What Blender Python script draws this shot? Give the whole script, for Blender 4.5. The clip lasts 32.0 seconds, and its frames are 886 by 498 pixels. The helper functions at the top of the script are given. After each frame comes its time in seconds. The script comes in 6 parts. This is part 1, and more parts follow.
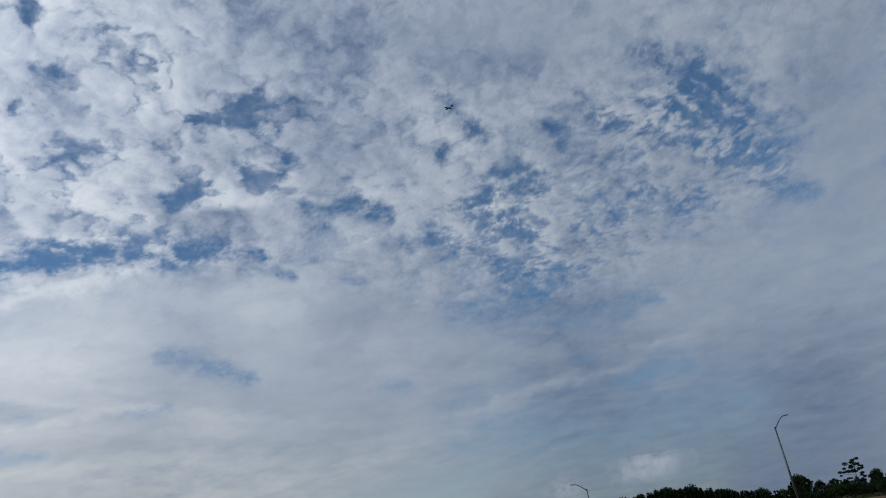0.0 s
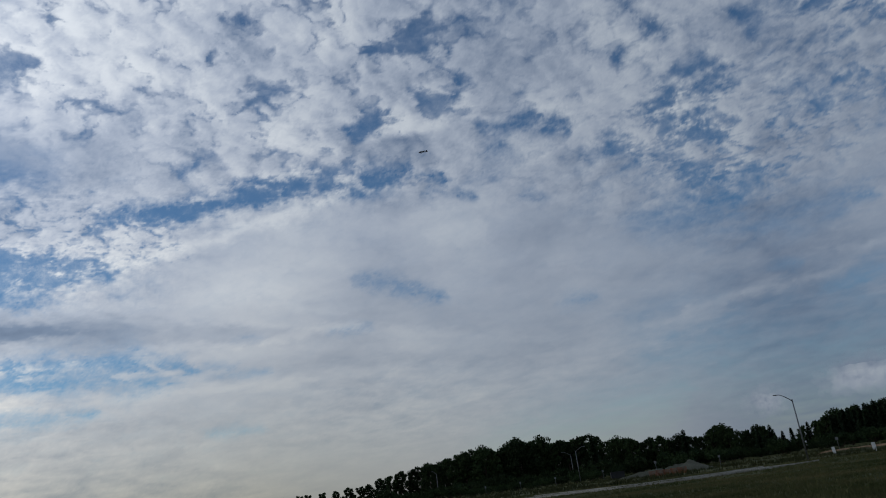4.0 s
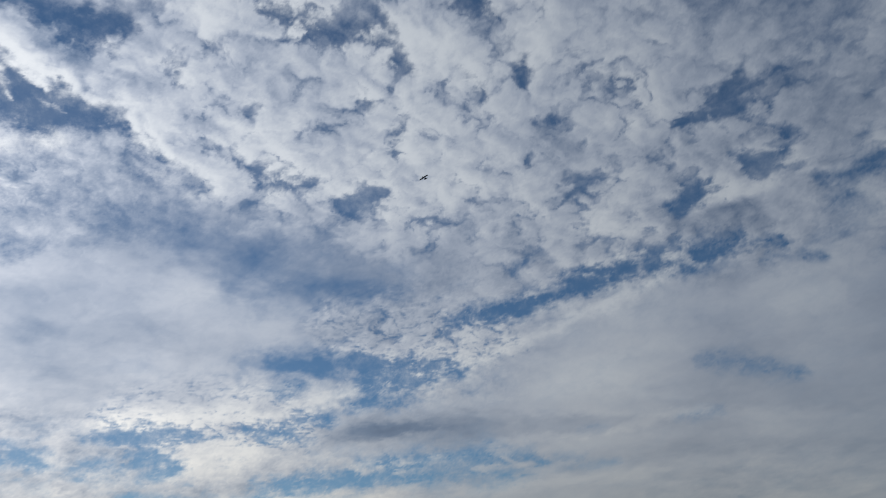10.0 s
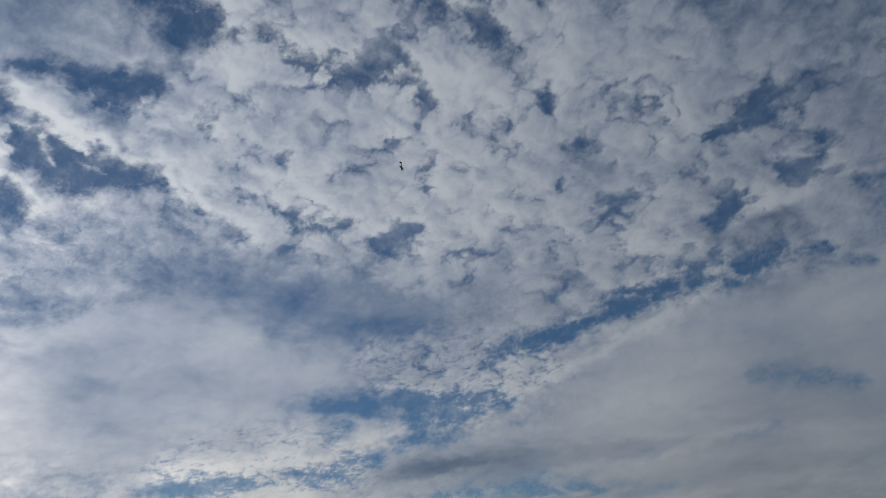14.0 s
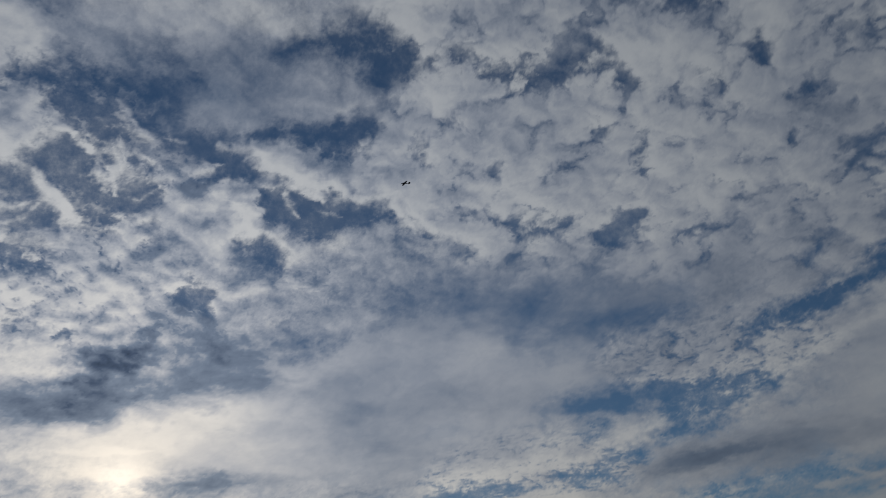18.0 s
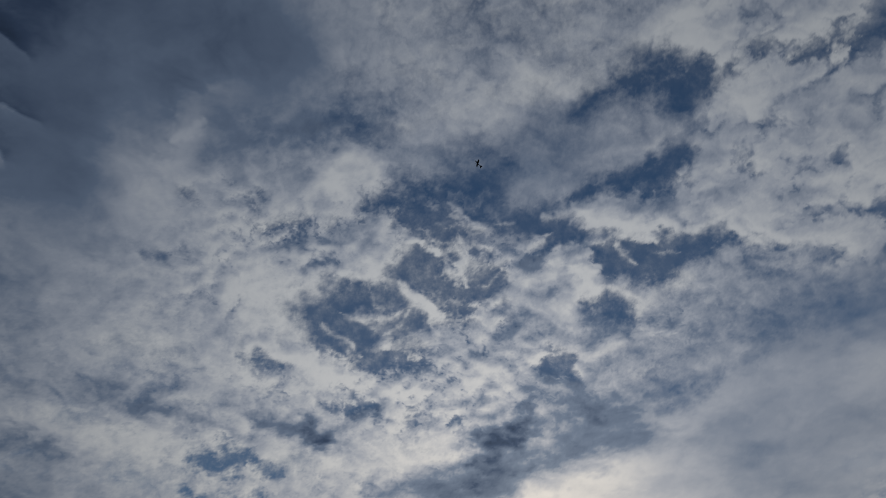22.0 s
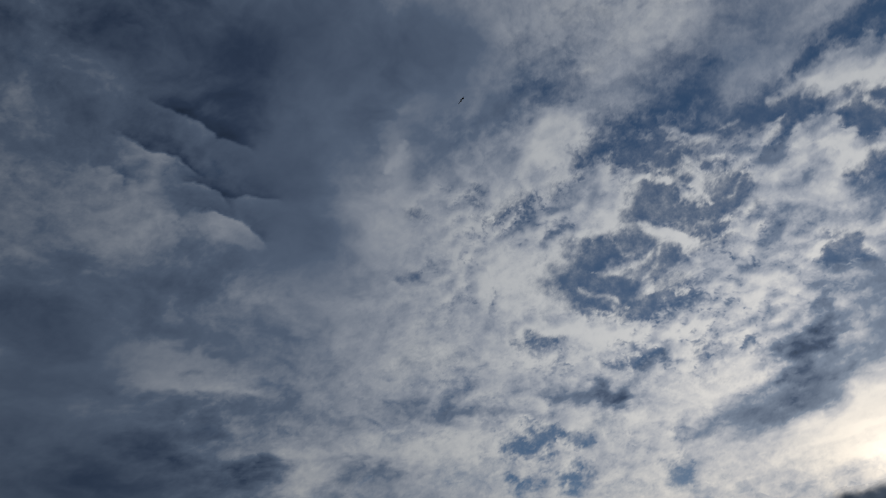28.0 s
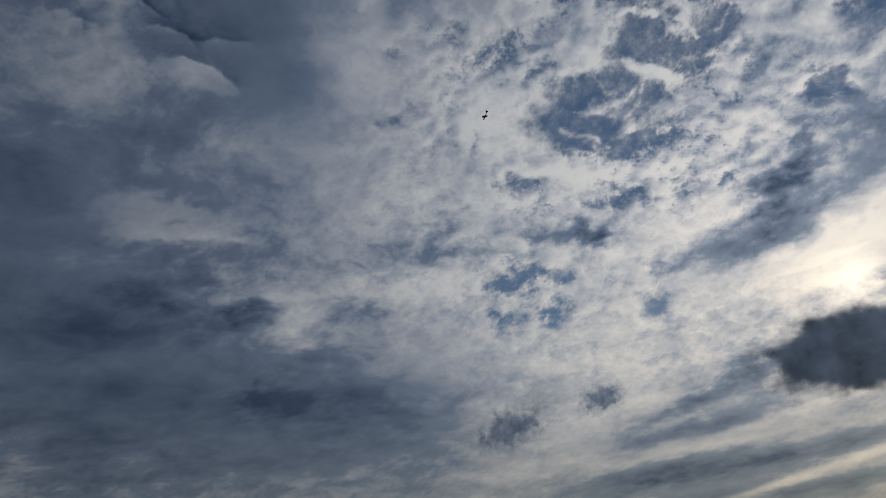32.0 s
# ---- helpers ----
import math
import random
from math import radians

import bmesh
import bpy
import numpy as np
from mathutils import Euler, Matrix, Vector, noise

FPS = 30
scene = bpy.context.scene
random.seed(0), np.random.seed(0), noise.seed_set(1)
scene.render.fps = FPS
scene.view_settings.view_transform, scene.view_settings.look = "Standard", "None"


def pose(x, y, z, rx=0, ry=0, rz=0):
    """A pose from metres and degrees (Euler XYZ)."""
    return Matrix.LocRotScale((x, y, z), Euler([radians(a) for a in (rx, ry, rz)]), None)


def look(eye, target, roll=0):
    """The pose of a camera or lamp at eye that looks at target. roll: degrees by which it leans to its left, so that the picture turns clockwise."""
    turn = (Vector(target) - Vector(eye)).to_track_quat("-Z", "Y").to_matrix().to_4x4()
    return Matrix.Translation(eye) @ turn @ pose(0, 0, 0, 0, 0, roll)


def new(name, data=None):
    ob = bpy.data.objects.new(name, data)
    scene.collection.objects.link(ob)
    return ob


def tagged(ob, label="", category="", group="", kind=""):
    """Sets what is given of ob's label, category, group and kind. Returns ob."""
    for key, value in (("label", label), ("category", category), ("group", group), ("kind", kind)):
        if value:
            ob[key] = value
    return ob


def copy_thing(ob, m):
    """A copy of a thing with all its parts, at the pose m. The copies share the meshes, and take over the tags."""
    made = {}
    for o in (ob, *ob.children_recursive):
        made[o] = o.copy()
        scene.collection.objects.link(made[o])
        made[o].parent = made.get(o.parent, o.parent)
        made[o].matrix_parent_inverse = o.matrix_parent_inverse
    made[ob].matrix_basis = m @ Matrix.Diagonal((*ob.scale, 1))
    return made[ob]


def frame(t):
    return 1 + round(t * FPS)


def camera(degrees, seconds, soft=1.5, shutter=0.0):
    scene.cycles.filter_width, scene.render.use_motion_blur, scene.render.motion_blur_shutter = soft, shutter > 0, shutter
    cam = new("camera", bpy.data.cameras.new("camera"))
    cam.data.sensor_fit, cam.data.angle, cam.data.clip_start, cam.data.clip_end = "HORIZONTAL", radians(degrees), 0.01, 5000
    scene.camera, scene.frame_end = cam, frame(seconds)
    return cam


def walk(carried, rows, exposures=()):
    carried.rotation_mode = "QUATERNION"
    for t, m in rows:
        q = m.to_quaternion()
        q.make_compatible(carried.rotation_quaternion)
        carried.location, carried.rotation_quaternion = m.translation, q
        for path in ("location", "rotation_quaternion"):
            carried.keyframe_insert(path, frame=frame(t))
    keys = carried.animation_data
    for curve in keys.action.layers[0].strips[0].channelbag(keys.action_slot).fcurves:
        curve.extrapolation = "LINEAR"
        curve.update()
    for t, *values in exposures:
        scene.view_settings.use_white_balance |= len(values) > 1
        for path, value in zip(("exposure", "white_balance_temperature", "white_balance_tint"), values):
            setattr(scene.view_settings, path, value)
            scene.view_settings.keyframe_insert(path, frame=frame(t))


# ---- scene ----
# ---- camera: hand-held, turning on the spot ----
EYE = (0.0, 0.0, 1.7)
cam = camera(62.29, 32.0, soft=1.0)
PATH = [
    (0.0, 113.04, 8.73, 3.69),
    (0.5, 111.57, 8.82, 5.34),
    (1.0, 110.55, 8.86, 7.15),
    (1.5, 109.74, 9.14, 9.27),
    (2.0, 108.78, 9.59, 11.47),
    (2.5, 108.06, 9.90, 13.08),
    (4.5, 108.95, 5.66, 20.12),
    (5.0, 110.22, 4.15, 22.13),
    (5.5, 112.02, 3.27, 24.36),
    (6.0, 113.45, 3.20, 26.91),
    (6.5, 114.20, 3.21, 28.74),
    (7.0, 114.70, 2.37, 29.50),
    (7.5, 115.26, 0.79, 30.17),
    (8.0, 115.85, -0.51, 31.16),
    (8.5, 116.64, -0.95, 32.84),
    (9.0, 117.36, -0.47, 35.31),
    (9.5, 117.39, 1.06, 39.08),
    (10.0, 117.60, 3.36, 44.14),
    (10.5, 118.11, 5.54, 49.07),
    (11.0, 120.04, 6.54, 52.66),
    (11.5, 122.96, 5.75, 54.72),
    (12.0, 125.34, 4.51, 54.84),
    (12.5, 126.13, 4.33, 53.30),
    (13.0, 125.53, 4.85, 51.26),
    (13.5, 123.53, 5.49, 49.53),
    (14.0, 120.48, 5.57, 48.66),
    (14.5, 118.78, 4.57, 49.93),
    (15.0, 118.94, 2.86, 52.95),
    (15.5, 120.30, 1.93, 56.31),
    (17.5, 122.67, 4.65, 65.07),
    (18.0, 122.40, 4.91, 68.78),
    (18.5, 122.36, 5.36, 72.98),
    (19.0, 122.80, 5.82, 77.61),
    (19.5, 123.11, 6.21, 82.74),
    (20.0, 123.28, 6.63, 87.86),
    (20.5, 124.11, 6.36, 91.99),
    (21.0, 125.80, 4.64, 94.97),
    (21.5, 127.30, 2.80, 97.10),
    (22.0, 128.35, 1.95, 98.55),
    (22.5, 128.95, 1.78, 99.46),
    (23.0, 129.10, 1.98, 100.61),
    (23.5, 127.98, 2.79, 103.77),
    (24.0, 124.94, 5.10, 110.48),
    (24.5, 122.30, 7.58, 119.02),
    (25.0, 121.99, 8.83, 126.59),
    (25.5, 123.66, 8.92, 130.86),
    (27.5, 127.89, 6.90, 127.15),
    (28.0, 127.88, 6.70, 125.30),
    (28.5, 127.56, 6.57, 124.22),
    (29.0, 127.28, 6.55, 123.22),
    (29.5, 126.81, 6.44, 122.20),
    (30.0, 125.56, 6.26, 121.37),
    (30.5, 123.59, 6.60, 120.83),
    (31.0, 121.22, 7.51, 121.27),
    (31.5, 118.32, 8.25, 122.66),
    (32.0, 115.64, 8.60, 124.78),
]
walk(cam, [(t, pose(*EYE, a, b, c)) for t, a, b, c in PATH], exposures=[
    (0.0, 0.4, 6250, 10), (2.5, 0.36, 6250, 10), (5.0, 0.08, 6250, 10), (6.0, 0.0, 6250, 10), (8.0, -0.08, 6250, 10), (9.0, -0.2, 6250, 10), (10.0, -0.2, 6250, 10), (11.0, -0.59, 6150, 10), (12.0, -0.82, 6120, 10), (13.0, -0.83, 6120, 10), (14.0, -0.6, 6200, 10), (15.0, -0.58, 6200, 10), (18.0, -1.12, 6330, 10), (19.0, -1.17, 6380, 10),
    (22.0, -1.22, 6330, 10), (24.0, -1.27, 6400, 10), (25.0, -1.2, 6450, 10), (28.0, -1.0, 6380, 10), (32.0, -0.98, 6500, 10),
])

# ---- daylight: low sun behind a broken cloud deck ----
SUN_AZ, SUN_EL = -91.2, 15.7


def way(az, el):
    """Unit vector; azimuth clockwise from +y, both in degrees."""
    a, e = radians(az), radians(el)
    return Vector((math.cos(e) * math.sin(a), math.cos(e) * math.cos(a), math.sin(e)))


SUN_WAY = way(SUN_AZ, SUN_EL)
world = bpy.data.worlds.new("sky")
scene.world = world
world.use_nodes = True
wn = world.node_tree
sky = wn.nodes.new("ShaderNodeTexSky")
sky.sky_type = 'NISHITA'
sky.sun_disc = False
sky.sun_elevation = radians(SUN_EL)
sky.sun_rotation = radians(SUN_AZ % 360)
sky.air_density, sky.dust_density, sky.ozone_density = 1.0, 0.15, 3.2
wn.nodes["Background"].inputs[1].default_value = 0.068
deepen = wn.nodes.new("ShaderNodeHueSaturation")
deepen.inputs["Saturation"].default_value = 1.19
wn.links.new(sky.outputs[0], deepen.inputs["Color"])
wn.links.new(deepen.outputs[0], wn.nodes["Background"].inputs[0])
sun = new("sun", bpy.data.lights.new("sun", "SUN"))
sun.data.energy, sun.data.angle, sun.data.color = 2.0, radians(0.6), (1.0, 0.9, 0.76)
sun.matrix_world = look(SUN_WAY * 200, (0, 0, 0))

# ---- materials ----


def material(name):
    m = bpy.data.materials.new(name)
    m.use_nodes = True
    return m, m.node_tree.nodes, m.node_tree.links


def paint(name, a, b, scale=3.0, rough=0.7, metal=0.0, fine=30.0, bump=0.2, vary=0.0):
    """Two tones by a coarse and a fine noise, with relief; vary: tone by object."""
    m, n, l = material(name)
    bs = n["Principled BSDF"]
    tc = n.new("ShaderNodeTexCoord")
    n1, n2 = n.new("ShaderNodeTexNoise"), n.new("ShaderNodeTexNoise")
    n1.inputs["Scale"].default_value, n2.inputs["Scale"].default_value = scale, fine
    n1.inputs["Detail"].default_value = n2.inputs["Detail"].default_value = 5
    for q in (n1, n2):
        l.new(tc.outputs["Object"], q.inputs["Vector"])
    add = n.new("ShaderNodeMath")
    add.operation = 'MULTIPLY_ADD'
    add.inputs[1].default_value = 0.4
    l.new(n2.outputs[0], add.inputs[0])
    sub = n.new("ShaderNodeMath")
    sub.operation = 'SUBTRACT'
    l.new(n1.outputs[0], sub.inputs[0])
    sub.inputs[1].default_value = 0.2
    l.new(sub.outputs[0], add.inputs[2])
    ramp = n.new("ShaderNodeValToRGB")
    ramp.color_ramp.elements[0].position, ramp.color_ramp.elements[1].position = 0.3, 0.7
    ramp.color_ramp.elements[0].color, ramp.color_ramp.elements[1].color = (*a, 1), (*b, 1)
    l.new(add.outputs[0], ramp.inputs[0])
    out = ramp.outputs[0]
    if vary:
        oi = n.new("ShaderNodeObjectInfo")
        hs = n.new("ShaderNodeHueSaturation")
        mr = n.new("ShaderNodeMapRange")
        mr.inputs["To Min"].default_value, mr.inputs["To Max"].default_value = 1 - vary, 1 + vary
        l.new(oi.outputs["Random"], mr.inputs["Value"])
        l.new(mr.outputs[0], hs.inputs["Value"])
        l.new(out, hs.inputs["Color"])
        out = hs.outputs[0]
    l.new(out, bs.inputs["Base Color"])
    bs.inputs["Roughness"].default_value, bs.inputs["Metallic"].default_value = rough, metal
    bs.inputs["Specular IOR Level"].default_value = 0.5 if rough < 0.75 else 0.08
    if bump:
        bp = n.new("ShaderNodeBump")
        bp.inputs["Strength"].default_value = bump
        l.new(n2.outputs[0], bp.inputs["Height"])
        l.new(bp.outputs[0], bs.inputs["Normal"])
    return m


def cloud_material():
    """Cloud with sunlight painted as glow: bright at low depth, slate at high, whiter and warmer towards the sun.
    Where there is no cloud the sky shows."""
    m, n, l = material("cloud")
    m.cycles.emission_sampling = 'NONE'
    n.remove(n["Principled BSDF"])
    geo = n.new("ShaderNodeNewGeometry")
    nrm = n.new("ShaderNodeVectorMath")
    nrm.operation = 'NORMALIZE'
    l.new(geo.outputs["Position"], nrm.inputs[0])

    def math_node(op, a, b=None, c=None, clamp=False):
        q = n.new("ShaderNodeMath")
        q.operation, q.use_clamp = op, clamp
        for i, v in enumerate((a, b, c)):
            if v is None:
                continue
            if isinstance(v, (int, float)):
                q.inputs[i].default_value = v
            else:
                l.new(v, q.inputs[i])
        return q.outputs[0]

    def attr(name):
        q = n.new("ShaderNodeAttribute")
        q.attribute_name = name
        return q.outputs["Fac"]

    def fine(scale, detail):
        q = n.new("ShaderNodeTexNoise")
        q.inputs["Scale"].default_value, q.inputs["Detail"].default_value = scale, detail
        q.inputs["Roughness"].default_value = 0.66
        l.new(nrm.outputs[0], q.inputs["Vector"])
        return math_node('SUBTRACT', q.outputs[0], 0.5)

    wisp = fine(62.0, 9)
    wisp = math_node('MULTIPLY', wisp, attr("grain"))
    cover = math_node('MULTIPLY_ADD', wisp, 1.05, attr("cover"))
    soft = n.new("ShaderNodeMapRange")
    soft.interpolation_type = 'SMOOTHSTEP'
    soft.inputs["From Min"].default_value, soft.inputs["From Max"].default_value = 0.02, 1.0
    soft.inputs["To Min"].default_value, soft.inputs["To Max"].default_value = 0.08, 0.97
    l.new(cover, soft.inputs["Value"])
    depth = math_node('MULTIPLY_ADD', wisp, -0.36, attr("depth"))
    ramp = n.new("ShaderNodeValToRGB")
    cr = ramp.color_ramp
    cr.elements[0].position, cr.elements[0].color = 0.0, (0.615, 0.63, 0.65, 1)
    cr.elements[1].position, cr.elements[1].color = 1.0, (0.010, 0.017, 0.029, 1)
    for p, col in ((0.22, (0.376, 0.41, 0.479)), (0.42, (0.153, 0.20, 0.288)), (0.68, (0.051, 0.077, 0.136))):
        cr.elements.new(p).color = (*col, 1)
    l.new(math_node('MULTIPLY', depth, 0.625), ramp.inputs[0])
    dot = n.new("ShaderNodeVectorMath")
    dot.operation = 'DOT_PRODUCT'
    l.new(nrm.outputs[0], dot.inputs[0])
    dot.inputs[1].default_value = SUN_WAY
    off = math_node('ARCCOSINE', math_node('MINIMUM', dot.outputs["Value"], 0.99999))
    # sun glow painted into the emission by angle from the sun
    halo = math_node('EXPONENT', math_node('MULTIPLY', off, -1 / radians(9)))
    aureole = math_node('EXPONENT', math_node('MULTIPLY', off, -1 / radians(38)))
    disc = math_node('EXPONENT', math_node('MULTIPLY', math_node('MULTIPLY', off, off), -1 / radians(1.5) ** 2))
    gain = n.new("ShaderNodeVectorMath")
    gain.operation = 'MULTIPLY_ADD'
    l.new(aureole, gain.inputs[0])
    gain.inputs[1].default_value = (2.2, 2.16, 2.12)
    gain.inputs[2].default_value = (0.412, 0.452, 0.485)
    gain2 = n.new("ShaderNodeVectorMath")
    gain2.operation = 'MULTIPLY_ADD'
    l.new(halo, gain2.inputs[0])
    gain2.inputs[1].default_value = (1.0, 0.62, 0.15)
    l.new(gain.outputs[0], gain2.inputs[2])
    gain3 = n.new("ShaderNodeVectorMath")
    gain3.operation = 'MULTIPLY_ADD'
    l.new(disc, gain3.inputs[0])
    gain3.inputs[1].default_value = (0.85, 0.75, 0.6)
    l.new(gain2.outputs[0], gain3.inputs[2])
    mul = n.new("ShaderNodeVectorMath")
    mul.operation = 'MULTIPLY'
    l.new(ramp.outputs[0], mul.inputs[0])
    l.new(gain3.outputs[0], mul.inputs[1])
    # a warm tint painted into the glow low in the sky, strongest sunward
    split = n.new("ShaderNodeSeparateXYZ")
    l.new(nrm.outputs[0], split.inputs[0])
    low = math_node('EXPONENT', math_node('MULTIPLY', math_node('MAXIMUM', split.outputs[2], 0.0), -6.0))
    low = math_node('MULTIPLY', low, math_node('MULTIPLY_ADD', off, -1 / radians(50), 2.2, True))
    warm = n.new("ShaderNodeVectorMath")
    warm.operation = 'MULTIPLY_ADD'
    l.new(low, warm.inputs[0])
    warm.inputs[1].default_value = (0.20, -0.02, -0.36)
    warm.inputs[2].default_value = (1.0, 1.0, 1.0)
    mul2 = n.new("ShaderNodeVectorMath")
    mul2.operation = 'MULTIPLY'
    l.new(mul.outputs[0], mul2.inputs[0])
    l.new(warm.outputs[0], mul2.inputs[1])
    mul = mul2
    em, tr, mix = n.new("ShaderNodeEmission"), n.new("ShaderNodeBsdfTransparent"), n.new("ShaderNodeMixShader")
    l.new(mul.outputs[0], em.inputs[0])
    l.new(soft.outputs[0], mix.inputs[0])
    l.new(tr.outputs[0], mix.inputs[1])
    l.new(em.outputs[0], mix.inputs[2])
    l.new(mix.outputs[0], n["Material Output"].inputs[0])
    return m


CLOUD = cloud_material()
GRASS = paint("meadow", (0.038, 0.046, 0.015), (0.088, 0.085, 0.032), 0.05, 0.95, 0, 1.2, 0.4)
BLADE = paint("grass_blades", (0.042, 0.056, 0.018), (0.13, 0.118, 0.052), 0.12, 0.9, 0, 3, 0)
WEED = paint("weeds", (0.022, 0.033, 0.012), (0.06, 0.058, 0.024), 0.2, 0.95, 0, 2, 0)
SOIL = paint("bare_soil", (0.10, 0.06, 0.032), (0.26, 0.17, 0.095), 0.25, 0.95, 0, 3, 0.5)
GRAVEL = paint("heaped_soil", (0.05, 0.052, 0.036), (0.105, 0.105, 0.08), 0.3, 0.95, 0, 4, 0.6)
PAVING = paint("pale_concrete", (0.26, 0.245, 0.21), (0.42, 0.40, 0.35), 0.3, 0.9, 0, 5, 0.2)
STEEL = paint("galvanised_steel", (0.12, 0.125, 0.13), (0.22, 0.225, 0.23), 2, 0.5, 0.7, 30, 0.1)
LENS = paint("lamp_lens", (0.5, 0.5, 0.48), (0.6, 0.6, 0.58), 4, 0.25, 0, 30, 0)
BARK = paint("bark", (0.05, 0.04, 0.03), (0.1, 0.08, 0.06), 2, 0.95, 0, 12, 0.6)
LEAF = paint("leaves", (0.010, 0.022, 0.008), (0.034, 0.052, 0.018), 0.5, 0.8, 0, 4, 0, 0.35)
NEEDLE = paint("needles", (0.014, 0.03, 0.014), (0.036, 0.055, 0.026), 0.6, 0.8, 0, 5, 0, 0.3)
WHITE = paint("white_plastic", (0.6, 0.6, 0.58), (0.75, 0.75, 0.73), 1.5, 0.5, 0, 12, 0.05)
ORANGE = paint("orange_mesh", (0.16, 0.045, 0.02), (0.26, 0.085, 0.04), 1.2, 0.8, 0, 9, 0.1)
WOOD = paint("grey_timber", (0.12, 0.1, 0.08), (0.22, 0.19, 0.15), 2, 0.9, 0, 20, 0.3)
DARK = paint("dark_steel", (0.012, 0.013, 0.014), (0.03, 0.03, 0.032), 1, 0.6, 0.3, 10, 0.1)
FOAM = paint("black_foam", (0.003, 0.003, 0.004), (0.007, 0.007, 0.009), 4, 0.7, 0, 40, 0.05)
RUBBER = paint("rubber", (0.012, 0.012, 0.012), (0.02, 0.02, 0.02), 5, 0.8, 0, 40, 0.1)

# ---- mesh helpers ----


def part(name, bm, mat, parent=None, label="", m=None, smooth=False):
    me = bpy.data.meshes.new(name)
    bm.to_mesh(me)
    bm.free()
    me.materials.append(mat)
    if smooth:
        me.polygons.foreach_set("use_smooth", [True] * len(me.polygons))
    ob = new(name, me)
    if parent:
        ob.parent = parent
    if m is not None:
        ob.matrix_basis = m
    return tagged(ob, label)


def mesh_object(name, verts, faces, mat, parent=None):
    me = bpy.data.meshes.new(name)
    me.from_pydata(verts, [], faces)
    me.materials.append(mat)
    me.update()
    ob = new(name, me)
    if parent:
        ob.parent = parent
    return ob


def box(bm, size, m=Matrix(), bevel=0.0):
    made = bmesh.ops.create_cube(bm, size=1, matrix=m @ Matrix.Diagonal((*size, 1)))["verts"]
    if bevel:
        edges = {e for v in made for e in v.link_edges}
        bmesh.ops.bevel(bm, geom=list(edges), offset=bevel, segments=2, affect='EDGES', profile=0.5)


def tube(bm, points, radii, sides=8):
    """A closed tube along points with a radius at each."""
    rings = []
    for i, p in enumerate(points):
        a, b = Vector(points[max(i - 1, 0)]), Vector(points[min(i + 1, len(points) - 1)])
        q = (b - a).to_track_quat("Z", "X")
        rings.append([bm.verts.new(Vector(p) + q @ Vector((radii[i] * math.cos(2 * math.pi * k / sides), radii[i] * math.sin(2 * math.pi * k / sides), 0))) for k in range(sides)])
    for r, s in zip(rings, rings[1:]):
        for k in range(sides):
            bm.faces.new((r[k], r[(k + 1) % sides], s[(k + 1) % sides], s[k]))
    bm.faces.new(rings[0][::-1])
    bm.faces.new(rings[-1])


def ground_point(az, dist, z=0.0):
    a = radians(az)
    return Vector((dist * math.sin(a), dist * math.cos(a), z))


# ---- the cloud deck ----
PERM = np.random.RandomState(7).permutation(256)
PERM = np.concatenate((PERM, PERM))
GRAD = np.random.RandomState(8).rand(256) * 2 * np.pi
GX, GY = np.cos(GRAD).astype(np.float32), np.sin(GRAD).astype(np.float32)
JIT = np.random.RandomState(9).rand(256, 2).astype(np.float32)


def perlin(u, v):
    iu, iv = np.floor(u), np.floor(v)
    fu, fv = (u - iu).astype(np.float32), (v - iv).astype(np.float32)
    iu, iv = iu.astype(np.int32) & 255, iv.astype(np.int32) & 255
    su, sv = fu * fu * fu * (fu * (fu * 6 - 15) + 10), fv * fv * fv * (fv * (fv * 6 - 15) + 10)

    def corner(a, b):
        h = PERM[PERM[(iu + a) & 255] + ((iv + b) & 255)]
        return GX[h] * (fu - a) + GY[h] * (fv - b)

    x0 = corner(0, 0) * (1 - su) + corner(1, 0) * su
    x1 = corner(0, 1) * (1 - su) + corner(1, 1) * su
    return (x0 * (1 - sv) + x1 * sv) * 1.5


def fbm(u, v, octaves=5, gain=0.55):
    total, amp = np.zeros(u.shape, np.float32), 1.0
    for k in range(octaves):
        total += amp * perlin(u * 2.03 ** k + 17.3 * k, v * 2.03 ** k - 9.1 * k)
        amp *= gain
    return total


def puffs(u, v):
    """Rounded cells: about 1 in the middle of a puff, below 0 between them."""
    iu, iv = np.floor(u).astype(np.int32), np.floor(v).astype(np.int32)
    best = np.full(u.shape, 9.0, np.float32)
    for a in (-1, 0, 1):
        for b in (-1, 0, 1):
            h = PERM[PERM[(iu + a) & 255] + ((iv + b) & 255)]
            du, dv = iu + a + JIT[h, 0] - u, iv + b + JIT[h, 1] - v
            best = np.minimum(best, du * du + dv * dv)
    return 1 - 1.7 * best


az_line = np.concatenate((np.arange(-170, 42, 0.15), np.arange(42, 190.1, 2.0)))
el_line = np.concatenate((np.arange(-0.6, 62, 0.11), np.linspace(62.2, 89.9, 22)))
AZ, EL = np.meshgrid(np.radians(az_line), np.radians(el_line))
DX, DY, DZ = np.cos(EL) * np.sin(AZ), np.cos(EL) * np.cos(AZ), np.sin(EL)
PU, PV = DX / (np.abs(DZ) + 0.16), DY / (np.abs(DZ) + 0.16)
WARP_U, WARP_V = fbm(PU * 4 + 3, PV * 4), fbm(PU * 4, PV * 4 + 40)
QU, QV = PU + 0.030 * WARP_U, PV + 0.030 * WARP_V
NUDGE_U, NUDGE_V = fbm(QU * 11 + 5, QV * 11, 5, 0.62), fbm(QU * 11, QV * 11 + 70, 5, 0.62)
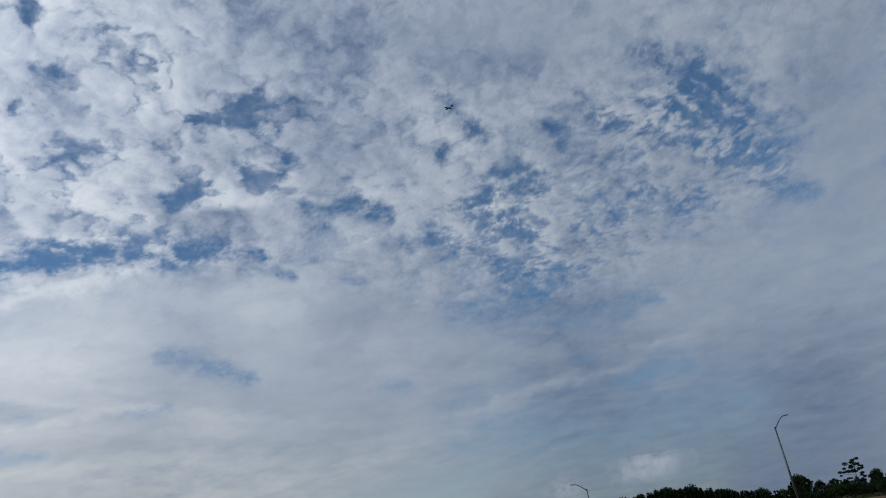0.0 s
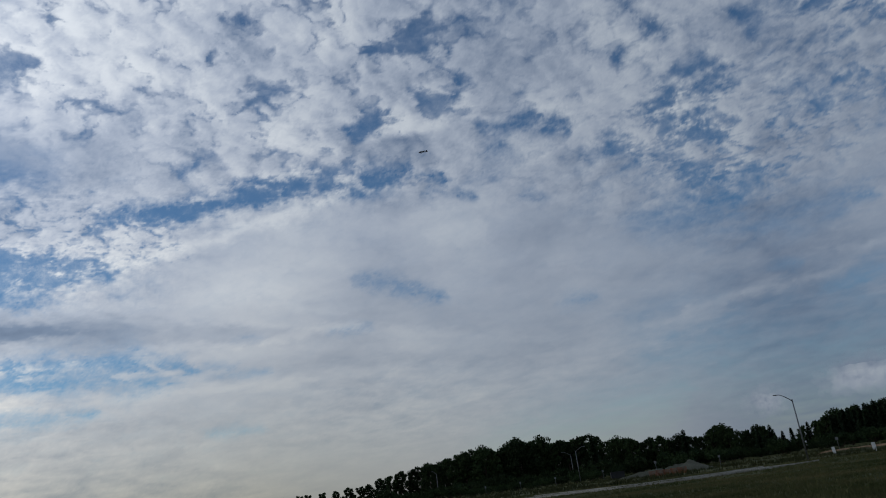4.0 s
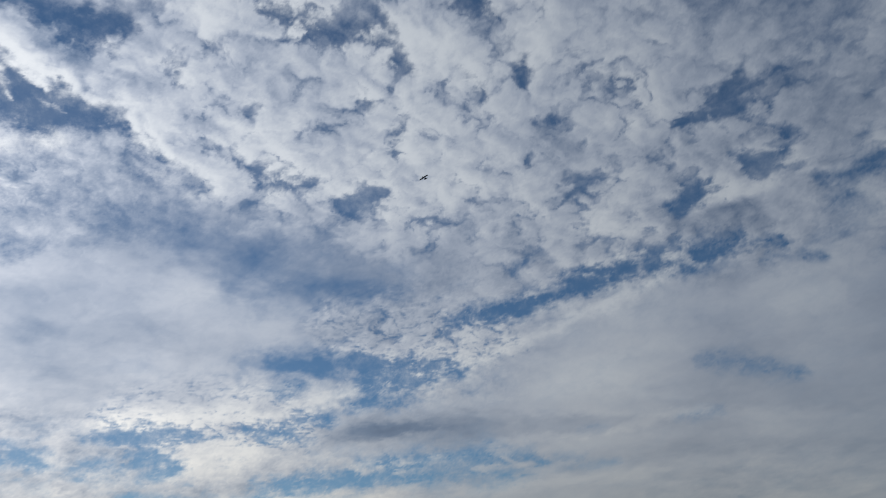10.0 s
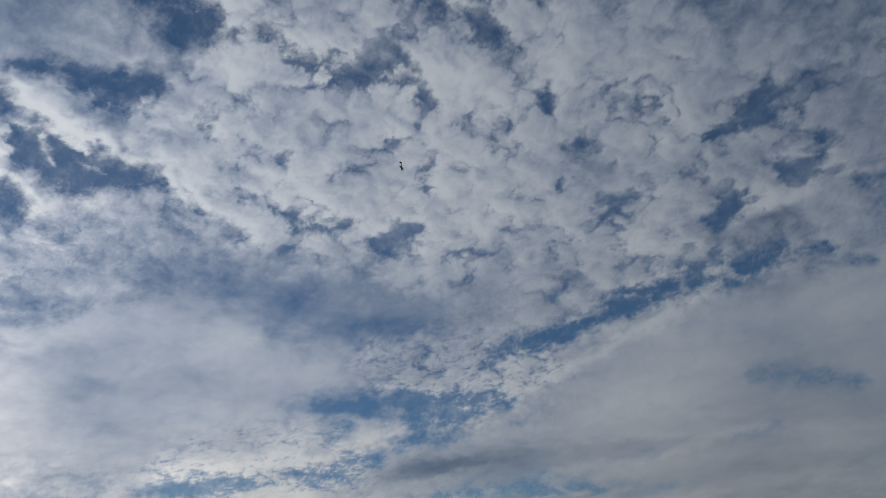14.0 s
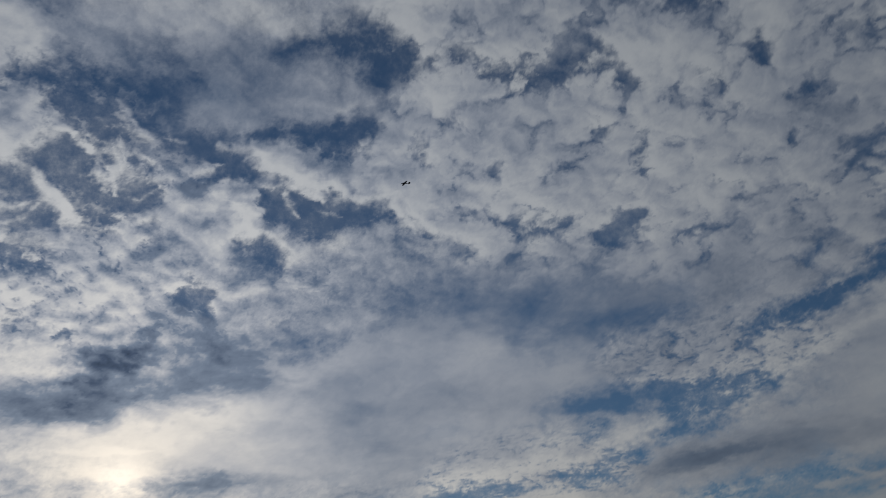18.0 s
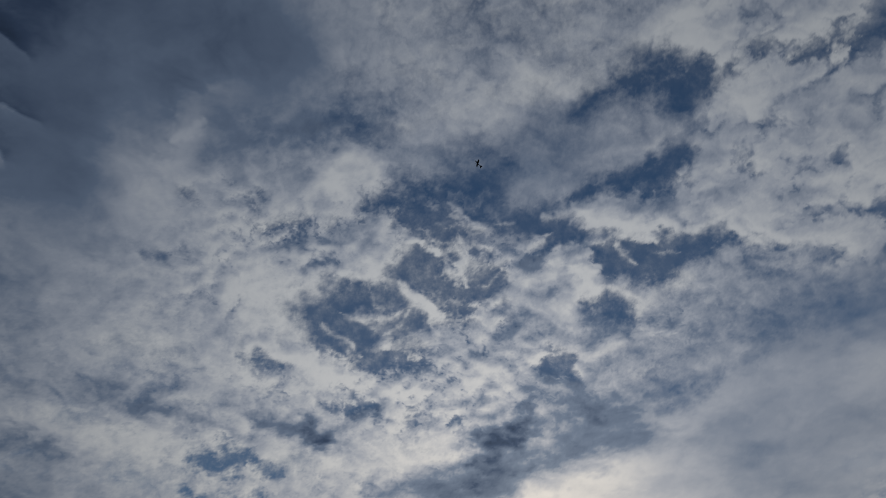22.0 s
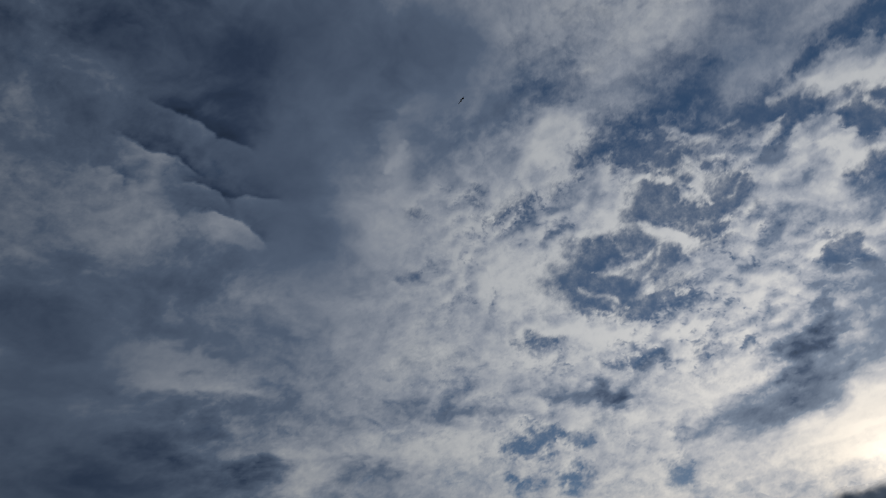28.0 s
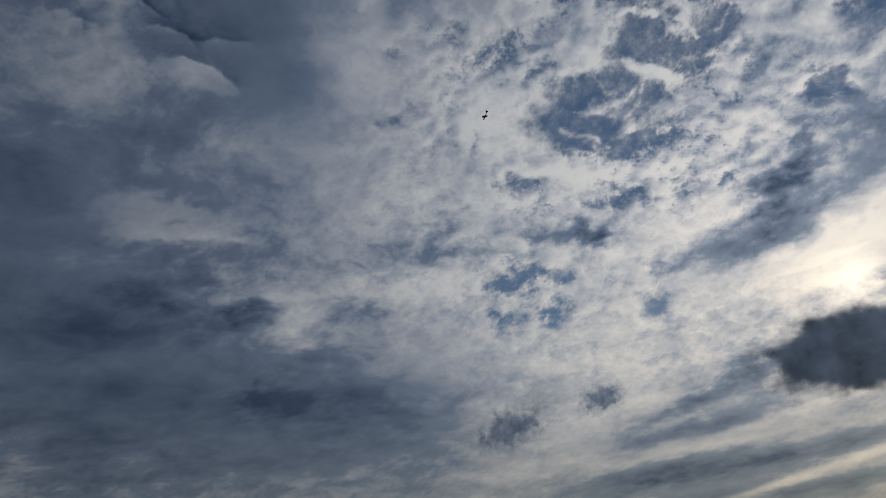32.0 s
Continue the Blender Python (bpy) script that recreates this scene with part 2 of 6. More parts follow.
# a gentler perspective, in which the puffs are about as tall as they are wide
SU, SV = DX / (np.abs(DZ) + 0.35), DY / (np.abs(DZ) + 0.35)
TEAR_U, TEAR_V = fbm(SU * 26 + 11, SV * 26, 5, 0.6), fbm(SU * 26, SV * 26 + 33, 5, 0.6)
# the depth values hold painted light and dark, read by the cloud's glow
cover_field, shade_field, calm_field, open_field, puff_field, fibre_field, flake_field, veil_field = (np.zeros(AZ.shape, np.float32) for _ in range(8))


def window(az, el, reach):
    """The part of the deck within reach degrees of a bearing, as flat degrees from it: to the right and up."""
    j0, j1 = np.searchsorted(el_line, (el - reach, el + reach))
    spread = reach / max(0.2, math.cos(radians(min(el + reach, 80))))
    i0, i1 = np.searchsorted(az_line, (az - spread, az + spread))
    w = (slice(j0, j1), slice(i0, i1))
    c = way(az, el)
    east = Vector((math.cos(radians(az)), -math.sin(radians(az)), 0))
    north = east.cross(c)
    if north.z < 0:
        north.negate()
    k = np.maximum(DX[w] * c.x + DY[w] * c.y + DZ[w] * c.z, 0.2)
    u = np.degrees((DX[w] * east.x + DY[w] * east.y) / k)
    v = np.degrees((DX[w] * north.x + DY[w] * north.y + DZ[w] * north.z) / k)
    return w, u, v, (c, east, north)


def spot(field, az, el, wide, high, tilt, amount, ragged=0.6):
    """Adds a soft patch with a ragged outline to one of the deck's fields; sizes are half widths in degrees."""
    w, u, v, _ = window(az, el, 2.4 * max(wide, high) + 1.0)
    s = (ragged * min(wide, high, 2.0) + 0.25) * np.clip(EL[w] / radians(26), 0.1, 1)
    u, v = u + s * NUDGE_U[w], v + s * NUDGE_V[w]
    a = radians(tilt)
    p, q = (u * math.cos(a) + v * math.sin(a)) / wide, (v * math.cos(a) - u * math.sin(a)) / high
    field[w] += amount * np.exp(-0.8 * (p * p + q * q) ** 1.1)


# these two paint a patch of the deck darker or brighter
def dark_patch(az, el, wide, high, tilt, amount):
    spot(shade_field, az, el, wide, high, tilt, 0.9 * amount, 0.45)
    spot(cover_field, az, el, wide, high, tilt, amount * 0.5, 0.45)


def bright_patch(az, el, wide, high, tilt, amount):
    spot(shade_field, az, el, wide, high, tilt, -0.7 * amount)


def calm(az, el, wide, high, tilt, amount):
    spot(calm_field, az, el, wide, high, tilt, amount, 0.2)


def stroke(half, line, ragged=0.75, core=0.25, rim=1.45, taper=0.45):
    """A torn band along a line of bearings: 1 in its middle, 0 outside; half: its half width in degrees."""
    az, el = sum(p[0] for p in line) / len(line), sum(p[1] for p in line) / len(line)
    span = max(math.hypot((a - az) * math.cos(radians(e)), e - el) for a, e in line)
    w, u, v, (c, east, north) = window(az, el, span + 3.2 * half + 0.8)
    flat = []
    for a, e in line:
        d = way(a, e)
        k = d.dot(c)
        flat.append((math.degrees(d.dot(east) / k), math.degrees(d.dot(north) / k)))
    s = ragged * min(half, 1.3) * 0.62 + 0.08
    low = np.clip(EL[w] / radians(20), 0.25, 1)
    u, v = u + s * (0.55 * NUDGE_U[w] + 0.75 * TEAR_U[w]), v + s * low * (0.55 * NUDGE_V[w] + 0.75 * TEAR_V[w])
    far = np.full(u.shape, 1e9)
    for i, ((x0, y0), (x1, y1)) in enumerate(zip(flat, flat[1:])):
        lx, ly = x1 - x0, y1 - y0
        t = np.clip(((u - x0) * lx + (v - y0) * ly) / (lx * lx + ly * ly + 1e-9), 0, 1)
        girth = half * (1 - taper * np.abs(2 * (i + t) / (len(flat) - 1) - 1) ** 2)
        far = np.minimum(far, np.sqrt((u - x0 - t * lx) ** 2 + (v - y0 - t * ly) ** 2) / girth)
    p = np.clip((rim - far) / (rim - core), 0, 1)
    return w, p * p * (3 - 2 * p)


def gap(half, amount, *line):
    w, p = stroke(half + 0.06, line, 0.8, -0.3, 2.4, 0.35)
    open_field[w] = np.maximum(open_field[w], amount * min(1.0, 0.65 + 0.5 * half) * p)


def veil(half, amount, *line):
    w, p = stroke(half, line, 0.6, -0.2, 2.2)
    veil_field[w] = np.maximum(veil_field[w], amount * p)


def wisp(half, amount, *line):
    """A torn strand of cloud across a gap."""
    w, p = stroke(half, line, 1.3, 0.0, 1.7)
    open_field[w] *= 1 - amount * p
    veil_field[w] *= 1 - 0.8 * amount * p
    shade_field[w] -= 0.08 * amount * p


def clump(half, amount, *line):
    w, p = stroke(half, line, 1.0)
    cover_field[w] += 0.5 * amount * p
    shade_field[w] -= 0.16 * amount * p


# paints a band darker and closes its cover
def grey(half, amount, *line):
    w, p = stroke(half, line, 1.2, -0.5, 2.5, 0.6)
    cover_field[w] += 0.6 * amount * p
    shade_field[w] += 1.1 * amount * p


# light painted along a band by lowering its shade value
def rim(half, amount, *line):
    w, p = stroke(half, line, 1.0, 0.1, 1.4) if half < 2.5 else stroke(half, line, 0.5, 0.0, 1.8)
    shade_field[w] -= amount * p


def fold(half, amount, *line):
    """The crisp upper edge of a roll of cloud, its shading painted: bright below the line, dark above it."""
    az, el = sum(p[0] for p in line) / len(line), sum(p[1] for p in line) / len(line)
    span = max(math.hypot((a - az) * math.cos(radians(e)), e - el) for a, e in line)
    w, u, v, (c, east, north) = window(az, el, span + 3.5 * half)
    u, v = u + 0.16 * NUDGE_U[w] + 0.22 * TEAR_U[w], v + 0.16 * NUDGE_V[w] + 0.22 * TEAR_V[w]
    flat = [(math.degrees(d.dot(east) / d.dot(c)), math.degrees(d.dot(north) / d.dot(c))) for d in (way(a, e) for a, e in line)]
    far, side = np.full(u.shape, 1e9), np.zeros(u.shape)
    for i, ((x0, y0), (x1, y1)) in enumerate(zip(flat, flat[1:])):
        lx, ly = x1 - x0, y1 - y0
        t = np.clip(((u - x0) * lx + (v - y0) * ly) / (lx * lx + ly * ly + 1e-9), 0, 1)
        dist = np.sqrt((u - x0 - t * lx) ** 2 + (v - y0 - t * ly) ** 2) + 1e-6
        across = ((v - y0) * lx - (u - x0) * ly) / (math.hypot(lx, ly) * dist)
        ends = 1 - 0.6 * np.abs(2 * (i + t) / (len(flat) - 1) - 1) ** 2
        near = dist < far
        side, far = np.where(near, across * ends * np.exp(-(dist / half) ** 1.3) * np.clip(dist / 0.12, 0, 1), side), np.where(near, dist, far)
    shade_field[w] += amount * np.where(side > 0, 1.25, 0.85) * side


def zone(field, half, amount, line):
    w, p = stroke(half, line, 0.7, 0.0, 1.7)
    field[w] = np.maximum(field[w], amount * p)


def puffy(half, amount, *line):
    zone(puff_field, half, amount, line)


def fibrous(half, amount, *line):
    zone(fibre_field, half, amount, line)


def flaky(half, amount, *line):
    zone(flake_field, half, amount, line)


# patches painted darker and brighter, and smooth veils, from the lamp road round to the sun and past it
dark_patch(16.6, 6.1, 10.7, 7.2, -7, 0.24)
dark_patch(4.6, 2.6, 9.6, 1.6, -5, 0.05)
bright_patch(-15.9, 28.2, 1.9, 0.9, -6, 0.30)
bright_patch(12.3, 25.5, 1.2, 1.0, -20, 0.30)
bright_patch(8.6, 21.1, 1.0, 1.1, -17, 0.30)
bright_patch(1.0, 33.5, 1.7, 1.2, -15, 0.20)
bright_patch(-6.0, 34.8, 2.5, 1.6, -11, 0.15)
calm(-12.4, 17.0, 17.9, 3.3, -9, 0.85)
calm(-4.8, 8.6, 21.1, 4.2, -6, 0.90)
calm(13.3, 5.3, 8.6, 5.9, -13, 0.80)
calm(-34.2, 8.3, 13.9, 4.2, -3, 0.60)
calm(9.6, 38.1, 10.3, 2.5, -15, 0.50)
calm(32.2, 22.3, 2.9, 9.7, -24, 0.70)
dark_patch(26.3, 8.0, 4.6, 4.5, -14, 0.14)
bright_patch(-60.3, 12.1, 4.0, 1.3, 6, 0.35)
bright_patch(-64.3, 15.1, 3.9, 0.5, 9, 0.25)
bright_patch(-53.3, 8.9, 5.9, 0.6, 3, 0.30)
bright_patch(-43.4, 11.7, 6.4, 0.3, 2, 0.25)
bright_patch(-30.4, 11.9, 6.3, 0.8, -1, 0.15)
dark_patch(-41.8, 13.8, 9.5, 1.2, -1, 0.12)
dark_patch(-47.9, 14.2, 5.9, 1.0, 4, 0.08)
dark_patch(-9.2, 35.1, 7.2, 4.9, -15, 0.12)
dark_patch(-1.3, 38.6, 4.9, 2.2, -22, 0.16)
bright_patch(-41.8, 43.5, 2.5, 2.5, 5, 0.25)
bright_patch(-30.2, 42.8, 2.1, 2.5, -3, 0.20)
bright_patch(-58.4, 36.3, 3.6, 1.6, 15, 0.20)
bright_patch(-64.5, 38.9, 2.2, 1.9, 20, 0.20)
bright_patch(-36.3, 31.4, 2.6, 1.8, 1, 0.15)
bright_patch(-43.0, 31.5, 2.2, 2.2, 4, 0.20)
bright_patch(-27.3, 27.7, 1.7, 1.1, -3, 0.30)
bright_patch(-17.2, 28.3, 2.0, 0.7, -8, 0.30)
bright_patch(-49.5, 34.4, 2.5, 1.3, 9, 0.20)
calm(-57.3, 24.7, 10.0, 2.5, 10, 0.90)
calm(-64.3, 19.4, 5.5, 2.3, 11, 0.80)
calm(-25.6, 18.0, 10.3, 3.4, -3, 0.70)
calm(-11.0, 16.9, 8.6, 4.7, -7, 0.80)
dark_patch(-7.8, 14.5, 6.5, 6.7, -7, 0.12)
bright_patch(-66.3, 51.2, 2.5, 1.6, 6, 0.30)
bright_patch(-59.0, 51.4, 2.1, 1.6, 0, 0.30)
bright_patch(-52.1, 47.5, 3.0, 1.7, -5, 0.25)
bright_patch(-65.1, 44.2, 2.1, 1.7, 4, 0.30)
bright_patch(-56.9, 41.3, 4.0, 2.2, -2, 0.25)
bright_patch(-68.4, 36.3, 2.5, 1.7, 4, 0.25)
bright_patch(-56.1, 36.0, 4.4, 1.3, -3, 0.20)
bright_patch(-42.3, 43.5, 2.1, 1.5, -12, 0.25)
bright_patch(-70.9, 39.9, 2.5, 1.1, 7, 0.30)
dark_patch(-92.2, 23.9, 3.0, 1.2, 42, 0.42)
dark_patch(-85.6, 24.2, 2.6, 1.9, -2, 0.35)
dark_patch(-81.9, 23.6, 1.3, 1.7, -4, 0.22)
dark_patch(-99.2, 20.5, 3.8, 1.0, 7, 0.40)
dark_patch(-91.8, 21.4, 3.2, 0.7, 8, 0.40)
dark_patch(-95.5, 19.8, 3.1, 0.6, 9, 0.35)
dark_patch(-107.8, 24.1, 2.0, 1.0, 7, 0.45)
dark_patch(-67.2, 20.8, 8.4, 1.7, 1, 0.12)
dark_patch(-71.4, 17.6, 8.5, 1.2, -3, 0.12)
dark_patch(-85.7, 15.6, 5.0, 0.4, 2, 0.30)
dark_patch(-47.4, 13.9, 4.1, 0.7, 7, 0.25)
bright_patch(-108.4, 43.3, 3.2, 1.3, 18, 0.35)
bright_patch(-85.3, 50.6, 3.7, 0.8, 2, 0.30)
bright_patch(-92.8, 49.6, 2.4, 0.8, 8, 0.20)
bright_patch(-81.5, 48.8, 2.1, 0.5, -1, 0.25)
bright_patch(-77.1, 43.7, 3.5, 0.3, 3, 0.25)
bright_patch(-86.0, 36.1, 2.2, 2.0, 0, 0.35)
bright_patch(-85.5, 32.4, 1.5, 1.3, -1, 0.35)
bright_patch(-80.4, 39.3, 2.2, 1.0, -3, 0.35)
bright_patch(-98.9, 34.3, 2.6, 0.4, -33, 0.30)
bright_patch(-83.6, 29.3, 1.7, 0.6, 28, 0.35)
bright_patch(-108.2, 29.0, 2.8, 0.7, -12, 0.30)
bright_patch(-105.2, 27.9, 3.7, 0.5, -8, 0.35)
bright_patch(-95.4, 28.0, 6.2, 0.8, 3, 0.25)
bright_patch(-102.1, 24.3, 4.5, 0.8, 5, 0.25)
bright_patch(-103.0, 22.3, 3.6, 0.6, 4, 0.25)
bright_patch(-87.4, 19.3, 8.5, 0.9, 10, 0.45)
bright_patch(-92.4, 16.7, 3.2, 1.2, -1, 0.40)
bright_patch(-82.2, 17.8, 6.4, 1.6, 4, 0.20)
calm(-70.1, 19.9, 12.7, 4.5, -0, 0.90)
calm(-59.6, 25.1, 8.1, 2.5, -8, 0.40)
calm(-88.3, 18.1, 8.4, 2.0, -2, 0.60)
bright_patch(-60.1, 15.0, 4.0, 0.5, 4, 0.30)
bright_patch(-66.8, 14.1, 3.3, 0.4, -1, 0.30)
bright_patch(-51.7, 15.7, 3.7, 0.4, 7, 0.25)
calm(-129.1, 48.5, 13.2, 8.2, 21, 0.50)
bright_patch(-107.5, 43.9, 3.1, 1.7, 13, 0.10)
bright_patch(-121.3, 48.9, 1.6, 3.8, -6, 0.12)
dark_patch(-113.6, 53.4, 2.5, 3.3, -13, 0.15)
bright_patch(-123.7, 45.9, 1.7, 2.6, -6, 0.22)
bright_patch(-124.7, 42.9, 1.3, 1.3, -5, 0.20)
bright_patch(-121.0, 40.4, 2.6, 2.6, -8, 0.25)
bright_patch(-107.7, 44.5, 3.0, 2.2, 3, 0.18)
bright_patch(-116.4, 37.6, 4.0, 2.6, -11, 0.25)
bright_patch(-112.9, 33.8, 3.0, 1.7, -13, 0.30)
bright_patch(-105.1, 37.5, 1.7, 1.7, -18, 0.25)
bright_patch(-118.7, 34.8, 3.5, 1.8, -9, 0.20)
bright_patch(-121.6, 29.8, 4.4, 1.7, -8, 0.20)
dark_patch(-110.0, 24.5, 3.3, 0.7, -16, 0.45)
dark_patch(-118.1, 24.6, 6.4, 0.5, -14, 0.30)
dark_patch(-123.3, 24.8, 4.3, 0.8, -7, 0.20)
bright_patch(-125.5, 22.6, 3.4, 0.8, -6, 0.20)
bright_patch(-115.9, 28.1, 4.3, 0.7, -10, 0.20)
calm(-132.4, 44.5, 5.6, 14.1, 0, 0.90)
calm(-154.6, 28.3, 7.9, 8.5, 8, 0.75)
calm(-142.7, 30.6, 6.1, 2.5, 3, 0.50)
calm(-118.7, 53.2, 5.5, 4.6, -9, 0.70)
dark_patch(-117.8, 53.9, 3.8, 3.7, -10, 0.12)
calm(-133.0, 13.9, 13.0, 4.5, -6, 0.90)
calm(-149.2, 18.5, 7.5, 5.7, -1, 0.80)
bright_patch(-152.7, 13.4, 2.0, 1.4, -3, 0.20)
bright_patch(-132.9, 21.5, 2.6, 1.7, -5, 0.30)
bright_patch(-125.1, 23.3, 6.6, 0.7, -8, 0.25)
bright_patch(-121.6, 21.5, 4.4, 1.8, -9, 0.20)
bright_patch(-112.2, 16.7, 5.0, 1.7, -12, 0.20)
bright_patch(-114.9, 15.1, 4.3, 1.3, -11, 0.20)
bright_patch(-106.4, 13.3, 4.0, 1.2, -13, 0.15)
dark_patch(-103.1, 10.5, 4.7, 0.5, 12, 0.35)
dark_patch(-99.4, 12.0, 2.3, 1.0, 6, 0.30)
dark_patch(-104.9, 8.4, 5.8, 0.5, 0, 0.30)
dark_patch(-108.6, 5.5, 7.7, 0.8, -1, 0.35)
dark_patch(-97.0, 5.5, 5.1, 0.6, 3, 0.35)
dark_patch(-101.4, 3.4, 7.0, 0.5, -1, 0.30)
bright_patch(-98.0, 8.1, 5.3, 0.4, 5, 0.35)
bright_patch(-104.1, 7.0, 5.7, 0.3, 0, 0.30)
bright_patch(-97.5, 4.1, 5.2, 0.3, 7, 0.50)
bright_patch(-90.3, 15.8, 1.7, 1.5, 13, 0.40)
bright_patch(-92.9, 16.8, 2.9, 0.8, 19, 0.30)
dark_patch(-94.6, 19.8, 3.6, 0.8, 13, 0.30)
calm(-102.2, 7.0, 10.4, 4.2, -12, 0.60)
dark_patch(-140.1, 14.5, 19.1, 5.5, -5, 0.50)
dark_patch(-104.2, 6.7, 12.6, 3.8, -3, 0.20)
dark_patch(-150.0, 20.5, 6.3, 4.3, 0, 0.15)
dark_patch(-136.5, 21.8, 2.5, 0.9, -4, 0.20)
dark_patch(-145.5, 23.3, 2.7, 1.2, 0, 0.16)
dark_patch(-126.0, 10.5, 6.8, 2.4, -8, 0.12)
dark_patch(-150.4, 37.7, 13.5, 21.1, 10, 0.31)
dark_patch(-147.6, 53.6, 13.5, 4.3, 14, 0.45)
dark_patch(-140.0, 50.5, 2.5, 3.7, 7, 0.30)
calm(-143.0, 53.4, 11.6, 4.0, 10, 0.50)
bright_patch(-148.8, 39.3, 5.1, 1.5, 19, 0.34)
bright_patch(-160.2, 45.7, 3.1, 2.6, 22, 0.12)
dark_patch(-131.7, 47.5, 5.6, 12.8, 0, 0.28)
dark_patch(-134.6, 33.2, 7.4, 4.3, -1, 0.22)
bright_patch(-123.9, 44.2, 2.2, 6.6, -6, 0.05)
dark_patch(-156.0, 32.3, 3.8, 4.6, 11, 0.28)
dark_patch(-143.0, 25.7, 2.3, 2.0, 2, 0.30)
dark_patch(-153.6, 24.3, 5.2, 3.3, 6, 0.26)
dark_patch(-147.7, 21.3, 7.9, 1.8, 2, 0.24)
dark_patch(-135.9, 26.3, 2.1, 1.1, -1, 0.18)
dark_patch(-138.0, 21.7, 2.0, 1.4, -2, 0.30)
dark_patch(-129.2, 21.1, 2.5, 1.2, -5, 0.22)
bright_patch(-143.4, 29.1, 4.9, 1.2, -16, 0.34)
bright_patch(-139.7, 27.8, 3.3, 0.3, -4, 0.25)
bright_patch(-138.6, 25.5, 2.0, 0.7, -0, 0.20)
bright_patch(-135.0, 23.2, 5.4, 0.5, -2, 0.35)
bright_patch(-133.6, 21.2, 2.5, 1.1, -3, 0.30)
bright_patch(-142.6, 36.4, 1.2, 1.7, 5, 0.15)
dark_patch(-146.6, 32.4, 0.8, 1.6, 6, 0.20)
bright_patch(-83.4, 21.0, 6.0, 1.1, 25, 0.35)
dark_patch(-98.2, 43.1, 10.3, 3.7, 10, 0.14)
dark_patch(-110.4, 47.7, 9.5, 1.3, 22, 0.22)
dark_patch(-50.0, 26.1, 9.3, 4.9, -18, 0.14)
dark_patch(9.0, 14.0, 4.2, 10.0, -13, 0.20)
dark_patch(-74.7, 24.1, 5.7, 12.3, 10, 0.15)
dark_patch(-87.4, 27.2, 5.8, 8.5, -27, 0.12)
calm(-84.1, 42.8, 8.4, 4.0, 7, 0.40)
dark_patch(-84.1, 42.8, 8.4, 4.0, 7, 0.14)
bright_patch(-84.7, 49.2, 4.8, 0.8, 8, 0.25)
dark_patch(-51.5, 28.8, 10.5, 2.0, -13, 0.10)
calm(-51.5, 28.8, 10.5, 2.2, -13, 0.40)
calm(-73.1, 20.6, 16.8, 4.2, 2, 0.80)
dark_patch(-60.0, 26.9, 8.9, 3.8, -5, 0.10)
calm(-60.0, 26.9, 8.9, 3.8, -5, 0.40)
calm(-94.4, 41.5, 10.6, 6.5, 6, 0.30)
dark_patch(-94.4, 41.5, 10.6, 6.5, 6, 0.14)
calm(-128.9, 15.1, 6.9, 3.0, 13, 0.60)
dark_patch(-151.7, 31.4, 4.0, 2.0, 7, 0.14)
dark_patch(-20.4, 23.4, 4.9, 15.5, -17, 0.12)
dark_patch(-133.2, 43.9, 9.9, 10.3, 24, 0.14)
calm(-43.5, 14.0, 11.3, 1.6, 0, 0.80)
bright_patch(-54.0, 17.1, 7.0, 0.8, -0, 0.18)
bright_patch(-48.1, 10.9, 8.8, 0.6, 9, 0.20)
bright_patch(-23.8, 13.1, 12.6, 0.4, -9, 0.12)
bright_patch(-34.9, 9.4, 10.7, 0.4, 2, 0.12)
dark_patch(-19.7, 10.4, 10.5, 0.7, -8, 0.08)
bright_patch(-31.4, 21.4, 11.4, 0.5, 16, 0.30)
bright_patch(-46.7, 17.8, 8.6, 0.5, 13, 0.30)
calm(-29.4, 14.4, 10.7, 4.1, 6, 0.60)
dark_patch(-28.6, 12.7, 9.1, 1.9, 2, 0.12)
dark_patch(-131.8, 47.8, 13.0, 6.8, 23, 0.10)
dark_patch(-158.9, 51.3, 8.1, 3.0, 23, 0.14)
bright_patch(-100.2, 3.6, 5.6, 0.3, 3, 0.30)
bright_patch(-105.5, 9.3, 4.7, 0.3, 8, 0.20)
dark_patch(-126.6, 51.6, 6.3, 2.3, 22, 0.12)
bright_patch(-107.1, 29.2, 4.3, 1.2, -1, 0.20)
# gaps of open sky
gap(1.86, 0.65, (21.2, 32.9), (23.2, 30.8), (24.0, 28.4), (25.8, 25.2), (27.1, 23.4))
gap(0.97, 0.55, (29.4, 25.3), (26.8, 25.6))
gap(0.88, 0.50, (26.5, 21.6), (28.6, 20.1))
gap(0.66, 0.50, (28.4, 27.8), (26.6, 27.4))
gap(0.97, 0.60, (17.0, 23.6), (19.2, 22.1), (21.3, 21.8))
gap(0.71, 0.50, (12.7, 21.3), (11.1, 22.2))
gap(0.62, 0.50, (15.4, 22.8), (14.2, 21.8))
gap(0.66, 0.50, (4.1, 26.5), (7.1, 26.9), (7.9, 26.1))
gap(0.62, 0.65, (11.6, 30.4), (11.6, 28.7))
gap(0.53, 0.50, (15.0, 30.3), (16.3, 28.6))
gap(0.62, 0.55, (18.9, 27.8), (21.1, 26.6), (23.4, 25.7))
gap(1.10, 0.45, (0.0, 23.7), (1.2, 22.6))
gap(0.53, 0.40, (14.8, 16.0), (16.3, 15.6))
gap(1.06, 0.45, (3.4, 21.5), (6.4, 20.2), (9.8, 19.0))
gap(0.53, 0.50, (-5.6, 26.6), (-4.0, 26.2))
gap(0.44, 0.40, (-7.4, 29.5), (-6.7, 29.7))
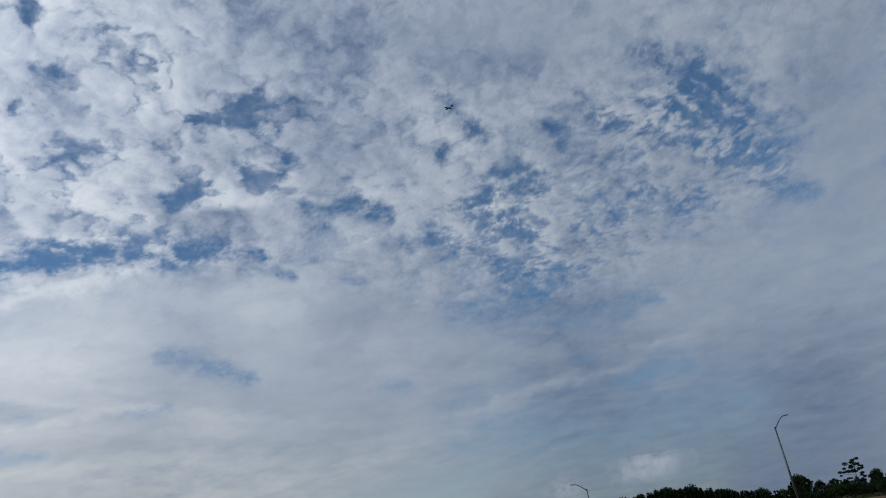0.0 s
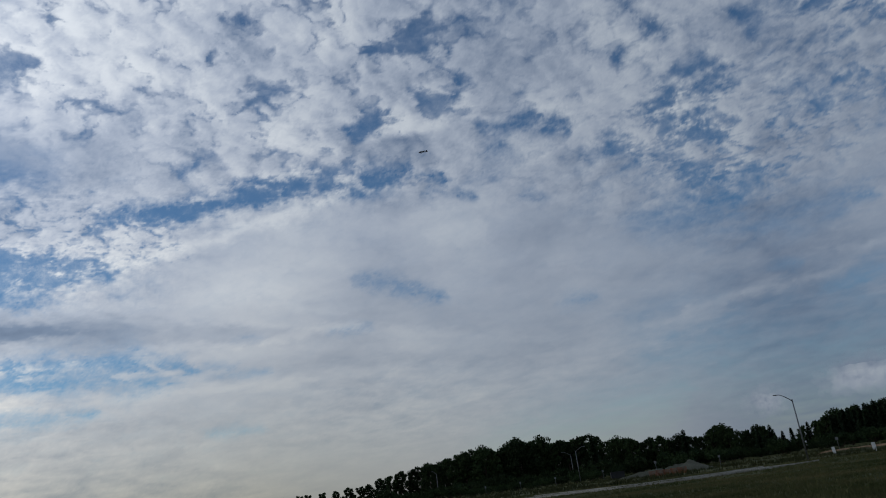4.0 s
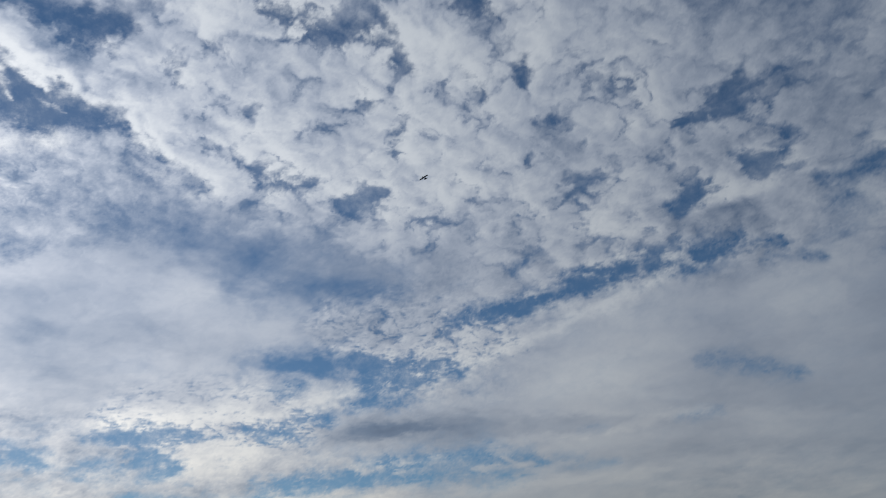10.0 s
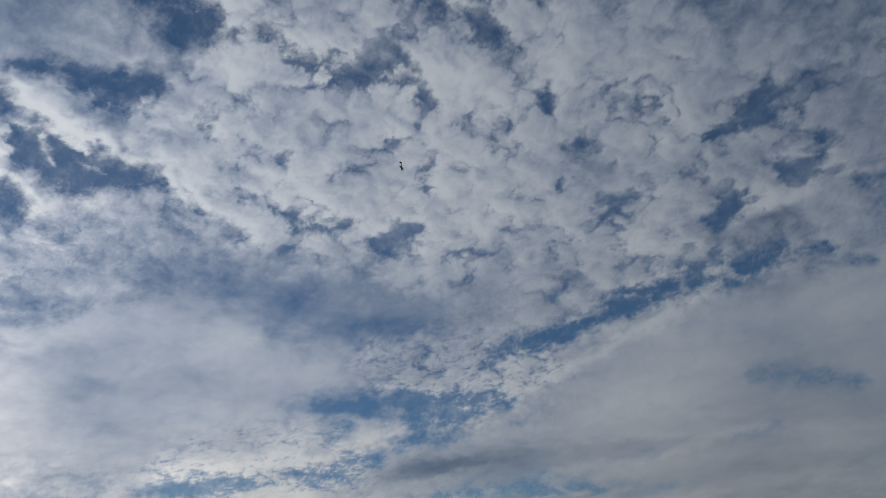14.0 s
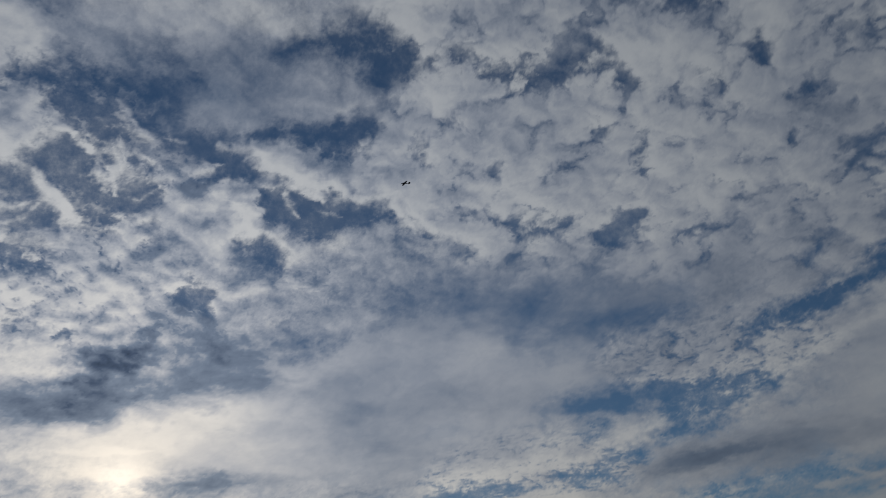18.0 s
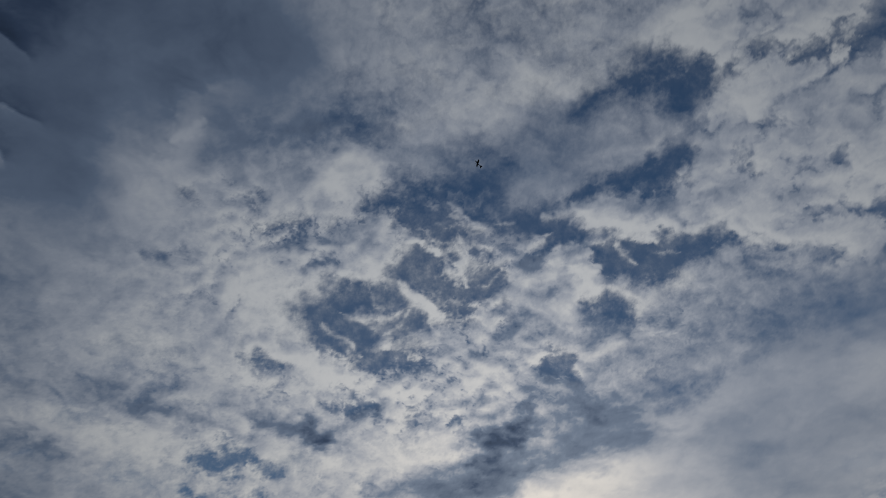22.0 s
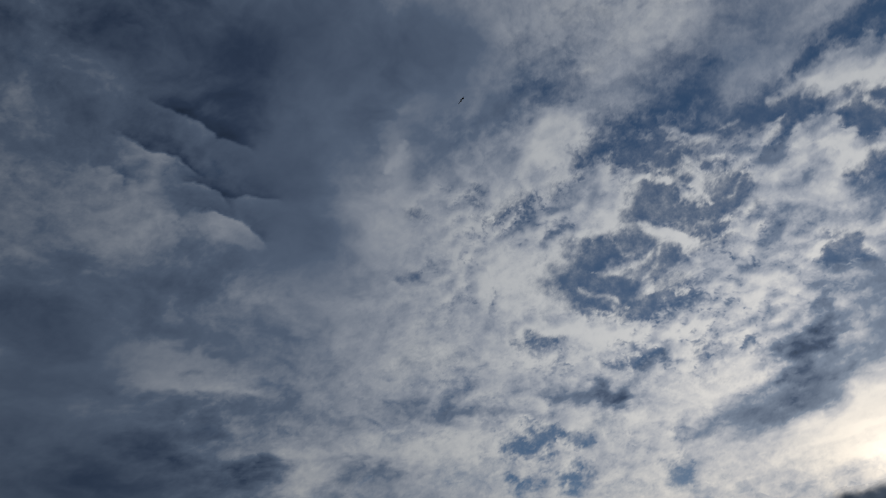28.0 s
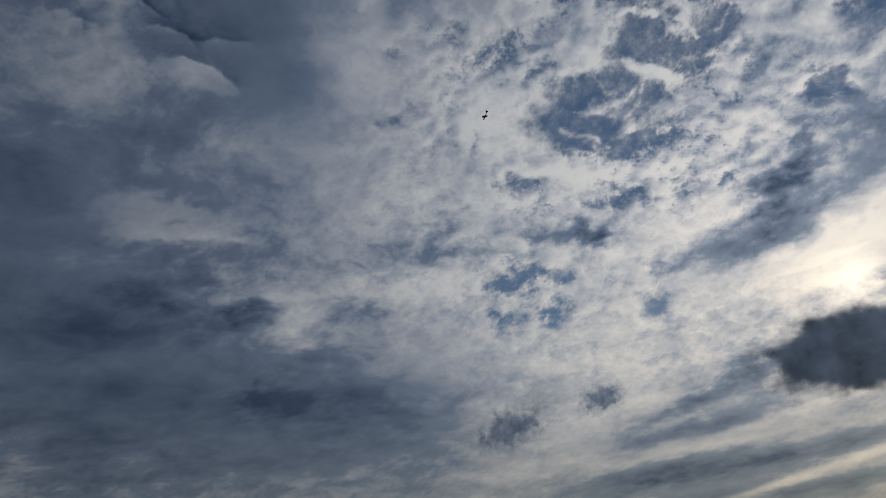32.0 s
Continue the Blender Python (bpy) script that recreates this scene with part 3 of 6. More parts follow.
gap(0.53, 0.60, (0.3, 36.3), (3.0, 34.5), (3.9, 31.8), (5.6, 30.6))
gap(0.62, 0.25, (-7.1, 12.8), (-4.4, 12.9))
gap(0.71, 0.30, (11.9, 10.2), (17.0, 10.7))
gap(0.44, 0.40, (-35.4, 10.7), (-33.0, 10.9))
gap(0.62, 0.75, (2.7, 34.5), (3.5, 32.7), (5.5, 30.8))
gap(0.53, 0.50, (1.1, 30.5), (1.7, 29.5))
gap(1.10, 0.80, (2.8, 25.9), (4.9, 26.1), (7.4, 26.5), (8.9, 26.6))
gap(1.33, 0.78, (3.1, 25.4), (5.5, 24.3), (7.6, 22.4))
gap(1.10, 0.65, (-0.3, 23.8), (1.1, 22.6), (3.9, 21.1), (6.2, 20.1))
gap(0.44, 0.60, (-8.9, 27.3), (-5.7, 26.9), (-4.1, 25.7))
gap(0.44, 0.50, (-7.5, 29.4), (-6.9, 29.7))
gap(0.44, 0.40, (-10.1, 25.7), (-9.1, 25.8))
gap(0.44, 0.45, (-8.6, 21.6), (-6.9, 21.3))
gap(0.97, 0.50, (4.8, 18.8), (7.0, 17.9))
gap(0.44, 0.50, (-49.9, 39.9), (-49.2, 38.8))
gap(0.53, 0.50, (-39.2, 41.2), (-37.5, 38.9))
gap(0.62, 0.45, (-32.2, 37.0), (-29.6, 34.9))
gap(0.53, 0.50, (-46.9, 36.0), (-45.6, 37.0))
gap(0.40, 0.40, (-24.9, 34.8), (-23.9, 34.3))
gap(0.40, 0.50, (-40.4, 33.4), (-39.8, 32.6))
gap(0.40, 0.50, (-35.8, 30.0), (-34.3, 30.2))
gap(0.35, 0.50, (-30.3, 30.2), (-29.9, 28.5))
gap(0.62, 0.60, (-33.8, 39.5), (-32.7, 41.5))
gap(0.71, 0.85, (-42.3, 21.9), (-38.6, 22.5), (-34.7, 23.2), (-31.4, 24.3), (-27.5, 24.6), (-25.1, 24.9))
gap(0.62, 0.70, (-27.5, 25.3), (-22.3, 24.7), (-19.6, 24.0), (-16.4, 24.1))
gap(0.35, 0.60, (-17.0, 23.1), (-14.0, 22.8), (-12.5, 22.1))
gap(1.24, 0.85, (-14.3, 33.6), (-13.3, 31.7), (-13.2, 30.0))
gap(0.88, 0.60, (-16.7, 31.0), (-14.5, 30.0), (-12.5, 28.6))
gap(0.62, 0.60, (-21.4, 28.5), (-19.9, 29.0), (-18.5, 28.4))
gap(0.53, 0.50, (-16.4, 32.7), (-18.2, 34.2))
gap(0.40, 0.55, (-12.6, 28.0), (-10.2, 27.0), (-7.7, 26.9))
gap(0.62, 0.65, (-5.7, 26.7), (-4.3, 26.6))
gap(0.53, 0.55, (-24.9, 27.5), (-24.0, 26.8))
gap(0.53, 0.55, (-30.8, 28.2), (-29.3, 27.7))
gap(0.53, 0.50, (-20.8, 25.9), (-18.1, 24.7))
gap(0.44, 0.50, (-34.8, 30.1), (-33.2, 29.2))
gap(0.35, 0.45, (-29.5, 34.5), (-28.9, 35.1))
gap(0.35, 0.45, (-40.0, 33.0), (-38.9, 32.2))
gap(0.88, 0.75, (-53.4, 44.2), (-50.0, 43.9), (-46.9, 42.3), (-45.1, 41.6))
gap(0.53, 0.50, (-50.3, 39.4), (-48.6, 39.0))
gap(0.53, 0.60, (-67.9, 40.3), (-66.5, 39.1))
gap(0.53, 0.45, (-60.4, 38.1), (-58.9, 38.3))
gap(0.40, 0.45, (-56.3, 38.0), (-55.6, 38.1))
gap(0.80, 0.80, (-73.8, 35.1), (-72.6, 35.1), (-71.0, 35.3))
gap(0.62, 0.60, (-72.1, 34.9), (-69.8, 34.5), (-66.9, 33.4), (-65.2, 32.8))
gap(0.53, 0.45, (-65.2, 32.8), (-61.8, 31.0))
gap(0.80, 0.50, (-58.0, 32.4), (-55.3, 33.1), (-52.7, 32.2), (-50.1, 31.7), (-47.1, 31.6))
gap(0.62, 0.60, (-49.8, 19.7), (-47.0, 18.2), (-43.9, 18.6), (-41.6, 18.1))
gap(0.53, 0.45, (-57.0, 18.9), (-51.9, 18.8))
gap(0.44, 0.50, (-55.8, 17.0), (-54.2, 17.1))
gap(0.53, 0.55, (-67.2, 13.9), (-65.1, 14.0))
gap(0.88, 0.60, (-66.6, 11.8), (-64.9, 11.6), (-63.5, 11.8))
gap(0.35, 0.40, (-63.6, 13.6), (-59.9, 13.7), (-56.4, 13.3))
gap(0.62, 0.60, (-50.6, 15.8), (-48.1, 16.4), (-45.5, 16.2))
gap(0.44, 0.40, (-56.9, 14.0), (-53.6, 13.5))
gap(0.80, 0.65, (-57.3, 9.9), (-53.5, 10.6), (-50.7, 10.2), (-47.5, 10.5))
gap(0.53, 0.55, (-47.5, 11.3), (-43.4, 11.7), (-39.0, 11.0))
gap(0.88, 0.50, (-65.8, 8.6), (-63.8, 8.5), (-60.7, 8.9))
gap(0.62, 0.55, (-23.1, 16.7), (-20.2, 16.1), (-16.6, 14.8))
gap(0.40, 0.40, (-25.5, 13.0), (-22.3, 13.0))
gap(0.80, 0.60, (-55.3, 10.2), (-52.1, 10.1), (-48.6, 10.9), (-44.7, 11.5))
gap(0.71, 0.60, (-43.5, 11.5), (-39.4, 11.1), (-36.0, 10.8))
gap(0.53, 0.45, (-49.4, 8.2), (-45.2, 8.0), (-42.5, 8.4))
gap(0.53, 0.40, (-56.1, 7.1), (-51.7, 6.7))
gap(1.50, 0.92, (-55.5, 54.1), (-51.5, 52.0), (-46.8, 51.6), (-42.6, 48.9))
gap(0.80, 0.80, (-42.6, 48.9), (-38.6, 47.1), (-35.5, 44.8))
gap(0.88, 0.70, (-44.7, 51.6), (-41.0, 50.0), (-33.5, 48.8))
gap(0.88, 0.90, (-58.6, 45.2), (-55.9, 44.5))
gap(0.75, 0.85, (-52.9, 44.1), (-49.8, 44.4), (-47.5, 43.1), (-44.8, 41.8))
gap(0.62, 0.55, (-60.1, 46.2), (-57.7, 45.0))
gap(0.62, 0.65, (-65.6, 46.7), (-62.6, 46.9), (-59.5, 46.6))
gap(1.10, 0.65, (-65.8, 53.2), (-61.8, 53.5), (-59.7, 54.0))
gap(1.24, 0.55, (-70.2, 49.1), (-68.0, 46.9), (-70.1, 45.4))
gap(0.44, 0.60, (-67.3, 41.5), (-66.5, 39.4))
gap(1.15, 0.85, (-81.7, 35.3), (-80.1, 35.8), (-77.5, 34.7), (-76.4, 35.9))
gap(0.66, 0.80, (-77.5, 34.7), (-74.4, 35.2), (-72.0, 35.5))
gap(0.88, 0.65, (-87.8, 39.2), (-85.3, 39.5), (-83.2, 38.8))
gap(0.53, 0.55, (-84.0, 41.0), (-79.4, 41.7), (-74.3, 41.8), (-71.7, 42.2))
gap(0.88, 0.75, (-74.8, 42.0), (-72.6, 41.5))
gap(0.66, 0.60, (-84.3, 32.9), (-81.5, 33.1))
gap(1.10, 0.50, (-75.9, 48.2), (-71.7, 47.6), (-69.5, 45.4))
gap(0.62, 0.45, (-81.3, 47.6), (-75.9, 48.3))
gap(0.80, 0.50, (-67.8, 33.3), (-65.3, 33.1))
gap(1.06, 0.50, (-58.2, 33.2), (-53.6, 32.3), (-48.5, 31.5), (-45.1, 29.8))
gap(0.62, 0.55, (-57.2, 33.5), (-55.6, 33.6))
gap(0.53, 0.40, (-49.2, 39.5), (-48.7, 38.6))
gap(0.40, 0.40, (-60.5, 38.4), (-59.4, 38.5))
gap(0.40, 0.40, (-56.3, 38.3), (-55.5, 38.1))
gap(0.62, 0.45, (-32.4, 36.7), (-30.1, 35.7), (-28.8, 34.9))
gap(0.84, 0.85, (-39.2, 22.3), (-36.4, 22.5), (-33.3, 23.7), (-30.5, 23.9), (-27.6, 24.5), (-23.7, 24.2), (-20.7, 24.4), (-17.4, 24.3), (-15.0, 24.1))
gap(0.62, 0.70, (-22.9, 28.4), (-20.2, 28.4), (-18.0, 28.5))
gap(0.62, 0.55, (-47.7, 17.8), (-45.4, 18.4), (-42.7, 18.3))
gap(0.53, 0.45, (-53.3, 19.5), (-48.9, 18.7))
gap(0.53, 0.40, (-26.1, 35.1), (-24.1, 34.9))
gap(0.40, 0.45, (-36.7, 25.1), (-35.5, 25.8))
gap(0.40, 0.50, (-31.0, 28.4), (-30.1, 28.0))
gap(0.40, 0.50, (-40.8, 33.3), (-39.9, 32.7))
gap(0.44, 0.40, (-46.9, 35.8), (-45.3, 35.2))
gap(0.53, 0.35, (-78.3, 25.3), (-74.4, 26.2))
gap(0.62, 0.50, (-21.8, 16.6), (-18.5, 15.6))
gap(1.33, 0.55, (-103.3, 42.0), (-100.3, 41.3), (-96.4, 40.9))
gap(1.86, 0.55, (-101.4, 41.8), (-95.8, 42.7), (-91.7, 42.6))
gap(1.41, 0.60, (-90.7, 39.9), (-87.1, 39.9), (-84.9, 38.9))
gap(1.06, 0.85, (-82.0, 36.5), (-79.4, 35.8), (-77.3, 34.9))
gap(0.75, 0.80, (-74.1, 35.6), (-72.0, 35.8), (-70.4, 35.1))
gap(0.62, 0.70, (-84.3, 38.9), (-85.7, 37.5), (-87.0, 39.1))
gap(0.88, 0.70, (-75.7, 40.2), (-72.2, 41.4))
gap(0.53, 0.60, (-78.5, 41.4), (-73.9, 41.9))
gap(0.75, 0.90, (-58.5, 45.1), (-56.2, 44.5))
gap(0.71, 0.65, (-62.4, 47.2), (-58.8, 46.4))
gap(0.88, 0.85, (-53.3, 44.3), (-49.9, 43.8), (-47.2, 43.0), (-44.9, 41.5))
gap(0.62, 0.60, (-47.5, 45.2), (-46.1, 44.4))
gap(0.62, 0.55, (-32.5, 36.8), (-30.1, 36.0), (-29.1, 34.4))
gap(0.62, 0.50, (-49.8, 40.5), (-48.7, 39.0))
gap(1.10, 0.60, (-103.5, 34.5), (-101.8, 34.5), (-100.5, 32.8))
gap(0.66, 0.70, (-96.9, 33.5), (-94.7, 33.5))
gap(0.80, 0.60, (-98.5, 34.8), (-96.3, 34.8))
gap(0.97, 0.55, (-101.5, 30.6), (-99.8, 30.2))
gap(0.80, 0.70, (-84.3, 33.0), (-82.3, 32.6), (-80.3, 31.4))
gap(0.88, 0.75, (-88.5, 28.8), (-87.1, 28.5), (-85.8, 29.0))
gap(0.53, 0.50, (-92.2, 32.2), (-91.3, 32.5))
gap(0.53, 0.50, (-100.9, 25.3), (-99.8, 25.5))
gap(0.75, 0.60, (-49.4, 18.6), (-46.8, 18.5), (-43.6, 18.2))
gap(0.80, 0.50, (-48.9, 17.3), (-45.9, 15.9))
gap(0.44, 0.50, (-55.9, 17.0), (-54.1, 16.9))
gap(0.49, 0.65, (-55.6, 14.3), (-52.8, 15.1), (-51.6, 14.9))
gap(0.66, 0.55, (-66.9, 14.0), (-63.8, 13.9))
gap(1.10, 0.60, (-45.7, 11.6), (-40.8, 11.4), (-37.1, 11.0))
gap(0.62, 0.45, (-69.0, 32.6), (-67.0, 31.5))
gap(0.88, 0.40, (-77.4, 47.7), (-72.4, 48.9), (-68.8, 46.8))
gap(0.80, 0.75, (-104.7, 34.8), (-103.6, 33.5), (-104.6, 30.9), (-103.0, 29.2))
gap(0.88, 0.60, (-109.1, 32.8), (-108.0, 30.8), (-106.5, 30.0))
gap(1.10, 0.62, (-101.6, 36.5), (-99.4, 37.0), (-97.2, 37.8))
gap(0.88, 0.70, (-100.5, 33.5), (-99.5, 33.0), (-101.6, 32.2))
gap(1.10, 0.60, (-99.2, 43.5), (-98.2, 40.9), (-100.4, 41.8))
gap(1.50, 0.50, (-101.6, 41.8), (-97.1, 40.0), (-93.8, 37.6))
gap(1.33, 0.55, (-95.7, 42.6), (-92.5, 44.1), (-89.4, 44.3))
gap(0.93, 0.85, (-80.8, 36.1), (-79.4, 35.2), (-77.3, 35.2))
gap(0.62, 0.80, (-74.5, 35.7), (-71.9, 35.5))
gap(0.88, 0.78, (-89.0, 39.9), (-86.3, 39.2), (-84.7, 38.5))
gap(0.66, 0.80, (-76.4, 41.5), (-73.4, 41.7), (-71.5, 42.1))
gap(0.57, 0.70, (-84.1, 41.1), (-79.4, 41.2), (-76.4, 41.5))
gap(0.71, 0.50, (-114.5, 38.8), (-112.6, 39.8), (-109.9, 39.9), (-105.0, 40.2))
gap(0.40, 0.60, (-114.8, 29.1), (-113.0, 29.2), (-110.7, 29.0))
gap(0.27, 0.40, (-108.1, 26.5), (-103.5, 26.2))
gap(0.35, 0.45, (-101.1, 25.3), (-99.2, 25.2))
gap(0.97, 0.50, (-114.4, 21.1), (-112.5, 21.9))
gap(0.66, 0.75, (-117.3, 21.7), (-115.0, 21.8), (-113.0, 22.7))
gap(0.71, 0.70, (-117.3, 19.4), (-115.6, 18.4))
gap(0.66, 0.70, (-113.4, 19.2), (-112.5, 18.4))
gap(0.57, 0.60, (-105.4, 18.4), (-103.7, 18.0))
gap(0.53, 0.50, (-88.0, 29.2), (-86.7, 27.9))
gap(0.44, 0.50, (-74.7, 25.7), (-77.8, 24.6), (-79.7, 24.5))
gap(1.68, 0.30, (-106.9, 51.2), (-104.2, 49.3), (-108.9, 46.5), (-116.4, 45.6))
gap(1.10, 0.50, (-75.5, 48.7), (-71.0, 47.2), (-66.8, 46.9))
gap(1.24, 0.85, (-58.8, 45.3), (-56.4, 44.7), (-53.9, 44.4))
gap(0.80, 0.60, (-63.4, 47.5), (-61.4, 45.9))
gap(0.35, 0.45, (-118.1, 36.6), (-116.9, 35.9))
gap(0.35, 0.45, (-116.5, 41.4), (-115.5, 40.3))
gap(0.53, 0.45, (-96.8, 34.7), (-95.1, 35.5))
gap(0.62, 0.50, (-91.9, 35.3), (-90.6, 36.5))
gap(0.66, 0.70, (-114.2, 29.3), (-112.1, 29.2))
gap(0.84, 0.70, (-114.9, 22.7), (-113.7, 21.6), (-114.4, 20.5))
gap(0.66, 0.70, (-112.8, 19.3), (-111.3, 19.5))
gap(0.49, 0.50, (-111.4, 21.3), (-110.5, 21.3))
gap(0.66, 0.75, (-105.3, 17.9), (-104.2, 17.3))
gap(0.40, 0.50, (-117.1, 18.7), (-114.7, 18.8))
gap(1.15, 0.60, (-109.2, 32.4), (-107.4, 31.6), (-105.2, 32.0))
gap(0.80, 0.75, (-103.9, 29.5), (-102.7, 30.1))
gap(0.62, 0.50, (-88.0, 28.5), (-86.3, 28.2))
gap(0.71, 0.45, (-123.1, 40.8), (-121.4, 40.3))
gap(0.44, 0.45, (-118.1, 36.5), (-117.0, 36.3))
gap(0.44, 0.40, (-115.9, 41.9), (-115.1, 41.4))
gap(0.35, 0.35, (-124.7, 35.7), (-123.1, 35.8))
gap(0.97, 0.80, (-80.6, 37.0), (-78.4, 35.9), (-76.3, 35.6))
gap(0.97, 0.60, (-88.6, 40.5), (-84.2, 39.6))
gap(1.33, 0.60, (-102.7, 42.4), (-99.2, 40.7), (-97.2, 42.8))
gap(0.84, 0.70, (-100.8, 36.7), (-95.1, 34.6), (-91.1, 36.5))
gap(0.97, 0.60, (-103.0, 35.0), (-105.9, 34.2), (-108.1, 32.0))
gap(0.57, 0.70, (-106.0, 30.2), (-103.7, 29.0))
gap(0.53, 0.60, (-109.4, 33.1), (-108.3, 31.1))
gap(0.80, 0.50, (-95.5, 40.1), (-95.2, 36.9))
gap(0.57, 0.60, (-88.1, 30.0), (-87.2, 27.9))
gap(0.53, 0.40, (-122.5, 40.7), (-121.4, 40.4))
gap(0.44, 0.70, (-113.9, 29.5), (-111.4, 28.8))
gap(1.15, 0.60, (-39.5, 52.7), (-35.5, 50.4), (-32.0, 47.6))
gap(0.88, 0.50, (-39.6, 48.1), (-36.9, 46.4))
gap(0.71, 0.75, (-66.7, 12.1), (-64.7, 12.2), (-63.1, 11.5))
gap(0.62, 0.80, (-56.9, 9.8), (-51.6, 10.7), (-44.9, 10.4))
gap(0.62, 0.75, (-48.4, 11.5), (-41.6, 11.8), (-38.2, 10.8))
gap(1.24, 0.75, (-65.9, 9.0), (-63.9, 7.8), (-61.4, 8.7))
gap(0.62, 0.75, (-69.4, 13.3), (-65.3, 13.6), (-62.0, 13.8))
gap(0.97, 0.75, (-78.6, 11.5), (-75.4, 11.7), (-72.4, 11.9))
gap(0.80, 0.65, (-69.2, 11.4), (-66.5, 11.8), (-63.6, 12.2))
gap(0.53, 0.75, (-58.5, 14.1), (-55.1, 13.8))
gap(0.88, 0.70, (-49.5, 17.5), (-46.8, 17.7), (-44.0, 17.9))
gap(0.62, 0.65, (-47.8, 15.9), (-45.6, 16.4))
gap(1.24, 0.60, (-46.1, 11.4), (-41.0, 11.2), (-38.2, 10.6))
gap(0.57, 0.65, (-56.3, 16.9), (-54.5, 17.1))
gap(0.44, 0.60, (-112.4, 21.8), (-111.0, 21.4))
gap(0.44, 0.40, (-6.7, 12.9), (-4.4, 12.9))
gap(0.40, 0.30, (8.4, 12.4), (10.5, 12.3))
gap(0.35, 0.35, (-34.9, 6.3), (-30.9, 6.2))
gap(0.27, 0.35, (-34.1, 10.3), (-30.3, 10.4))
gap(0.27, 0.30, (-32.9, 12.9), (-30.6, 13.0))
gap(0.62, 0.75, (-81.5, 36.3), (-78.0, 35.1), (-75.2, 34.9))
gap(0.44, 0.70, (-73.9, 35.7), (-71.4, 35.9))
gap(0.44, 0.70, (-75.8, 41.3), (-72.2, 42.0))
gap(0.40, 0.70, (-114.9, 29.4), (-111.9, 29.0))
gap(0.44, 0.70, (-87.5, 28.8), (-86.4, 27.7))
gap(0.71, 0.80, (-104.9, 18.2), (-104.2, 17.3))
# thin smooth veils that let the blue through
veil(1.99, 0.42, (0.2, 17.9), (5.5, 16.6), (10.8, 16.1), (13.4, 15.7))
veil(3.01, 0.30, (-63.3, 28.1), (-58.5, 26.2), (-52.9, 24.9), (-48.3, 25.4))
veil(2.56, 0.40, (-67.3, 28.7), (-60.2, 28.1), (-52.9, 27.4), (-48.1, 26.2))
veil(2.48, 0.60, (-69.3, 29.0), (-60.5, 27.3), (-51.3, 24.9), (-46.7, 24.8))
veil(4.42, 0.35, (-88.9, 46.0), (-81.0, 46.7), (-73.0, 45.8))
veil(3.09, 0.30, (-84.3, 31.4), (-78.6, 30.0), (-72.0, 30.0))
veil(3.09, 0.35, (-85.5, 44.6), (-77.4, 46.8), (-71.8, 48.9))
veil(5.75, 0.28, (-25.4, 48.1), (-14.5, 41.6), (-8.9, 35.5))
veil(2.65, 0.44, (-101.0, 42.6), (-97.1, 40.0), (-94.0, 42.0))
veil(1.99, 0.40, (-103.6, 33.0), (-100.5, 35.7), (-97.3, 36.0))
veil(2.65, 0.40, (-100.1, 41.4), (-97.0, 36.6), (-96.6, 33.3))
veil(1.86, 0.40, (-106.2, 33.4), (-103.3, 30.5))
veil(2.21, 0.40, (-89.0, 39.7), (-82.2, 37.7), (-77.4, 35.3))
veil(1.77, 0.50, (-60.5, 24.7), (-53.3, 24.4), (-47.0, 24.2))
veil(1.24, 0.45, (-58.6, 19.1), (-53.1, 19.2), (-48.9, 18.9))
veil(4.86, 0.42, (-0.3, 9.0), (9.6, 6.1), (19.4, 7.0))
veil(2.65, 0.40, (-14.7, 1.9), (-5.9, 3.2), (1.0, 5.3))
veil(3.98, 0.40, (6.6, 2.6), (16.1, 2.3))
veil(2.43, 0.50, (-103.1, 42.4), (-95.8, 42.7), (-89.2, 39.9), (-84.4, 38.1))
veil(1.99, 0.50, (-100.4, 38.5), (-95.9, 36.4), (-92.0, 34.8))
veil(2.43, 0.50, (-109.4, 33.7), (-105.2, 33.3), (-101.3, 31.5), (-103.8, 29.2))
veil(1.55, 0.55, (-81.4, 35.4), (-77.7, 35.9), (-72.0, 35.7))
veil(1.77, 0.40, (-82.2, 33.5), (-81.2, 31.4))
veil(1.33, 0.45, (-79.1, 41.3), (-74.5, 41.7), (-71.8, 42.7))
veil(2.65, 0.40, (12.6, 29.7), (13.8, 23.8))
# strands of cloud across the gaps
wisp(0.35, 0.60, (-101.6, 35.8), (-99.6, 33.9), (-97.0, 32.5), (-93.8, 33.3))
wisp(0.31, 0.35, (-104.0, 35.2), (-103.0, 33.2), (-104.0, 31.6))
wisp(0.44, 0.35, (-105.1, 33.2), (-102.9, 31.8))
wisp(0.40, 0.60, (-95.1, 39.6), (-95.0, 37.3), (-96.3, 35.5))
wisp(0.44, 0.70, (-83.2, 40.4), (-79.7, 37.7), (-76.5, 36.6))
wisp(0.35, 0.60, (-99.3, 39.0), (-97.5, 38.0))
wisp(0.35, 0.60, (-85.2, 36.0), (-82.8, 34.0))
wisp(0.40, 0.80, (-101.3, 35.6), (-98.7, 33.8), (-96.7, 32.7))
wisp(0.44, 0.60, (-95.4, 37.0), (-92.9, 38.3))
wisp(0.35, 0.60, (-84.4, 39.3), (-80.7, 40.2), (-77.3, 38.8))
wisp(0.35, 0.60, (-77.3, 35.8), (-75.2, 35.2))
wisp(0.44, 0.50, (-97.2, 40.4), (-93.2, 39.9), (-89.7, 40.0))
wisp(0.44, 0.60, (-86.6, 40.1), (-82.6, 40.0))
wisp(0.40, 0.60, (-104.6, 33.0), (-101.6, 33.5))
wisp(0.35, 0.60, (-96.3, 42.1), (-93.6, 40.3))
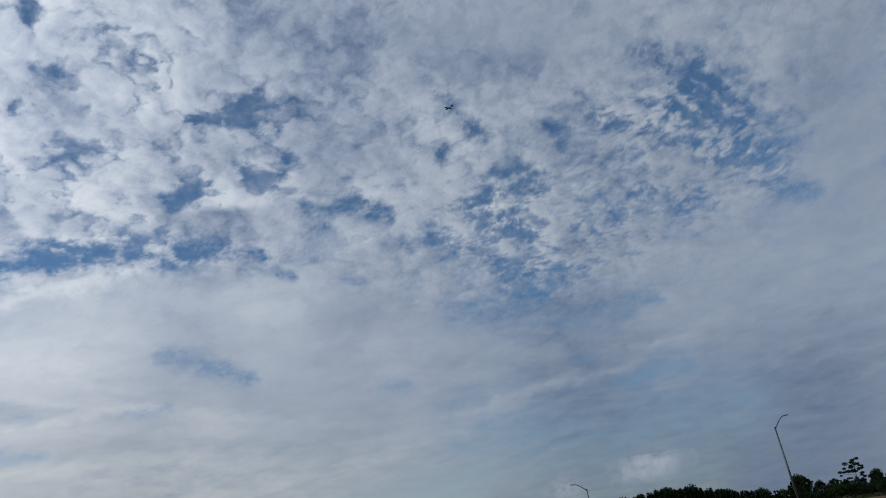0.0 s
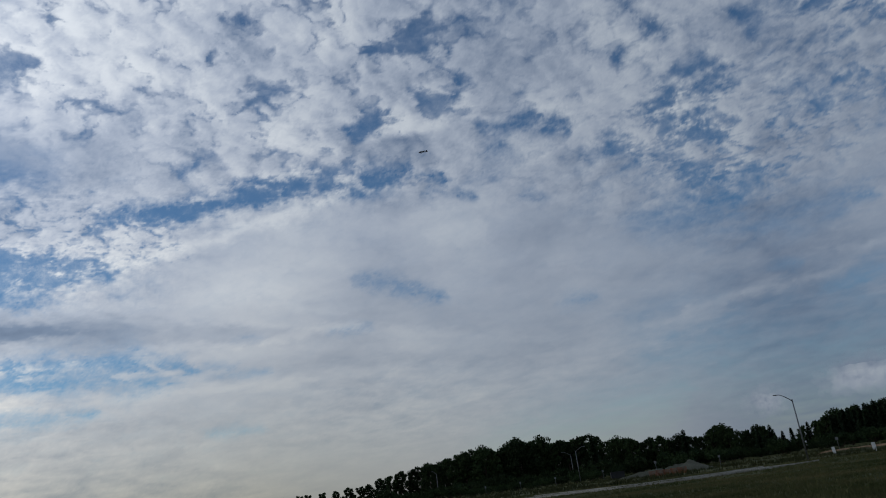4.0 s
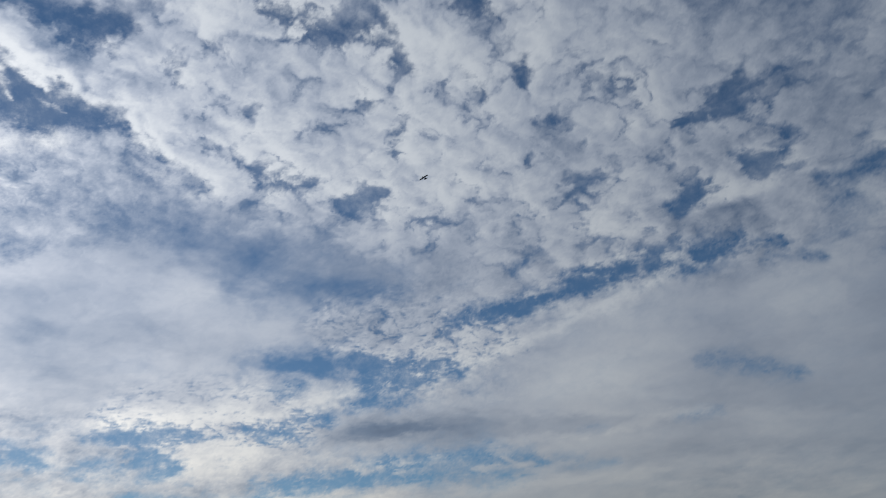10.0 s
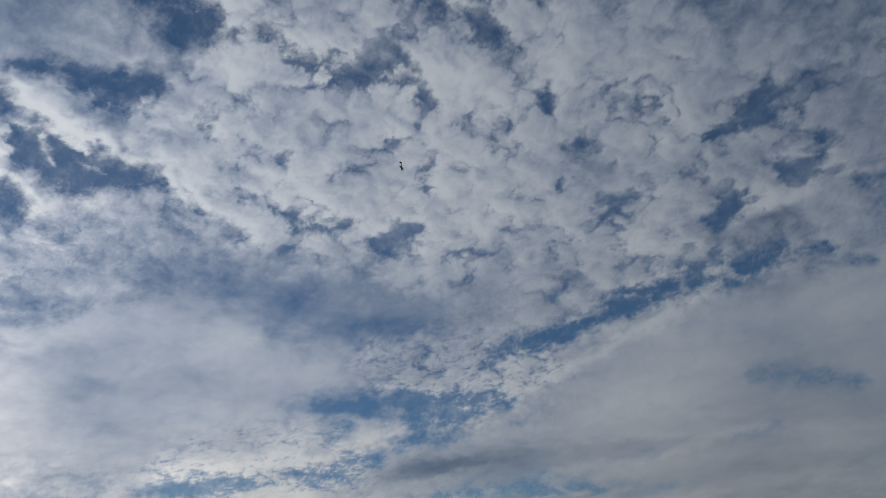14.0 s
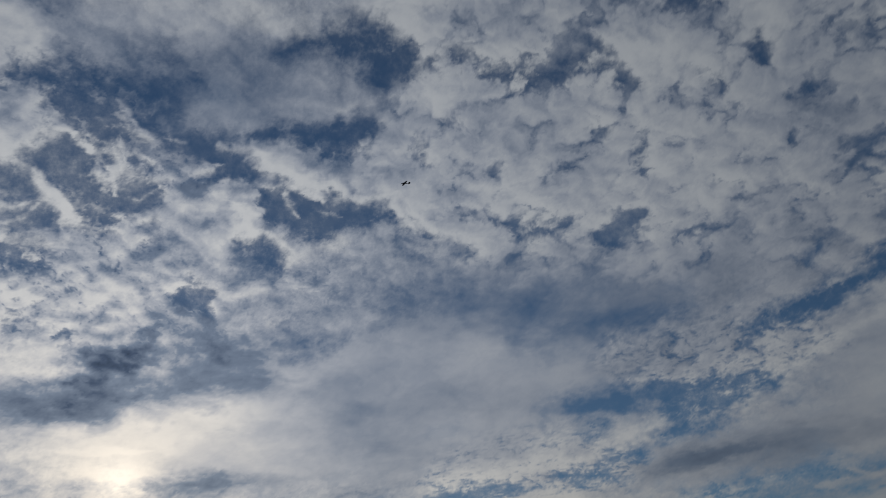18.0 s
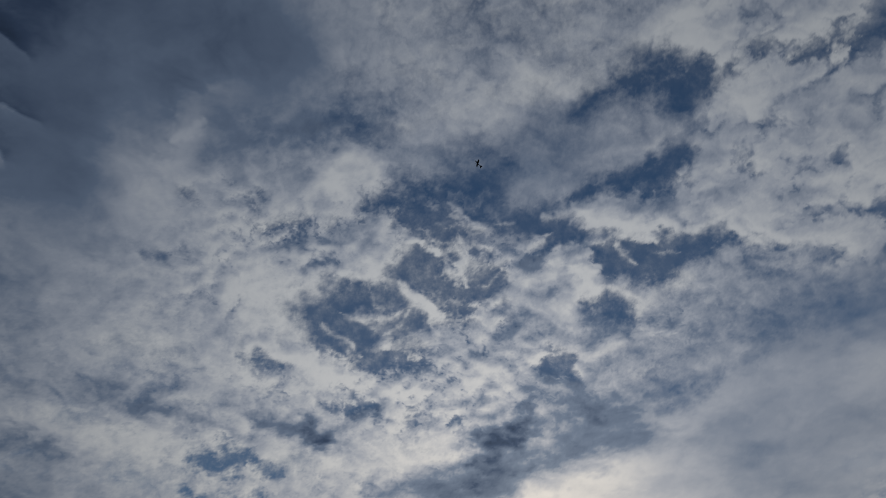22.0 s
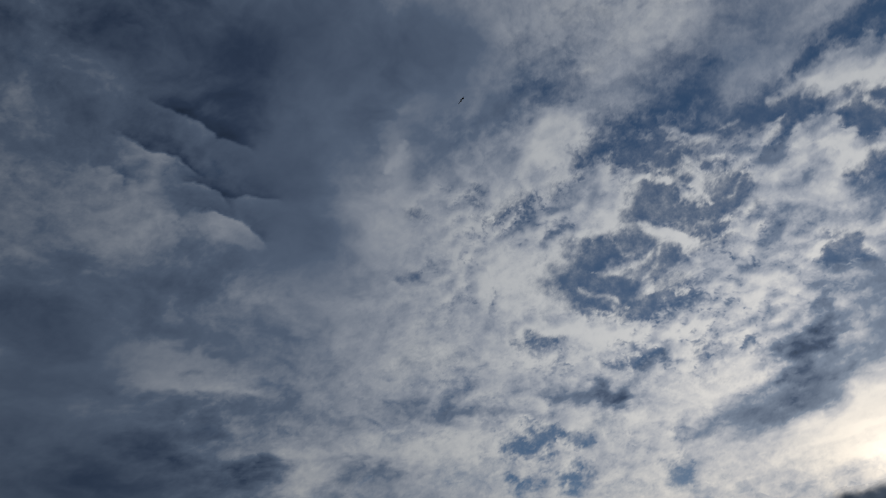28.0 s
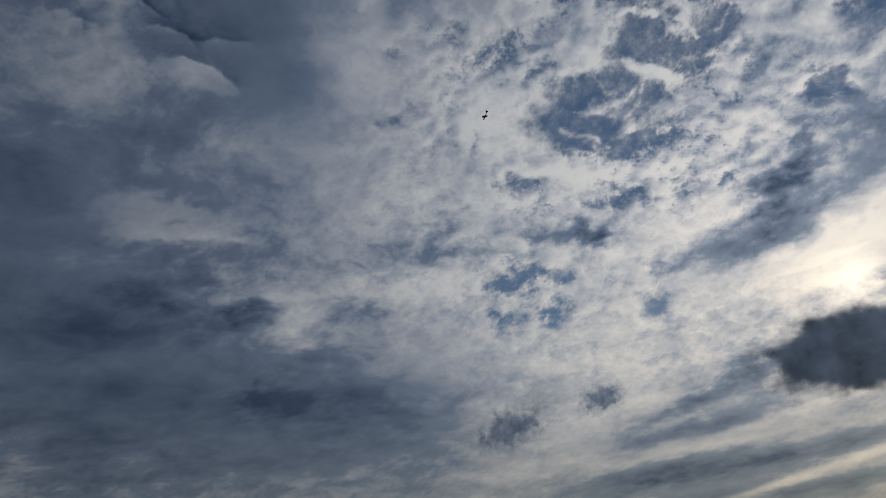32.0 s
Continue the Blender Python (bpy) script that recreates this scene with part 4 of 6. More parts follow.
wisp(0.49, 0.70, (-50.9, 51.2), (-47.4, 51.8))
wisp(0.35, 0.60, (-83.8, 39.1), (-81.0, 38.9), (-77.4, 38.0))
wisp(0.35, 0.50, (-40.3, 47.8), (-41.9, 46.7))
wisp(0.31, 0.50, (-49.8, 42.7), (-46.4, 43.1))
wisp(0.35, 0.50, (-15.3, 30.8), (-12.1, 30.7))
wisp(0.27, 0.60, (-16.1, 30.8), (-13.2, 30.2))
wisp(0.27, 0.60, (4.4, 23.8), (7.5, 24.4), (10.3, 24.2))
wisp(0.27, 0.60, (6.8, 21.9), (9.7, 22.1))
wisp(0.22, 0.50, (21.3, 30.7), (23.7, 27.7))
wisp(0.22, 0.50, (23.6, 30.7), (25.7, 27.3), (27.7, 24.9))
wisp(0.27, 0.50, (-35.2, 23.4), (-31.4, 23.9))
wisp(0.40, 0.80, (-113.3, 21.6), (-113.1, 20.2))
wisp(0.31, 0.60, (-106.9, 33.3), (-104.9, 32.9))
wisp(0.40, 0.60, (-30.4, 24.3), (-28.0, 23.4))
wisp(0.40, 0.60, (-23.5, 24.8), (-21.0, 23.6))
wisp(0.97, 0.60, (-9.9, 7.8), (-4.8, 8.6), (-0.2, 9.5), (4.9, 10.4))
wisp(0.62, 0.60, (1.8, 10.4), (5.5, 11.3), (9.8, 11.2))
wisp(0.35, 0.50, (6.3, 11.1), (9.3, 10.9))
wisp(0.40, 0.70, (9.8, 11.2), (12.7, 11.3), (14.5, 12.0), (15.1, 12.7))
wisp(0.31, 0.60, (13.0, 12.5), (17.4, 12.5))
wisp(0.53, 0.40, (13.8, 9.5), (17.2, 9.4))
wisp(0.44, 0.50, (7.0, 12.0), (8.7, 11.8))
wisp(0.27, 0.70, (-41.0, 10.8), (-39.0, 10.7), (-36.6, 10.9))
wisp(0.27, 0.60, (-39.1, 11.5), (-36.3, 10.3), (-33.4, 10.8))
wisp(0.27, 0.70, (-89.9, 37.9), (-88.1, 38.3), (-85.8, 38.6))
wisp(0.27, 0.60, (-100.8, 39.0), (-98.0, 39.0))
wisp(0.27, 0.60, (-95.6, 37.3), (-95.1, 35.4))
wisp(0.31, 0.60, (-83.6, 37.5), (-80.5, 37.4), (-79.1, 35.1))
wisp(0.27, 0.60, (-108.5, 32.3), (-106.5, 31.7), (-104.6, 30.2))
wisp(0.35, 0.65, (4.1, 27.5), (6.6, 27.3), (9.5, 27.2))
wisp(0.40, 0.65, (2.7, 25.4), (5.7, 25.4), (8.5, 25.1))
wisp(0.31, 0.50, (5.3, 28.8), (5.5, 26.3))
wisp(0.35, 0.50, (6.7, 23.1), (8.6, 24.2))
wisp(0.35, 0.55, (3.5, 23.5), (6.1, 22.0))
wisp(0.22, 0.50, (-102.8, 31.7), (-101.1, 32.4), (-100.6, 33.6))
wisp(0.22, 0.50, (-95.1, 35.4), (-92.9, 35.4), (-91.5, 36.4))
wisp(0.31, 0.50, (-98.1, 38.6), (-96.7, 37.5), (-96.5, 36.1))
# solid white clumps
clump(1.24, 0.35, (-71.2, 50.9), (-66.2, 51.5))
clump(1.33, 0.40, (-65.7, 47.9), (-61.5, 49.0))
clump(1.68, 0.40, (-56.4, 48.4), (-52.5, 48.3), (-47.6, 46.8))
clump(1.86, 0.40, (-43.1, 44.2), (-42.2, 42.8))
clump(1.41, 0.35, (-65.9, 44.6), (-63.5, 43.5))
clump(0.97, 0.40, (-79.4, 40.1), (-76.6, 38.6))
clump(1.50, 0.40, (-86.4, 36.4), (-83.7, 36.3))
clump(0.80, 0.35, (-61.8, 31.9), (-60.3, 31.5))
clump(1.77, 0.30, (-57.7, 40.7), (-51.9, 41.4))
clump(1.41, 0.30, (-55.1, 35.4), (-50.3, 34.3))
clump(1.15, 0.35, (-73.6, 38.6), (-69.4, 37.9), (-63.9, 34.0))
clump(1.33, 0.25, (-34.1, 41.9), (-29.0, 43.0))
clump(1.33, 0.30, (-41.8, 43.5), (-37.1, 42.5))
clump(1.24, 0.30, (-31.3, 44.1), (-27.5, 39.8), (-26.3, 35.4))
clump(1.15, 0.35, (-63.3, 33.1), (-60.1, 31.3))
clump(1.33, 0.30, (-57.9, 40.1), (-53.5, 39.3))
clump(0.97, 0.30, (-18.6, 28.2), (-16.3, 27.9))
clump(0.88, 0.30, (-27.3, 27.7), (-25.9, 27.1))
clump(0.62, 0.30, (-33.8, 26.1), (-31.3, 26.3))
clump(0.35, 0.55, (-100.7, 35.2), (-97.7, 33.4), (-95.4, 32.9))
clump(1.24, 0.40, (-89.2, 37.1), (-85.7, 36.7), (-84.0, 35.1))
clump(0.75, 0.40, (-82.8, 40.1), (-78.4, 38.4), (-75.2, 38.0))
clump(1.41, 0.40, (-69.1, 43.5), (-64.7, 44.9))
clump(0.80, 0.35, (-71.1, 40.5), (-68.9, 40.2))
clump(0.97, 0.35, (-51.0, 33.3), (-48.9, 33.3))
clump(0.88, 0.30, (-62.6, 32.9), (-60.2, 31.7))
clump(1.41, 0.42, (-110.9, 43.8), (-106.4, 44.8), (-103.1, 43.7))
clump(1.33, 0.42, (-88.5, 36.3), (-85.3, 35.5), (-84.7, 33.2))
clump(0.88, 0.40, (-83.0, 39.6), (-78.9, 38.9), (-75.0, 37.2))
clump(1.06, 0.30, (-105.4, 28.7), (-101.6, 27.4))
clump(1.24, 0.30, (-86.6, 51.5), (-83.5, 50.5), (-81.9, 49.0))
clump(1.50, 0.25, (-121.0, 34.9), (-117.2, 34.6))
clump(0.62, 0.40, (-114.5, 30.3), (-110.3, 30.2), (-106.5, 29.5))
clump(0.88, 0.30, (-103.8, 39.6), (-102.7, 40.9))
clump(0.35, 0.30, (-110.9, 30.1), (-106.2, 28.7), (-102.2, 28.6))
clump(0.31, 0.40, (-103.9, 4.1), (-99.2, 4.5), (-93.1, 4.8))
clump(0.27, 0.35, (-106.1, 7.0), (-100.2, 7.0), (-94.5, 7.6))
clump(1.15, 0.30, (-86.1, 36.9), (-83.2, 36.0))
clump(0.88, 0.25, (-109.9, 13.8), (-107.8, 13.8))
clump(0.22, 0.35, (-95.9, 24.6), (-93.4, 25.2), (-89.9, 25.9))
clump(0.80, 0.30, (-82.7, 40.2), (-80.7, 39.3), (-78.2, 38.5), (-75.0, 37.5))
clump(1.06, 0.30, (-90.8, 35.9), (-87.5, 36.5), (-83.2, 36.9))
clump(1.24, 0.30, (-89.0, 34.4), (-86.3, 32.9), (-85.5, 31.6))
clump(0.49, 0.40, (-85.7, 28.2), (-83.7, 29.6), (-81.7, 30.0))
clump(0.40, 0.40, (-109.5, 30.6), (-105.6, 29.7), (-101.2, 27.6), (-98.3, 27.5))
clump(1.15, 0.25, (-115.2, 33.9), (-116.5, 35.9))
clump(1.24, 0.25, (-120.7, 41.5), (-118.2, 38.7))
clump(0.80, 0.30, (-111.2, 37.4), (-108.5, 38.7))
clump(0.66, 0.30, (-104.5, 38.9), (-103.5, 36.9))
clump(0.80, 0.25, (-96.1, 29.5), (-91.6, 28.6))
clump(0.40, 0.20, (-36.6, 21.7), (-33.6, 22.5), (-29.8, 23.2), (-25.3, 23.4), (-21.0, 23.6), (-17.0, 23.4))
clump(0.40, 0.20, (-37.6, 20.8), (-33.8, 21.9), (-30.0, 22.9), (-25.2, 23.7), (-20.5, 24.0), (-16.6, 23.1))
clump(1.06, 0.30, (-66.1, 15.2), (-61.8, 15.4), (-56.4, 15.7))
clump(0.88, 0.30, (-61.6, 12.8), (-56.7, 12.9))
clump(0.80, 0.30, (-62.9, 10.7), (-57.5, 11.2), (-51.8, 12.1))
clump(0.66, 0.30, (-57.4, 8.6), (-51.4, 9.4), (-47.3, 9.4))
clump(0.88, 0.35, (-67.9, 14.5), (-62.9, 15.4), (-58.1, 15.7))
clump(0.80, 0.30, (-65.3, 12.8), (-60.2, 12.5), (-56.0, 12.4))
clump(0.44, 0.30, (19.9, 30.8), (22.2, 27.0), (25.2, 24.6))
clump(0.40, 0.30, (25.0, 30.9), (26.9, 28.1), (29.0, 26.3))
clump(0.35, 0.35, (-97.1, 21.4), (-92.5, 21.9), (-87.4, 22.8))
clump(0.40, 0.30, (-105.8, 21.7), (-100.9, 22.4), (-96.1, 22.9))
clump(0.31, 0.30, (-102.8, 16.0), (-95.9, 17.3), (-89.5, 17.6))
clump(1.50, 0.50, (-86.6, 36.6), (-84.8, 34.7), (-86.3, 33.4))
clump(0.88, 0.50, (-82.6, 39.8), (-78.9, 38.5), (-75.3, 38.5), (-73.1, 38.0))
clump(1.10, 0.40, (-72.5, 39.0), (-69.4, 37.6))
clump(1.33, 0.40, (-109.0, 42.9), (-104.6, 43.9), (-106.7, 45.8))
clump(0.88, 0.35, (-106.6, 38.8), (-104.2, 39.4), (-105.1, 37.3))
clump(0.53, 0.40, (-114.3, 30.7), (-108.8, 29.9), (-104.4, 28.4))
clump(0.71, 0.40, (-104.5, 34.6), (-104.2, 32.8))
# grey bands painted darker, with more cover
grey(0.66, 0.16, (-114.0, 25.2), (-110.2, 24.3), (-107.1, 23.5))
grey(1.15, 0.13, (-109.7, 9.4), (-101.3, 9.8), (-97.5, 9.3))
grey(0.71, 0.13, (-112.6, 6.2), (-106.5, 5.9), (-98.8, 5.5))
grey(0.80, 0.13, (-100.4, 3.0), (-93.8, 3.0))
grey(4.42, 0.08, (-10.0, 22.0), (-5.1, 18.0))
grey(1.99, 0.28, (-137.2, 15.1), (-130.7, 15.3), (-125.6, 12.9))
grey(1.77, 0.10, (-134.5, 48.8), (-133.0, 41.1), (-128.8, 34.0))
grey(4.86, 0.16, (-121.4, 46.4), (-114.6, 48.0), (-108.8, 50.1))
grey(5.30, 0.18, (-72.1, 37.3), (-65.8, 36.9))
grey(5.30, 0.10, (-86.1, 36.9), (-81.8, 34.3), (-76.0, 38.2))
grey(5.30, 0.06, (0.2, 11.4), (1.8, 6.2))
grey(4.86, 0.07, (-39.3, 35.4), (-31.4, 32.6))
grey(3.98, 0.10, (-152.0, 13.0), (-147.0, 11.2))
grey(4.42, 0.10, (-59.9, 43.6), (-53.6, 37.2))
grey(1.24, 0.30, (-90.6, 25.0), (-92.6, 23.2), (-95.6, 21.9))
grey(2.43, 0.16, (-88.1, 22.2), (-84.2, 22.5), (-81.0, 22.4))
grey(0.88, 0.20, (-89.6, 14.6), (-86.3, 15.2), (-84.0, 15.7))
grey(3.98, 0.05, (-145.2, 39.7), (-139.1, 31.0), (-139.1, 21.3))
grey(1.10, 0.02, (-41.1, 13.9), (-37.0, 13.6), (-32.1, 13.6))
grey(3.98, 0.09, (-24.0, 32.7), (-17.4, 27.0))
grey(1.10, 0.15, (-90.1, 25.1), (-92.4, 23.4), (-95.1, 22.2))
grey(4.42, 0.10, (-146.8, 46.0), (-139.0, 44.0))
grey(4.42, 0.06, (-39.3, 35.4), (-29.1, 33.9))
grey(3.98, 0.06, (18.3, 27.4), (25.6, 25.1))
grey(2.65, 0.08, (-84.0, 33.7), (-81.4, 32.8))
grey(4.42, 0.05, (-59.9, 36.2), (-51.8, 37.2))
grey(4.86, 0.04, (-27.3, 12.6), (-20.7, 14.9))
grey(3.54, 0.05, (-82.2, 19.5), (-80.2, 15.9))
grey(2.65, 0.05, (12.6, 29.7), (13.8, 23.8))
# crisp edges of the dark rolls, with painted light and dark sides
fold(1.33, 0.34, (-149.9, 48.2), (-145.5, 47.4), (-142.7, 46.5), (-139.1, 45.9))
fold(1.24, 0.34, (-152.7, 45.4), (-148.9, 44.5), (-146.2, 44.5), (-143.9, 43.5))
fold(0.75, 0.32, (-145.9, 42.9), (-143.5, 42.9), (-141.9, 42.4), (-141.1, 41.4))
fold(0.66, 0.30, (-141.7, 41.9), (-139.4, 42.5), (-136.4, 42.2))
fold(1.15, 0.34, (-144.8, 40.9), (-141.3, 40.6), (-138.9, 40.1), (-137.6, 38.9))
fold(0.97, 0.20, (-153.9, 42.6), (-152.2, 42.9), (-149.7, 42.1))
# narrow and broad bands painted brighter
rim(4.86, 0.12, (-34.7, 16.1), (-25.9, 15.1), (-19.8, 12.4))
rim(3.98, 0.10, (-44.0, 36.8), (-34.4, 31.7))
rim(4.86, 0.12, (-141.0, 34.4), (-128.9, 33.1), (-121.4, 31.0))
rim(2.65, 0.10, (-152.5, 42.4), (-147.0, 42.4), (-143.2, 40.2))
rim(4.86, 0.12, (-135.6, 48.7), (-131.4, 41.2), (-129.8, 35.7))
rim(4.86, 0.10, (-17.3, 21.7), (-10.8, 17.9), (-5.9, 15.1))
rim(3.98, 0.07, (-33.8, 17.2), (-24.7, 17.8))
rim(3.98, 0.15, (-120.4, 9.6), (-113.9, 9.3), (-107.3, 10.1))
rim(4.42, 0.15, (-137.7, 47.3), (-128.9, 45.1), (-126.7, 40.7))
rim(3.98, 0.10, (-101.6, 22.4), (-92.5, 20.2), (-88.4, 17.4))
rim(3.98, 0.12, (-157.8, 39.5), (-148.4, 37.1))
rim(3.98, 0.10, (-137.7, 54.3), (-129.9, 46.6))
rim(3.54, 0.12, (-119.3, 23.5), (-107.6, 23.1))
rim(0.53, 0.12, (-125.1, 44.2), (-122.5, 46.2))
rim(3.98, 0.10, (-112.0, 26.3), (-106.2, 20.1), (-103.0, 15.2))
rim(0.44, 0.04, (6.3, 11.1), (9.3, 10.9), (12.7, 11.3))
rim(0.40, 0.03, (13.8, 9.5), (17.2, 9.4))
rim(0.53, 0.08, (-41.1, 12.5), (-36.6, 12.7), (-32.2, 12.4))
rim(0.44, 0.10, (-30.6, 12.5), (-27.0, 13.2), (-23.2, 13.3))
rim(0.53, 0.04, (-24.7, 6.2), (-20.1, 6.6), (-16.2, 6.8), (-12.2, 7.2))
rim(0.35, 0.05, (-35.3, 5.6), (-33.1, 6.1))
rim(3.98, 0.08, (-64.6, 24.7), (-55.5, 21.2))
rim(1.24, 0.09, (-86.6, 36.6), (-84.8, 34.7), (-86.3, 33.4))
rim(0.80, 0.09, (-82.6, 39.8), (-78.9, 38.5), (-75.3, 38.5), (-73.1, 38.0))
rim(1.33, 0.07, (-109.0, 42.9), (-104.6, 43.9), (-106.7, 45.8))
rim(0.62, 0.09, (-104.7, 23.2), (-100.0, 23.0), (-95.0, 24.4), (-90.4, 25.6))
rim(3.98, 0.06, (-26.8, 21.4), (-19.9, 19.7), (-14.3, 19.6))
rim(1.33, 0.06, (-107.6, 41.3), (-101.8, 42.4), (-95.9, 41.9))
# where the deck is heaped in puffs
puffy(5.30, 1.00, (-70.9, 38.5), (-60.9, 36.6), (-51.5, 34.1), (-43.9, 29.7))
puffy(6.63, 1.00, (-51.9, 42.4), (-40.3, 37.8), (-33.7, 32.3), (-30.8, 28.2))
puffy(6.63, 1.00, (-29.0, 42.8), (-21.6, 35.0), (-15.2, 28.6))
puffy(4.86, 0.45, (-6.1, 33.5), (-0.5, 28.0), (4.3, 22.6))
puffy(4.86, 1.00, (-65.4, 50.0), (-56.5, 45.4), (-45.3, 45.8), (-35.1, 47.8))
puffy(4.42, 1.00, (-63.2, 39.2), (-52.2, 37.5), (-41.7, 34.3), (-35.1, 29.2))
puffy(3.98, 1.00, (-66.2, 42.9), (-58.9, 35.6), (-48.8, 33.7), (-39.0, 33.1))
puffy(3.98, 0.90, (-66.5, 44.1), (-59.8, 39.1), (-55.0, 34.8))
puffy(5.30, 0.30, (-8.5, 31.5), (3.8, 29.6), (12.5, 25.4), (17.4, 26.1))
puffy(3.98, 0.60, (-152.9, 45.0), (-145.6, 42.6), (-141.2, 40.1))
puffy(3.98, 1.00, (-42.1, 32.1), (-30.3, 29.1), (-24.4, 25.9))
puffy(3.98, 0.90, (-28.6, 34.0), (-18.2, 29.9), (-15.6, 26.4))
puffy(4.42, 0.70, (-29.8, 45.4), (-19.2, 37.7), (-11.3, 34.5))
# where it is curdled and fibrous
fibrous(4.86, 1.00, (-85.1, 36.3), (-78.0, 36.7), (-78.8, 30.8))
fibrous(6.63, 1.00, (-100.5, 32.8), (-92.9, 36.2), (-84.5, 35.1), (-87.2, 29.0), (-95.9, 28.8))
fibrous(6.63, 1.00, (-118.7, 35.3), (-109.5, 36.7), (-98.9, 37.0), (-88.4, 33.6))
fibrous(5.30, 1.00, (-113.3, 28.0), (-101.6, 27.0), (-91.6, 28.6))
fibrous(5.30, 0.75, (-118.4, 40.9), (-112.8, 33.1), (-109.1, 27.0))
fibrous(5.30, 0.80, (-106.1, 37.6), (-97.8, 31.0), (-87.7, 31.9))
fibrous(5.75, 0.40, (-121.7, 26.2), (-110.6, 20.7), (-101.3, 20.9))
# where it breaks into small flakes
flaky(2.65, 0.75, (-51.4, 21.2), (-44.1, 20.5), (-38.5, 20.3))
flaky(2.65, 0.75, (-65.3, 14.5), (-60.1, 14.5), (-54.8, 13.4))
flaky(2.65, 1.00, (-50.4, 22.6), (-44.0, 21.1), (-37.4, 20.2))
flaky(3.09, 1.00, (-51.9, 22.5), (-45.9, 20.0), (-39.5, 20.5))
flaky(2.65, 1.00, (-67.6, 14.9), (-60.2, 14.9), (-53.8, 14.5))
flaky(4.42, 0.80, (0.5, 25.9), (7.1, 23.2), (15.3, 26.8), (20.7, 22.8))
flaky(3.98, 1.00, (16.2, 29.5), (22.1, 26.7), (26.2, 23.0))
flaky(3.98, 1.00, (1.6, 24.3), (9.2, 21.8), (14.9, 21.2))

def blurred(f, n):
    """Box blur over n cells each way, twice."""
    for _ in range(2):
        for axis in (0, 1):
            pad = [(0, 0), (0, 0)]
            pad[axis] = (n + 1, n)
            c = np.cumsum(np.pad(f, pad, mode="edge"), axis=axis, dtype=np.float64)
            a, z = (c[2 * n + 1:], c[:-2 * n - 1]) if axis == 0 else (c[:, 2 * n + 1:], c[:, :-2 * n - 1])
            f = ((a - z) / (2 * n + 1)).astype(np.float32)
    return f


# textures of the deck, each about 0 on the mean
RU, RV = SU + 0.012 * TEAR_U + 0.012 * WARP_U, SV + 0.012 * TEAR_V + 0.012 * WARP_V
heap = 0.68 * puffs(RU * 14, RV * 14) + 0.44 * puffs(RU * 29 + 9, RV * 29) + 0.29 * puffs(RU * 60 + 4, RV * 60) + 0.16 * puffs(RU * 120 + 4, RV * 120) - 0.96
FU, FV = QU + 0.012 * NUDGE_U, QV + 0.012 * NUDGE_V
flakes = 0.55 * puffs(FU * 21 + 2, FV * 21) + 0.5 * puffs(FU * 46, FV * 46 + 5) + 0.3 * fbm(FU * 60, FV * 60 + 3, 4, 0.65) - 0.66
CU, CV = SU + 0.030 * TEAR_U + 0.02 * WARP_U, SV + 0.030 * TEAR_V + 0.02 * WARP_V
torn = 0.5 * puffs(CU * 17 + 3, CV * 17) + 0.4 * puffs(CU * 36 + 9, CV * 36 + 2) + 0.3 * puffs(CU * 75, CV * 75 + 6) - 0.72
curd = 0.33 - np.abs(fbm(CU * 8 + 8, CV * 8, 6, 0.6)) + 0.26 * fbm(CU * 30 + 20, CV * 30 - 8, 5, 0.72)
far_low = np.clip((np.degrees(AZ) + 50) / 20, 0, 1) * np.clip((22 - np.degrees(EL)) / 12, 0, 1)
streak = fbm(QU * 6, QV * 6 + 11, 7, 0.62) * (1 - 0.5 * far_low)
crumple = fbm(CU * 5 + 40, CV * 5 + 9, 6, 0.62)
cotton = fbm(RU * 52 + 7, RV * 52 - 3, 4, 0.7)
lumps = fbm(QU * 3.2 + 2, QV * 3.2 - 6, 4) * (1 - 0.5 * far_low)

strands = fbm(QU * 7 + 5, QV * 7, 6, 0.64)

elevation = np.degrees(EL)
rough_amount = np.clip(1 - calm_field, 0.1, 1) * np.clip(elevation / 13, 0.35, 1)
far_side = np.clip((np.degrees(AZ) + 38) / 16, 0, 1) * np.clip((np.clip(15 + (np.degrees(AZ) + 10) * 0.25, 14, 24) - elevation) / 9, 0, 1)
rough_amount *= 1 - 0.93 * far_side
flake_field = flake_field * (1 - 0.6 * puff_field)
fibre_field = fibre_field * (1 - 0.7 * puff_field)
veiled = np.clip(1 - puff_field - fibre_field - flake_field, 0, 1)
texture = puff_field * (1.1 * heap + 0.12) + flake_field * (0.85 * flakes - 0.06) + fibre_field * (np.clip(0.7 + 0.9 * lumps, 0.25, 1.3) * (0.5 * curd + 0.75 * torn) + 0.08) + veiled * np.maximum(rough_amount, 0.3 * (1 - 0.5 * far_low)) * (0.26 * streak + 0.26 * heap + 0.14 * curd)
# away from the sun light and dark are painted softer and gaps open less
east_soft = np.clip((np.degrees(AZ) + 38) / 22, 0, 1)
opened, veiling = np.clip(open_field, 0, 1) * (1 - 0.12 * east_soft), np.clip(veil_field, 0, 1)
texture *= 1 - veiling * (0.85 - 0.4 * fibre_field)
swollen = np.clip(shade_field, 0, 0.9)
heave = puffs(FU * 6 + 2, FV * 6 + 5) * 0.5 + fbm(QU * 7 + 31, QV * 7, 6, 0.6) - 0.25
cover_field = np.where(cover_field > 0, cover_field * (1 - 0.6 * opened), cover_field)
cover_field += 0.80 + texture + 0.06 * lumps * (1 - 0.7 * far_side)
cover_field -= opened * (0.95 - (1 - veiling) * (0.4 * curd + 0.45 * torn + 0.12 * streak)) + veiling * (0.78 - 0.3 * streak)

